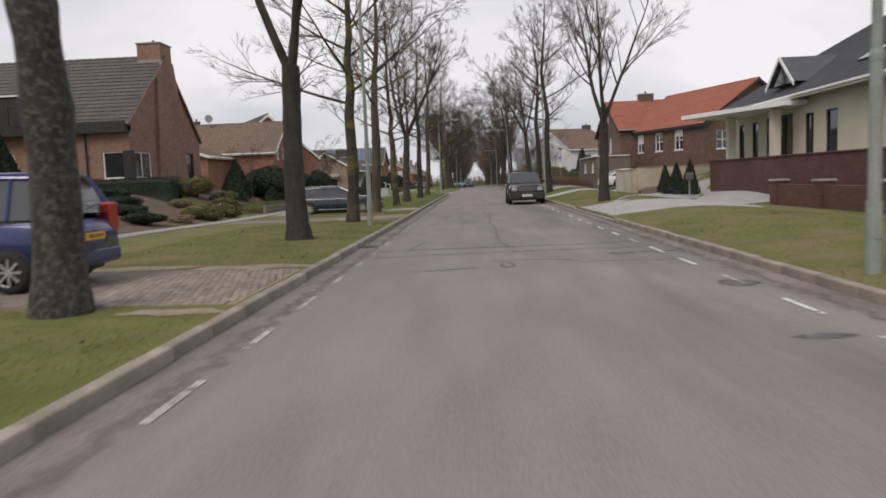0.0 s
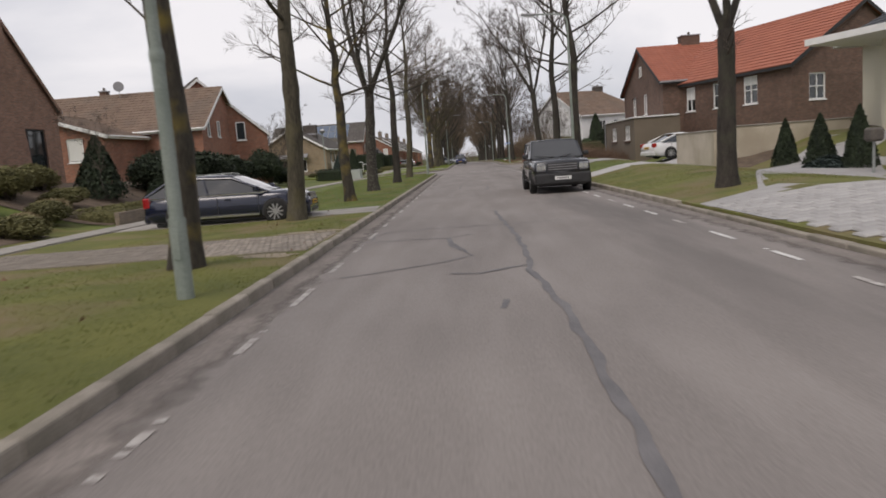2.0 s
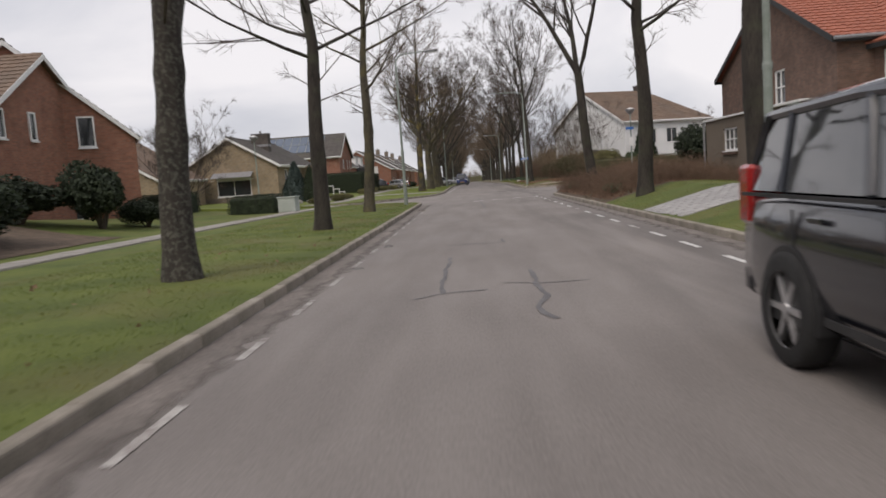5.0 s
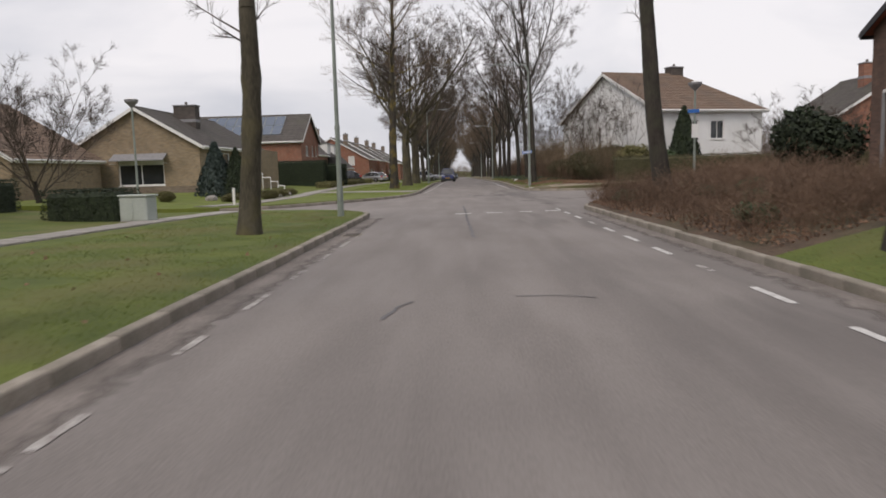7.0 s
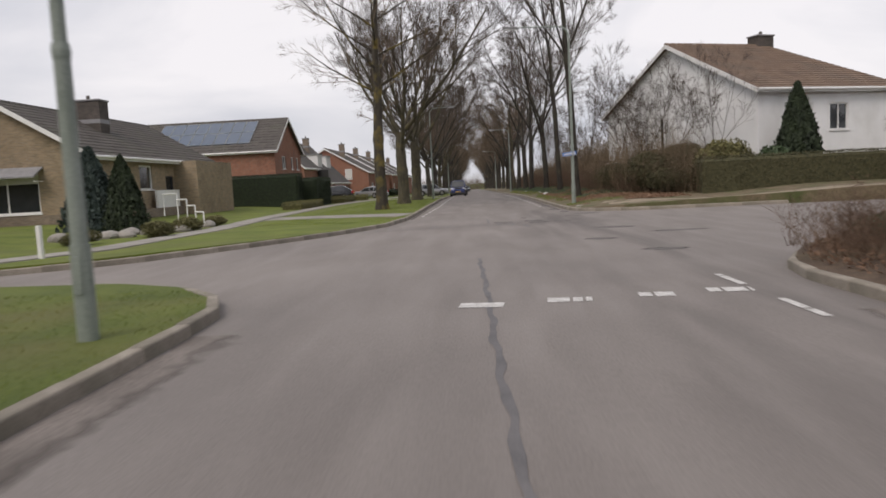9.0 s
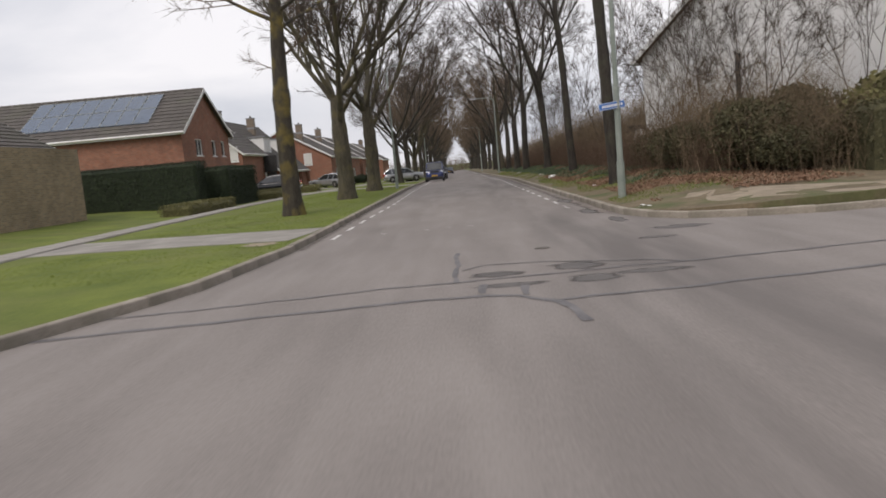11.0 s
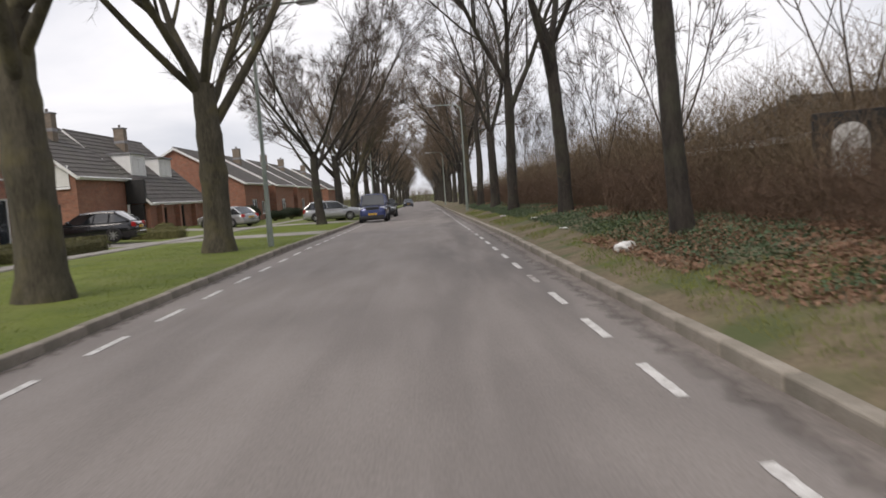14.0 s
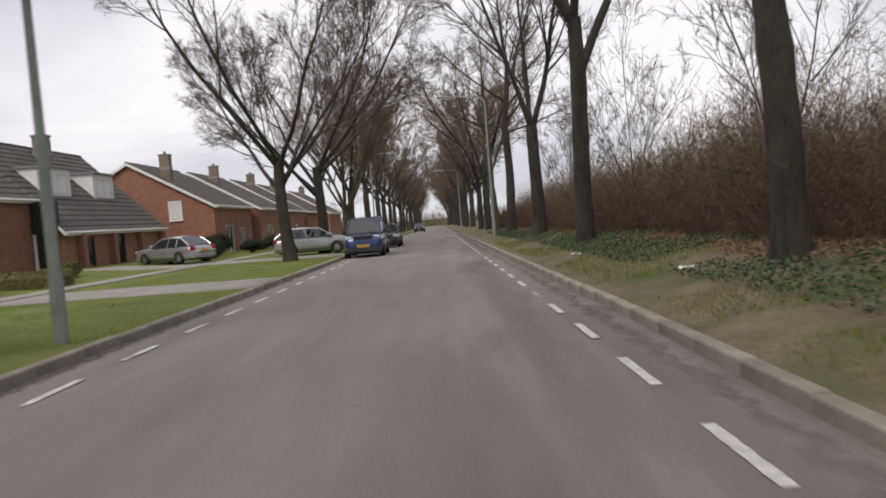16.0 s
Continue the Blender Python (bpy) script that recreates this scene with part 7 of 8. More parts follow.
        for sx in (0.2, -0.045, -0.27):
            part("door_seam", bx(sx * L - 0.005, sx * L + 0.005, min(y * 0.99, y * 1.003), max(y * 0.99, y * 1.003), clear + 0.16, belt - 0.1), PLASTIC, body)
        mx = ws[0] * L - 0.28
        mb = bx(mx - 0.07, mx + 0.08, min(s * (h - 0.02), s * (h + 0.18)), max(s * (h - 0.02), s * (h + 0.18)), belt + 0.02, belt + 0.17, bevel=0.035)
        part("wing_mirror", mb, PLASTIC if front != "sedan" else paint_mat, c)
        # lamps
        hx, hz = (0.5055, hood - 0.36) if front == "suv" else (0.484, hood - 0.25 + nose)
        lamp = part("headlight", bx(0.455 * L, hx * L, min(s * h * 0.56, s * h * 0.87), max(s * h * 0.56, s * h * 0.87), hz, hz + (0.24 if front == "suv" else 0.16), bevel=0.03), LAMP_SMOKED if front == "suv" else LAMP_CLEAR, c)
        if front == "suv":
            for yy in (0.62, 0.78):
                part("lamp_reflector", tube(bmesh.new(), [(hx * L - 0.01, s * h * yy, hz + 0.12), (hx * L + 0.006, s * h * yy, hz + 0.12)], [0.06, 0.068], 14), CHROME, lamp)
            part("side_vent", bx(0.215 * L, 0.232 * L, min(y * 0.98, y * 1.006), max(y * 0.98, y * 1.006), belt - 0.34, belt - 0.14), PLASTIC, body)
        part("tail_lamp", bx(-0.5 * L - 0.004, -0.455 * L, min(s * h * 0.62, s * h * 0.93), max(s * h * 0.62, s * h * 0.93), belt - 0.26, belt - 0.02 + 0.35 * boxy, bevel=0.03), LAMP_RED, c)
    gz = hood - (0.34 if front == "suv" else 0.24) + nose
    gr = part("grille", bx(0.472 * L, (0.5065 if front == "suv" else 0.497) * L, -h * 0.5, h * 0.5, gz - 0.02, gz + (0.24 if front == "suv" else 0.17), bevel=0.012), PLASTIC, c)
    for i in range(3):
        step = 0.075 if front == "suv" else 0.05
        part("grille_bar", bx(0.4965 * L, (0.509 if front == "suv" else 0.5) * L, -h * 0.48, h * 0.48, gz + 0.02 + i * step, gz + 0.045 + i * step), LEAD if front == "suv" else CHROME if rails else PLASTIC, gr)
    part("front_bumper", bx(0.465 * L, (0.512 if front == "suv" else 0.503) * L, -h * (0.94 if front == "suv" else 0.84), h * (0.94 if front == "suv" else 0.84), clear + 0.02, clear + (0.38 if front == "suv" else 0.27), bevel=0.05), PLASTIC if front in ("suv", "van") else paint_mat, c)
    part("air_intake", bx(0.48 * L, (0.5135 if front == "suv" else 0.5045) * L, -h * 0.5, h * 0.5, clear + 0.08, clear + 0.19, bevel=0.015), PLASTIC, c)
    part("rear_bumper", bx(-0.506 * L, -0.47 * L, -h * 0.9, h * 0.9, clear + 0.05, clear + 0.3, bevel=0.05), paint_mat if front != "van" else PLASTIC, c)
    for sx, fz, col in ((1, clear + (0.17 if front == "suv" else 0.27), plate or PLATE_YELLOW), (-1, clear + 0.42, PLATE_YELLOW)):
        px = 0.513 if front == "suv" and sx > 0 else 0.506
        px += 0.003
        x0, x1 = sorted((sx * 0.502 * L, sx * px * L))
        pl = part("number_plate", bx(x0, x1, -0.26, 0.26, fz, fz + 0.11, bevel=0.003), col, c)
        xe0, xe1 = sorted((sx * px * L, sx * (px + 0.0006) * L))
        for i in range(6):
            part("plate_bar", bx(xe0, xe1, -0.2 + i * 0.068, -0.16 + i * 0.068, fz + 0.03, fz + 0.08), PLASTIC, pl)
    for s in (1, -1):
        bm = bmesh.new()
        tube(bm, [(xa + 0.05, s * 0.12, belt + 0.03), (xa - 0.05, s * 0.62 - 0.1, belt + 0.1)], [0.012, 0.008], 6)
        part("wiper", bm, PLASTIC, c)
    if rails:
        for s in (1, -1):
            bm = bmesh.new()
            tube(bm, [(xb - 0.1, s * (wt - 0.06), zr + 0.0), (xb - 0.3, s * (wt - 0.06), zr + 0.05), (xc + 0.2, s * (wt - 0.06), zr + 0.05), (xc + 0.02, s * (wt - 0.06), zr)], [0.011] * 4, 6)
            part("roof_rail", bm, STEEL, roof)
    part("underbody", bx(-0.44 * L, 0.44 * L, -h * 0.8, h * 0.8, clear - 0.04, clear + 0.05), PLASTIC, c)
    return c


NAVY, CHARCOAL = paint("dark_navy_metallic", (0.009, 0.013, 0.034), 0.15), paint("black_blue_metallic", (0.011, 0.012, 0.017), 0.0)
BLUE, SILVER, WHITE_CAR, BLACK_CAR = paint("deep_blue_paint", (0.014, 0.024, 0.12)), paint("silver_metallic", (0.42, 0.43, 0.44), 0.6), paint("white_car_paint", (0.7, 0.7, 0.7), 0.0), paint("black_paint", (0.012, 0.012, 0.014))
suv = car("dark grey four-wheel-drive parked at the kerb facing us", (2.02, 41.0, 0), -90, CHARCOAL, 4.7, 1.9, 1.74, 0.0, 1.08, 1.13, 0.27, (0.2, 0.09), (-0.42, -0.485), 0.38, (0.31, -0.285), WHITE, 0.6, front="suv", spokes=6)
estate = car("dark navy estate car with chrome trim parked across the verge", (-7.52, 35.2, height(-7.4, 35.2) - 0.07), 2, NAVY, 4.42, 1.74, 1.36, -0.07, 0.88, 0.87, 0.16, (0.262, 0.04), (-0.34, -0.485), 0.325, (0.3, -0.285), None, 0.15, rails=True, spokes=10)
mpv = car("deep blue compact car parked on the clinker driveway", (-8.25, 10.1, height(-8.2, 10) + 0.02), 180, BLUE, 3.9, 1.69, 1.62, 0.05, 1.0, 0.98, 0.22, (0.3, 0.14), (-0.4, -0.485), 0.29, (0.31, -0.31), None, 0.6, spokes=8)
white_car = car("white saloon car parked behind the garden wall", (11.2, 56.6, height(11.2, 56.5) - 0.2), 12, WHITE_CAR, 4.5, 1.78, 1.38, 0, 0.9, 0.92, 0.18, (0.2, 0.03), (-0.2, -0.4), spokes=8)
van = car("blue box-shaped leisure van parked on the road facing us", (-2.2, 151.0, 0), -90, paint("steel_blue_metallic", (0.04, 0.055, 0.16)), 4.1, 1.72, 1.8, 0.05, 1.02, 1.08, 0.22, (0.3, 0.16), (-0.45, -0.495), 0.3, (0.31, -0.33), None, 0.9, front="van", spokes=6)
dark_car = car("dark hatchback parked on the road behind the van", (-2.1, 163.0, 0), -90, BLACK_CAR, 4.2, 1.72, 1.45, 0, 0.88, 0.92, 0.18, spokes=8)
silver_a = car("silver hatchback parked across the verge beside the trees", (-5.6, 156.0, 0.14), 8, SILVER, 4.1, 1.7, 1.45, 0, 0.9, 0.93, 0.18, (0.27, 0.1), (-0.36, -0.48), spokes=8)
silver_b = car("silver saloon car parked on a row-house driveway", (-13.2, 156.2, height(-13.2, 156) + 0.03), 150, SILVER, 4.6, 1.75, 1.42, 0, 0.88, 0.9, 0.18, (0.2, 0.04), (-0.3, -0.44), spokes=8)
black_car = car("black saloon car parked on a row-house driveway", (-14.4, 137.4, height(-14.4, 137.4) + 0.03), 185, BLACK_CAR, 4.5, 1.76, 1.42, 0, 0.88, 0.9, 0.18, (0.2, 0.04), (-0.3, -0.44), spokes=8)
car("dark parked car far down the avenue", (-1.9, 238.0, 0), -90, NAVY, 4.2, 1.72, 1.45)
car("silver parked car far down the avenue", (-4.6, 196.0, 0.13), -90, SILVER, 4.2, 1.72, 1.45)

# ---- additions to the houses and their gardens ----
def add(parent, name, x0, x1, y0, y1, z0, z1, material, label="", bevel=0.0):
    return part(name, bx(x0, x1, y0, y1, z0, z1, bevel=bevel), material, parent, label)


def mesh_part(parent, name, verts, faces, material, label=""):
    o = new(name, raw(name, verts, faces, material))
    o.parent = parent
    return tagged(o, label) if label else o


# brick house with the tall chimney: black eaves, dormer, downpipe, sloping chimney breast
add(house_a, "eaves_box", -31, -18.62, 36.62, 36.98, 4.62, 5.2, BLACK_WOOD, "black timber eaves")
dm = add(house_a, "dormer", -27.6, -22.9, 36.4, 39.6, 4.6, 6.6, BLACK_WOOD, "black timber dormer")
window(dm, pose(-24.6, 36.36, 5.1), 1.5, 1.05, 1, 1, BLACK_WOOD, 0.55, name="dormer_window", deep=0.06, sill=False)
add(dm, "dormer_trim", -27.7, -22.8, 36.3, 39.7, 6.6, 6.68, WHITE)
bm = bmesh.new()
tube(bm, [(-20.9, 36.9, 1.2), (-20.9, 36.9, 4.7)], [0.05, 0.05], 8)
part("downpipe", bm, BLACK_WOOD, house_a)
mesh_part(house_a, "chimney_breast", [(-18.64, 40.0, 1), (-18.64, 44.2, 1), (-18.64, 43.4, 7.3), (-18.64, 42.9, 9.0), (-18.64, 41.5, 9.0), (-18.64, 40.6, 7.9), (-18.42, 40.0, 1), (-18.42, 44.2, 1), (-18.42, 43.4, 7.3), (-18.42, 42.9, 9.0), (-18.42, 41.5, 9.0), (-18.42, 40.6, 7.9)],
          [(0, 1, 2, 3, 4, 5), (11, 10, 9, 8, 7, 6), (0, 6, 7, 1), (1, 7, 8, 2), (2, 8, 9, 3), (3, 9, 10, 4), (4, 10, 11, 5), (5, 11, 6, 0)], BRICK_A)
add(house_a, "corner_post", -18.98, -18.54, 36.94, 37.36, 2.22, 3.68, BLACK_WOOD, "black corner window post")
wl = add(house_a, "wall_lamp", -22.6, -22.45, 36.86, 36.99, 3.5, 3.65, WHITE, "small white wall lamp", 0.02)
dish = part("satellite_dish", tube(bmesh.new(), [(-25.2, 66.6, 7.95), (-25.15, 66.5, 7.97), (-25.05, 66.3, 8.0)], [0.05, 0.28, 0.36], 14), LEAD, house_b, "grey satellite dish")
part("dish_mast", tube(bmesh.new(), [(-25.25, 66.75, 7.0), (-25.25, 66.75, 8.1)], [0.025, 0.025], 6), LEAD, dish)
# neighbour beside the first tree
house_e = house("house", "orange brick house end with white bargeboard and porch", -33, -21.3, 18, 29.2, 1.2, 4.6, 8.6, "y", BRICK_A, TILE_DARK, [("N", 1.5, 2.0, 1.2, 1.4, 1, 1, 0, B), ("E", 7.2, 1.3, 1.0, 2.1, 1, 1, 0, B), ("E", 9.0, 2.0, 1.0, 1.4, 1, 1, 0, B)], over=0.3)
add(house_e, "porch_roof", -21.4, -20.2, 24.8, 28.6, 3.7, 3.85, WHITE, "white flat porch roof")
add(house_e, "porch_post", -20.4, -20.28, 28.3, 28.42, 1.0, 3.7, WHITE)

# bungalow: awning, side veranda, balustrade, white rail
aw = mesh_part(bungalow, "awning", [(-22.35, 97.5, 2.95), (-18.95, 97.5, 2.95), (-18.95, 96.75, 2.55), (-22.35, 96.75, 2.55), (-22.35, 97.5, 2.88), (-18.95, 97.5, 2.88), (-18.95, 96.75, 2.48), (-22.35, 96.75, 2.48)],
               [(0, 1, 2, 3), (7, 6, 5, 4), (3, 2, 6, 7), (0, 3, 7, 4), (1, 5, 6, 2)], LEAD, "grey sun awning")
for x in (-22.3, -19.0):
    add(aw, "awning_arm", x - 0.02, x + 0.02, 96.8, 97.48, 2.3, 2.34, WHITE)
add(bungalow, "plinth", -24.72, -16.88, 97.44, 97.49, -0.4, 0.85, BRICK_G, "grey stone plinth")
add(bungalow, "side_wing", -16.88, -15.6, 106.2, 111.9, -0.5, 3.3, BRICK_Y)
add(bungalow, "balcony_panel", -16.6, -16.5, 103.0, 105.8, 0.85, 1.75, WHITE, "white balcony panel")
bal = add(bungalow, "terrace", -16.88, -16.45, 98.3, 106.1, -0.5, 0.85, BRICK_G)
for i in range(9):
    add(bal, "baluster", -16.55, -16.5, 98.35 + i * 0.17, 98.42 + i * 0.17, 0.85, 1.75, WHITE)
add(bungalow, "carport_beam", -26.6, -24.6, 97.3, 97.5, 2.45, 2.65, WHITE)
add(bungalow, "carport_post", -25.9, -25.78, 97.3, 97.42, -0.3, 2.5, WHITE)
rail = thing("stair_rail", "white painted steel handrail stepping down the garden", "railing", 0, 0, 0)
bm = bmesh.new()
tube(bm, [(-13.6, 97.0, 0.6), (-13.6, 97.0, 1.5), (-12.6, 96.0, 1.5), (-12.6, 96.0, 1.25), (-11.9, 95.2, 1.25), (-11.9, 95.2, 1.0), (-11.3, 94.5, 1.0), (-11.3, 94.5, 0.75), (-10.8, 94.0, 0.75)], [0.03] * 9, 8)
part("handrail", bm, WHITE, rail)
for x, y, z in ((-12.6, 96.0, 1.25), (-11.9, 95.2, 1.0), (-11.3, 94.5, 0.75), (-10.8, 94.0, 0.75)):
    bm = bmesh.new()
    tube(bm, [(x, y, 0.0), (x, y, z)], [0.028, 0.028], 8)
    part("rail_post", bm, WHITE, rail)
for i in range(16):
    x, y = r.uniform(-13.5, -10.4), r.uniform(87.5, 95.5)
    st = new("garden_stone", finish("garden_stone", bmesh.new(), CONCRETE))
    bm = bmesh.new()
    bmesh.ops.create_icosphere(bm, subdivisions=2, radius=0.3)
    for v in bm.verts:
        v.co *= 1 + 0.3 * noise.noise(v.co * 3 + Vector((i, 0, 0)))
        v.co.z *= 0.6
    bm.to_mesh(st.data)
    bm.free()
    st.location = (x, y, height(x, y) + 0.08)
    tagged(st, "rounded grey stone in the rock garden", "stone", "rock-garden stones")
mk = thing("marker_post", "short white marker post beside the footpath", "post", -10.2, 82.6, 0.2, 0)
part("post", bx(-0.05, 0.05, -0.05, 0.05, -0.1, 0.7, bevel=0.01), WHITE, mk)

# solar panels on the south slope
sl = (7.75 - 4.95) / (131.3 - 127.0)
for i in range(8):
    for j in range(2):
        x0, x1 = -27.6 + i * 1.06, -26.58 + i * 1.06
        ya, yb = 127.75 + j * 1.6, 129.3 + j * 1.6
        z = lambda y: 4.95 + (y - 127.0) * sl + 0.2
        pn = mesh_part(solar_house, "solar_panel", [(x0, ya, z(ya)), (x1, ya, z(ya)), (x1, yb, z(yb)), (x0, yb, z(yb)), (x0, ya, z(ya) - 0.05), (x1, ya, z(ya) - 0.05), (x1, yb, z(yb) - 0.05), (x0, yb, z(yb) - 0.05)],
                       [(0, 1, 2, 3), (7, 6, 5, 4), (0, 4, 5, 1), (1, 5, 6, 2), (2, 6, 7, 3), (3, 7, 4, 0)], SOLAR, "blue-grey solar panel")
        e = 0.03
        mesh_part(pn, "panel_frame", [(x0, ya, z(ya) + 0.008), (x1, ya, z(ya) + 0.008), (x1, yb, z(yb) + 0.008), (x0, yb, z(yb) + 0.008), (x0 + e, ya + e, z(ya + e) + 0.008), (x1 - e, ya + e, z(ya + e) + 0.008), (x1 - e, yb - e, z(yb - e) + 0.008), (x0 + e, yb - e, z(yb - e) + 0.008)],
                  [(0, 1, 5, 4), (1, 2, 6, 5), (2, 3, 7, 6), (3, 0, 4, 7)], STEEL)

# white dormers and carports of the row houses
for y in (155.2, 160.6):
    d = thing("dormer", "white flat-topped dormer on a dark tiled roof", "dormer", 0, 0, 0, 0, "row-house dormers")
    add(d, "dormer_cheek", -23.2, -19.3, y, y + 2.7, 4.1, 5.9, WHITE)
    add(d, "dormer_roof", -23.4, -19.15, y - 0.12, y + 2.82, 5.9, 6.0, LEAD)
    window(d, pose(-19.29, y + 0.3, 4.55, 0, 0, 90), 2.1, 1.1, 2, 1, WHITE, 0, sill=False, deep=0.02)
gd = thing("garage_front", "black timber porch front with glazed door", "porch", 0, 0, 0)
add(gd, "boarding", -18.85, -17.6, 152.75, 153.05, 2.3, 3.9, BLACK_WOOD)
add(gd, "porch_door", -18.7, -17.8, 152.8, 153.05, 0.1, 2.25, BLACK_WOOD)
add(gd, "door_frame", -18.86, -18.7, 152.78, 153.05, 0.1, 2.3, WHITE)
for y in (154.6, 158.2, 162.0, 165.6):
    cp = thing("porch_post", "brick porch pillar under the low eave", "pillar", -17.35, y, 0.1, 0, "porch pillars")
    part("pillar", bx(-0.2, 0.2, -0.2, 0.2, -0.3, 2.1), BRICK_B, cp)

# villa: canopy over the entrance, dormer, roof light, front walls
can = thing("entrance_canopy", "white flat canopy over the villa entrance", "canopy", 0, 0, 0)
bm = prism(bmesh.new(), [(11.0, 41.6), (14.7, 43.5), (14.7, 34.4), (13.7, 34.4)], 4.3, 4.52)
part("canopy_slab", bm, WHITE, can)
for x, y in ((13.4, 40.6), (13.9, 36.0)):
    add(can, "canopy_pillar", x - 0.2, x + 0.2, y - 0.2, y + 0.2, 0.8, 4.26, RENDER_CREAM)
vd = thing("roof_dormer", "triangular glazed dormer with white trim on slate roof", "dormer", 0, 0, 0)
mesh_part(vd, "dormer_roof", [(14.5, 38.5, 5.5), (14.5, 35.4, 5.5), (14.5, 36.95, 6.85), (17.6, 36.95, 6.85), (15.6, 38.5, 5.5), (15.6, 35.4, 5.5)], [(0, 4, 3, 2), (1, 2, 3, 5)], TILE_SLATE)
mesh_part(vd, "dormer_glass", [(14.62, 38.2, 5.5), (14.62, 35.7, 5.5), (14.62, 36.95, 6.65)], [(0, 2, 1)], GLASS)
bm = bmesh.new()
for p, q in (((14.5, 38.6, 5.48), (14.5, 36.95, 6.9)), ((14.5, 35.3, 5.48), (14.5, 36.95, 6.9))):
    board(bm, p, q, 0.2, (-1, 0, 0), 0.05)
part("dormer_trim", bm, WHITE, vd)
wv = thing("garden_wall", "maroon brick wall before the villa", "wall", 0, 0, 0)
part("wall", bx(10.5, 10.8, 12.0, 35.1, -0.2, 1.85), BRICK_M, wv)
part("coping", bx(10.45, 10.85, 11.95, 35.15, 1.85, 1.9, bevel=0.01), BRICK_M, wv)
part("return_wall", bx(10.802, 14.6, 34.8, 35.1, 0.1, 1.85), BRICK_M, wv)
wv2 = thing("garden_wall", "low maroon brick wall with concrete pier caps", "wall", 0, 0, 0)
part("wall", bx(9.5, 9.8, 14.0, 25.4, -0.2, 0.88), BRICK_M, wv2)
for y in (25.2, 22.0, 18.6, 15.0):
    pr = part("pier", bx(9.42, 9.88, y - 0.22, y + 0.22, -0.2, 0.98), BRICK_M, wv2)
    part("pier_cap", bx(9.38, 9.92, y - 0.27, y + 0.27, 0.98, 1.06, bevel=0.02), CONCRETE, pr)
roof_light = part("roof_light", bx(-0.45, 0.45, -0.6, 0.6, 0, 0.08, m=pose(15.9, 31.0, 5.98, 0, -32, 0)), GLASS, villa, "pale roof light")
mb = thing("mailbox", "dark arched mailbox on a post beside the villa steps", "mailbox", 9.2, 34.0, height(9.2, 34), 0)
bm = bmesh.new()
tube(bm, [(0, 0, -0.1), (0, 0, 0.85)], [0.035, 0.035], 8)
part("post", bm, STEEL, mb)
part("box", bx(-0.16, 0.16, -0.22, 0.22, 0.85, 1.2, bevel=0.06), CAST, mb)
# garden wall and bank before the red-roofed house, steps
gw = thing("retaining_wall", "beige rendered retaining wall beside the garage drive", "wall", 0, 0, 0)
part("wall_front", bx(8.95, 9.25, 45.0, 50.2, -0.2, 1.65), BEIGE, gw)
part("wall_coping", bx(8.91, 9.29, 44.95, 50.25, 1.65, 1.7, bevel=0.01), CONCRETE, gw)
part("wall_side", bx(9.252, 16.2, 44.9, 45.2, -0.2, 1.75), BEIGE, gw)
part("side_coping", bx(9.3, 16.2, 44.86, 45.24, 1.752, 1.8, bevel=0.01), CONCRETE, gw)
bk = thing("soil_bank", "sloping brown soil bank below the retaining wall", "bank", 0, 0, 0)
vs, fs = [], []
for j in range(9):
    for i in range(13):
        u, v = i / 12, j / 8
        x, y = 9.2 + 6.8 * u, 40.8 + 1.6 * (1 - u) + (4.05 - 1.6 * (1 - u)) * v
        vs.append((x, y, 0.12 + (0.25 + 1.25 * u) * float(smooth01(v)) + 0.75 * u * (1 - v) + 0.06 * noise.noise((x * 1.3, y * 1.3, 4))))
for j in range(8):
    for i in range(12):
        q = j * 13 + i
        fs.append((q, q + 1, q + 14, q + 13))
mesh_part(bk, "bank_soil", vs, fs, SOIL)
for i in range(6):
    s = thing("stone_step", "pale stone step up to the villa garden", "step", 11.0 + i * 0.36, 41.0 - i * 0.2, 0, 22, "garden steps")
    part("tread", bx(-0.2, 0.2, -0.75, 0.75, 0.0, 0.36 + i * 0.16, bevel=0.015), CONCRETE, s)
# flat-roofed annex of the brown house
ax = thing("annex", "flat-roofed grey-brown rendered annex with white windows", "annex", 0, 0, 0)
bm = bmesh.new()
wall_panel(bm, pose(9.4, 69.6, -0.3, 0, 0, -90), 9.0, 3.2, [(2.1, 1.9, 1.5, 0.9), (6.25, 1.9, 1.45, 0.9)])
wall_panel(bm, pose(9.4, 60.6, -0.3, 0, 0, 0) @ pose(0.28, 0, 0), 2.5, 3.2, [])
wall_panel(bm, pose(12.0, 69.6, -0.3, 0, 0, 180), 2.32, 3.2, [])
part("wall", bm, RENDER_BROWN, ax)
part("flat_roof", bx(9.3, 12.1, 60.5, 69.7, 2.9, 2.98, bevel=0.01), WHITE, ax, "white roof edge")
for u, w in ((2.1, 1.5), (6.25, 1.45)):
    window(ax, pose(9.4, 69.6, 0, 0, 0, -90) @ pose(u, 0, 1.6), w, 0.9, 3, 2)
    part("brick_sill", bx(9.3, 9.42, 69.55 - u - w, 69.65 - u, 1.46, 1.56), BRICK_C, ax)
bm = bmesh.new()
tube(bm, [(9.34, 69.7, 0.1), (9.34, 69.7, 2.9)], [0.045, 0.045], 8)
part("downpipe", bm, LEAD, ax)
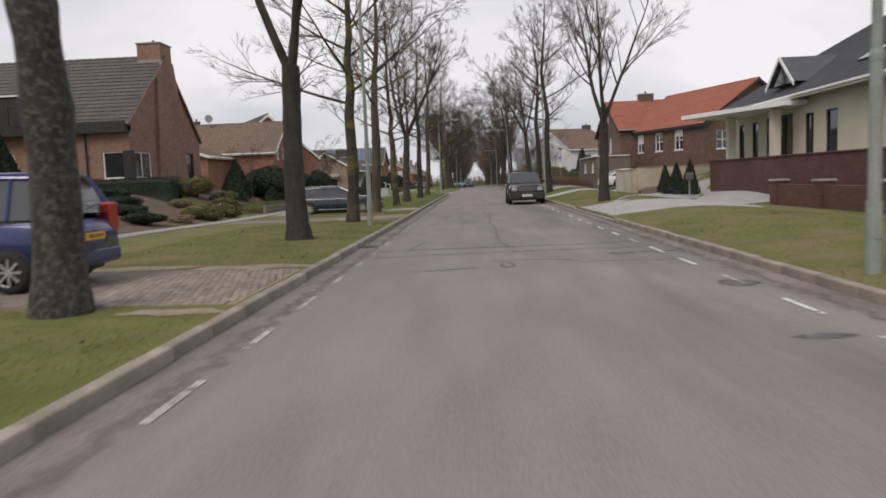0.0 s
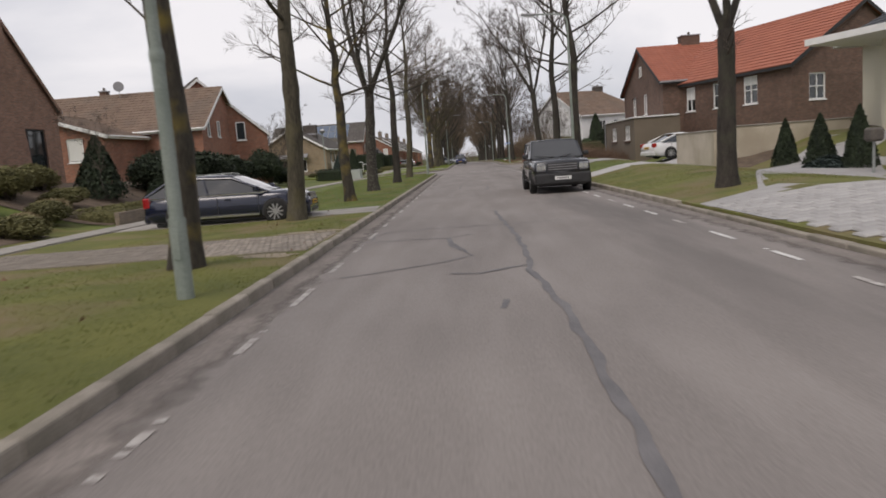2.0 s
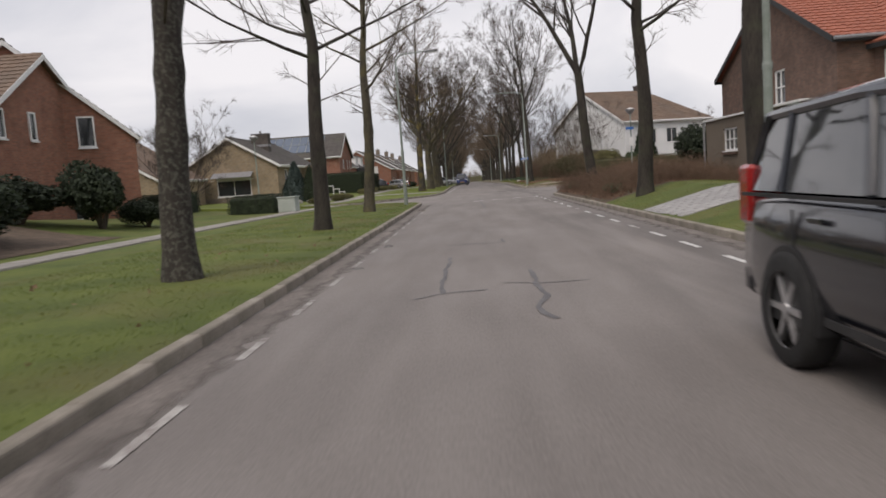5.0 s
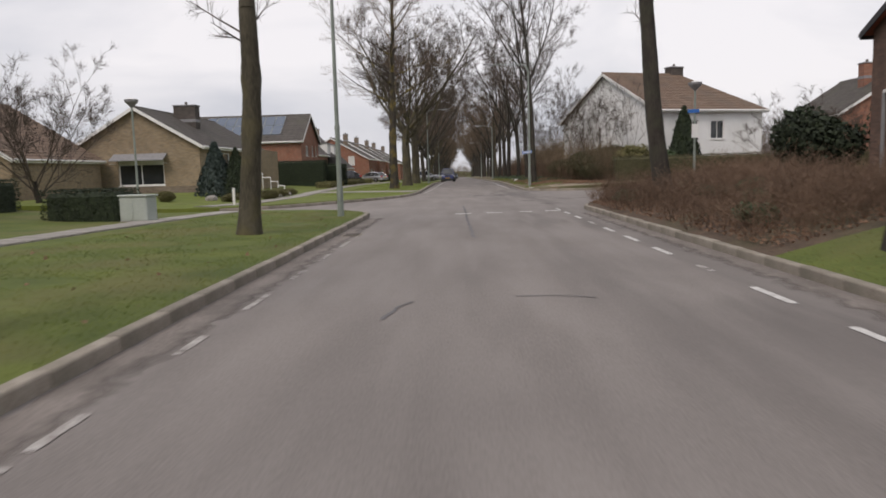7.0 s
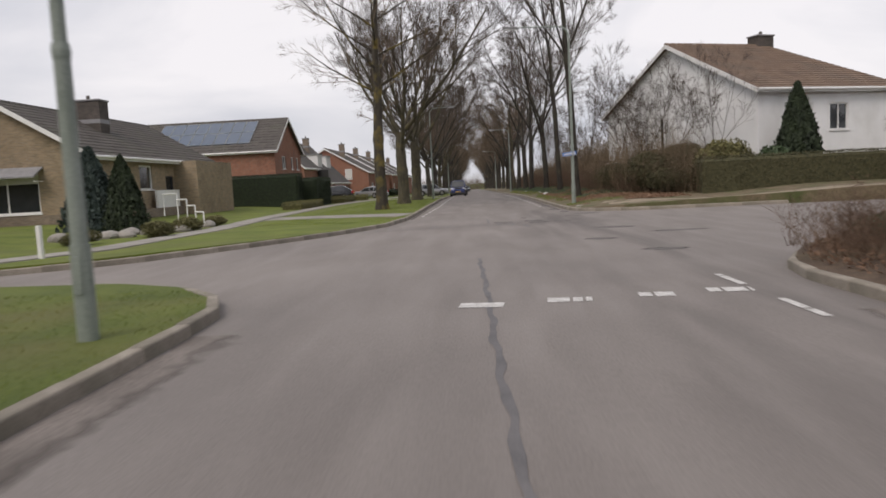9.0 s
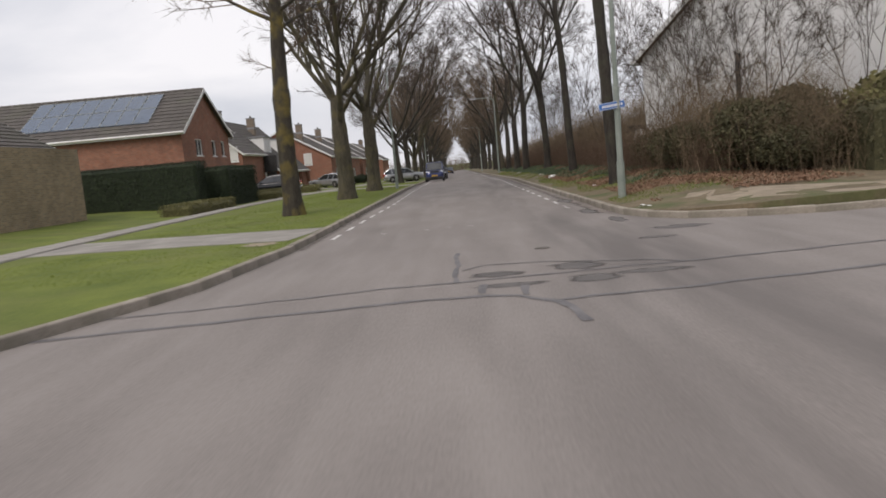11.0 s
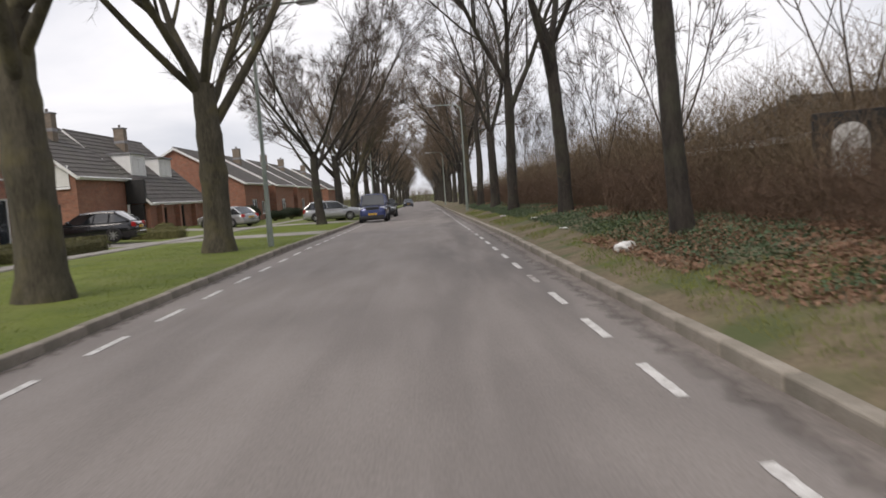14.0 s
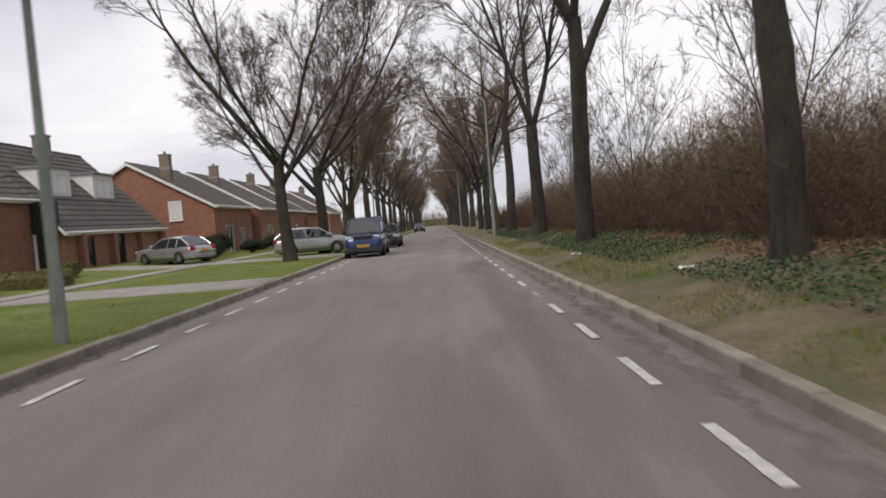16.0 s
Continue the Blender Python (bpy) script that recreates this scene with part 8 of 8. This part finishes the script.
# things in the front gardens
for i in range(5):
    stp = thing("stone_step", "pale concrete step edge in the front garden", "step", -13.4 - i * 0.75, 21.0 + i * 1.6, height(-13.4 - i * 0.75, 21.0 + i * 1.6), -20, "front garden steps")
    part("tread", bx(-1.5, 1.5, -0.2, 0.2, -0.15, 0.07, bevel=0.012), CONCRETE, stp)
low = thing("garden_wall", "low brown timber edging before the evergreen garden", "wall", 0, 0, 0)
part("edging", bx(-11.75, -11.6, 36.8, 47.5, -0.1, 0.5, bevel=0.01), BRICK_G, low)
hp = thing("house_shed", "small white flat-roofed outbuilding behind the lawn", "shed", 0, 0, 0)
part("wall", bx(-27.5, -25.2, 96.2, 96.6, 0.0, 2.2), RENDER_WHITE, hp)
# building glimpsed through the wood
bh = house("house", "low outbuilding with dark hipped roof half hidden behind the wood", 9.8, 18.0, 120.0, 126.0, 0.8, 2.2, 3.15, "x", BRICK_C, TILE_DARK, [("S", 3.0, 1.1, 1.0, 0.8, 2, 1, 0, B)], over=0.3, hip0=1.6)
# Upright dark board with a white arched panel on its near face.
gt = thing("garden_gate", "dark timber board with a white arched panel", "gate", 8.6, 116.2, height(8.6, 116.2), -25)
part("gate_board", bx(-0.6, 0.6, 0.0, 0.08, -0.2, 1.75, bevel=0.01), BLACK_WOOD, gt)
bm = bmesh.new()
tube(bm, [(0, -0.03, 1.25), (0, 0.0, 1.25)], [0.3, 0.3], 24)
box(bm, -0.3, 0.3, -0.03, 0.0, 0.6, 1.25)
part("arched_panel", bm, WHITE, gt, "white arched panel")

# ---- past the junction the whole street falls away gently to the north ----
def fall(y):
    return -0.009 * max(0.0, min(y, 700.0) - 125.0)


def lower(ob):
    """Bend long pieces with the fall of the street; shift repeated ones."""
    for c in ob.children:
        lower(c)
    if ob.type == "MESH":
        if ob.data.users == 1 and not ob.matrix_basis.to_euler().z:
            for v in ob.data.vertices:
                v.co.z += fall(v.co.y + ob.location.y)
        else:
            ob.location.z += fall(ob.location.y)


LONG = ("ground", "road", "verge", "kerb", "footpath", "driveway", "grass", "leaf", "thicket_depth", "thicket_skirt", "far_wood")
for ob in [o for o in bpy.data.objects if not o.parent and o.type in ("MESH", "EMPTY")]:
    if ob.name.startswith(LONG):
        lower(ob)
        continue
    y = ob.location.y
    if abs(y) < 1e-6:
        group = [ob] + [c for c in ob.children_recursive]
        ys = [v.co.y for c in group if c.type == "MESH" for v in c.data.vertices[:8]]
        y = sum(ys) / len(ys) if ys else 0.0
    if y > 125:
        ob.location.z += fall(y)
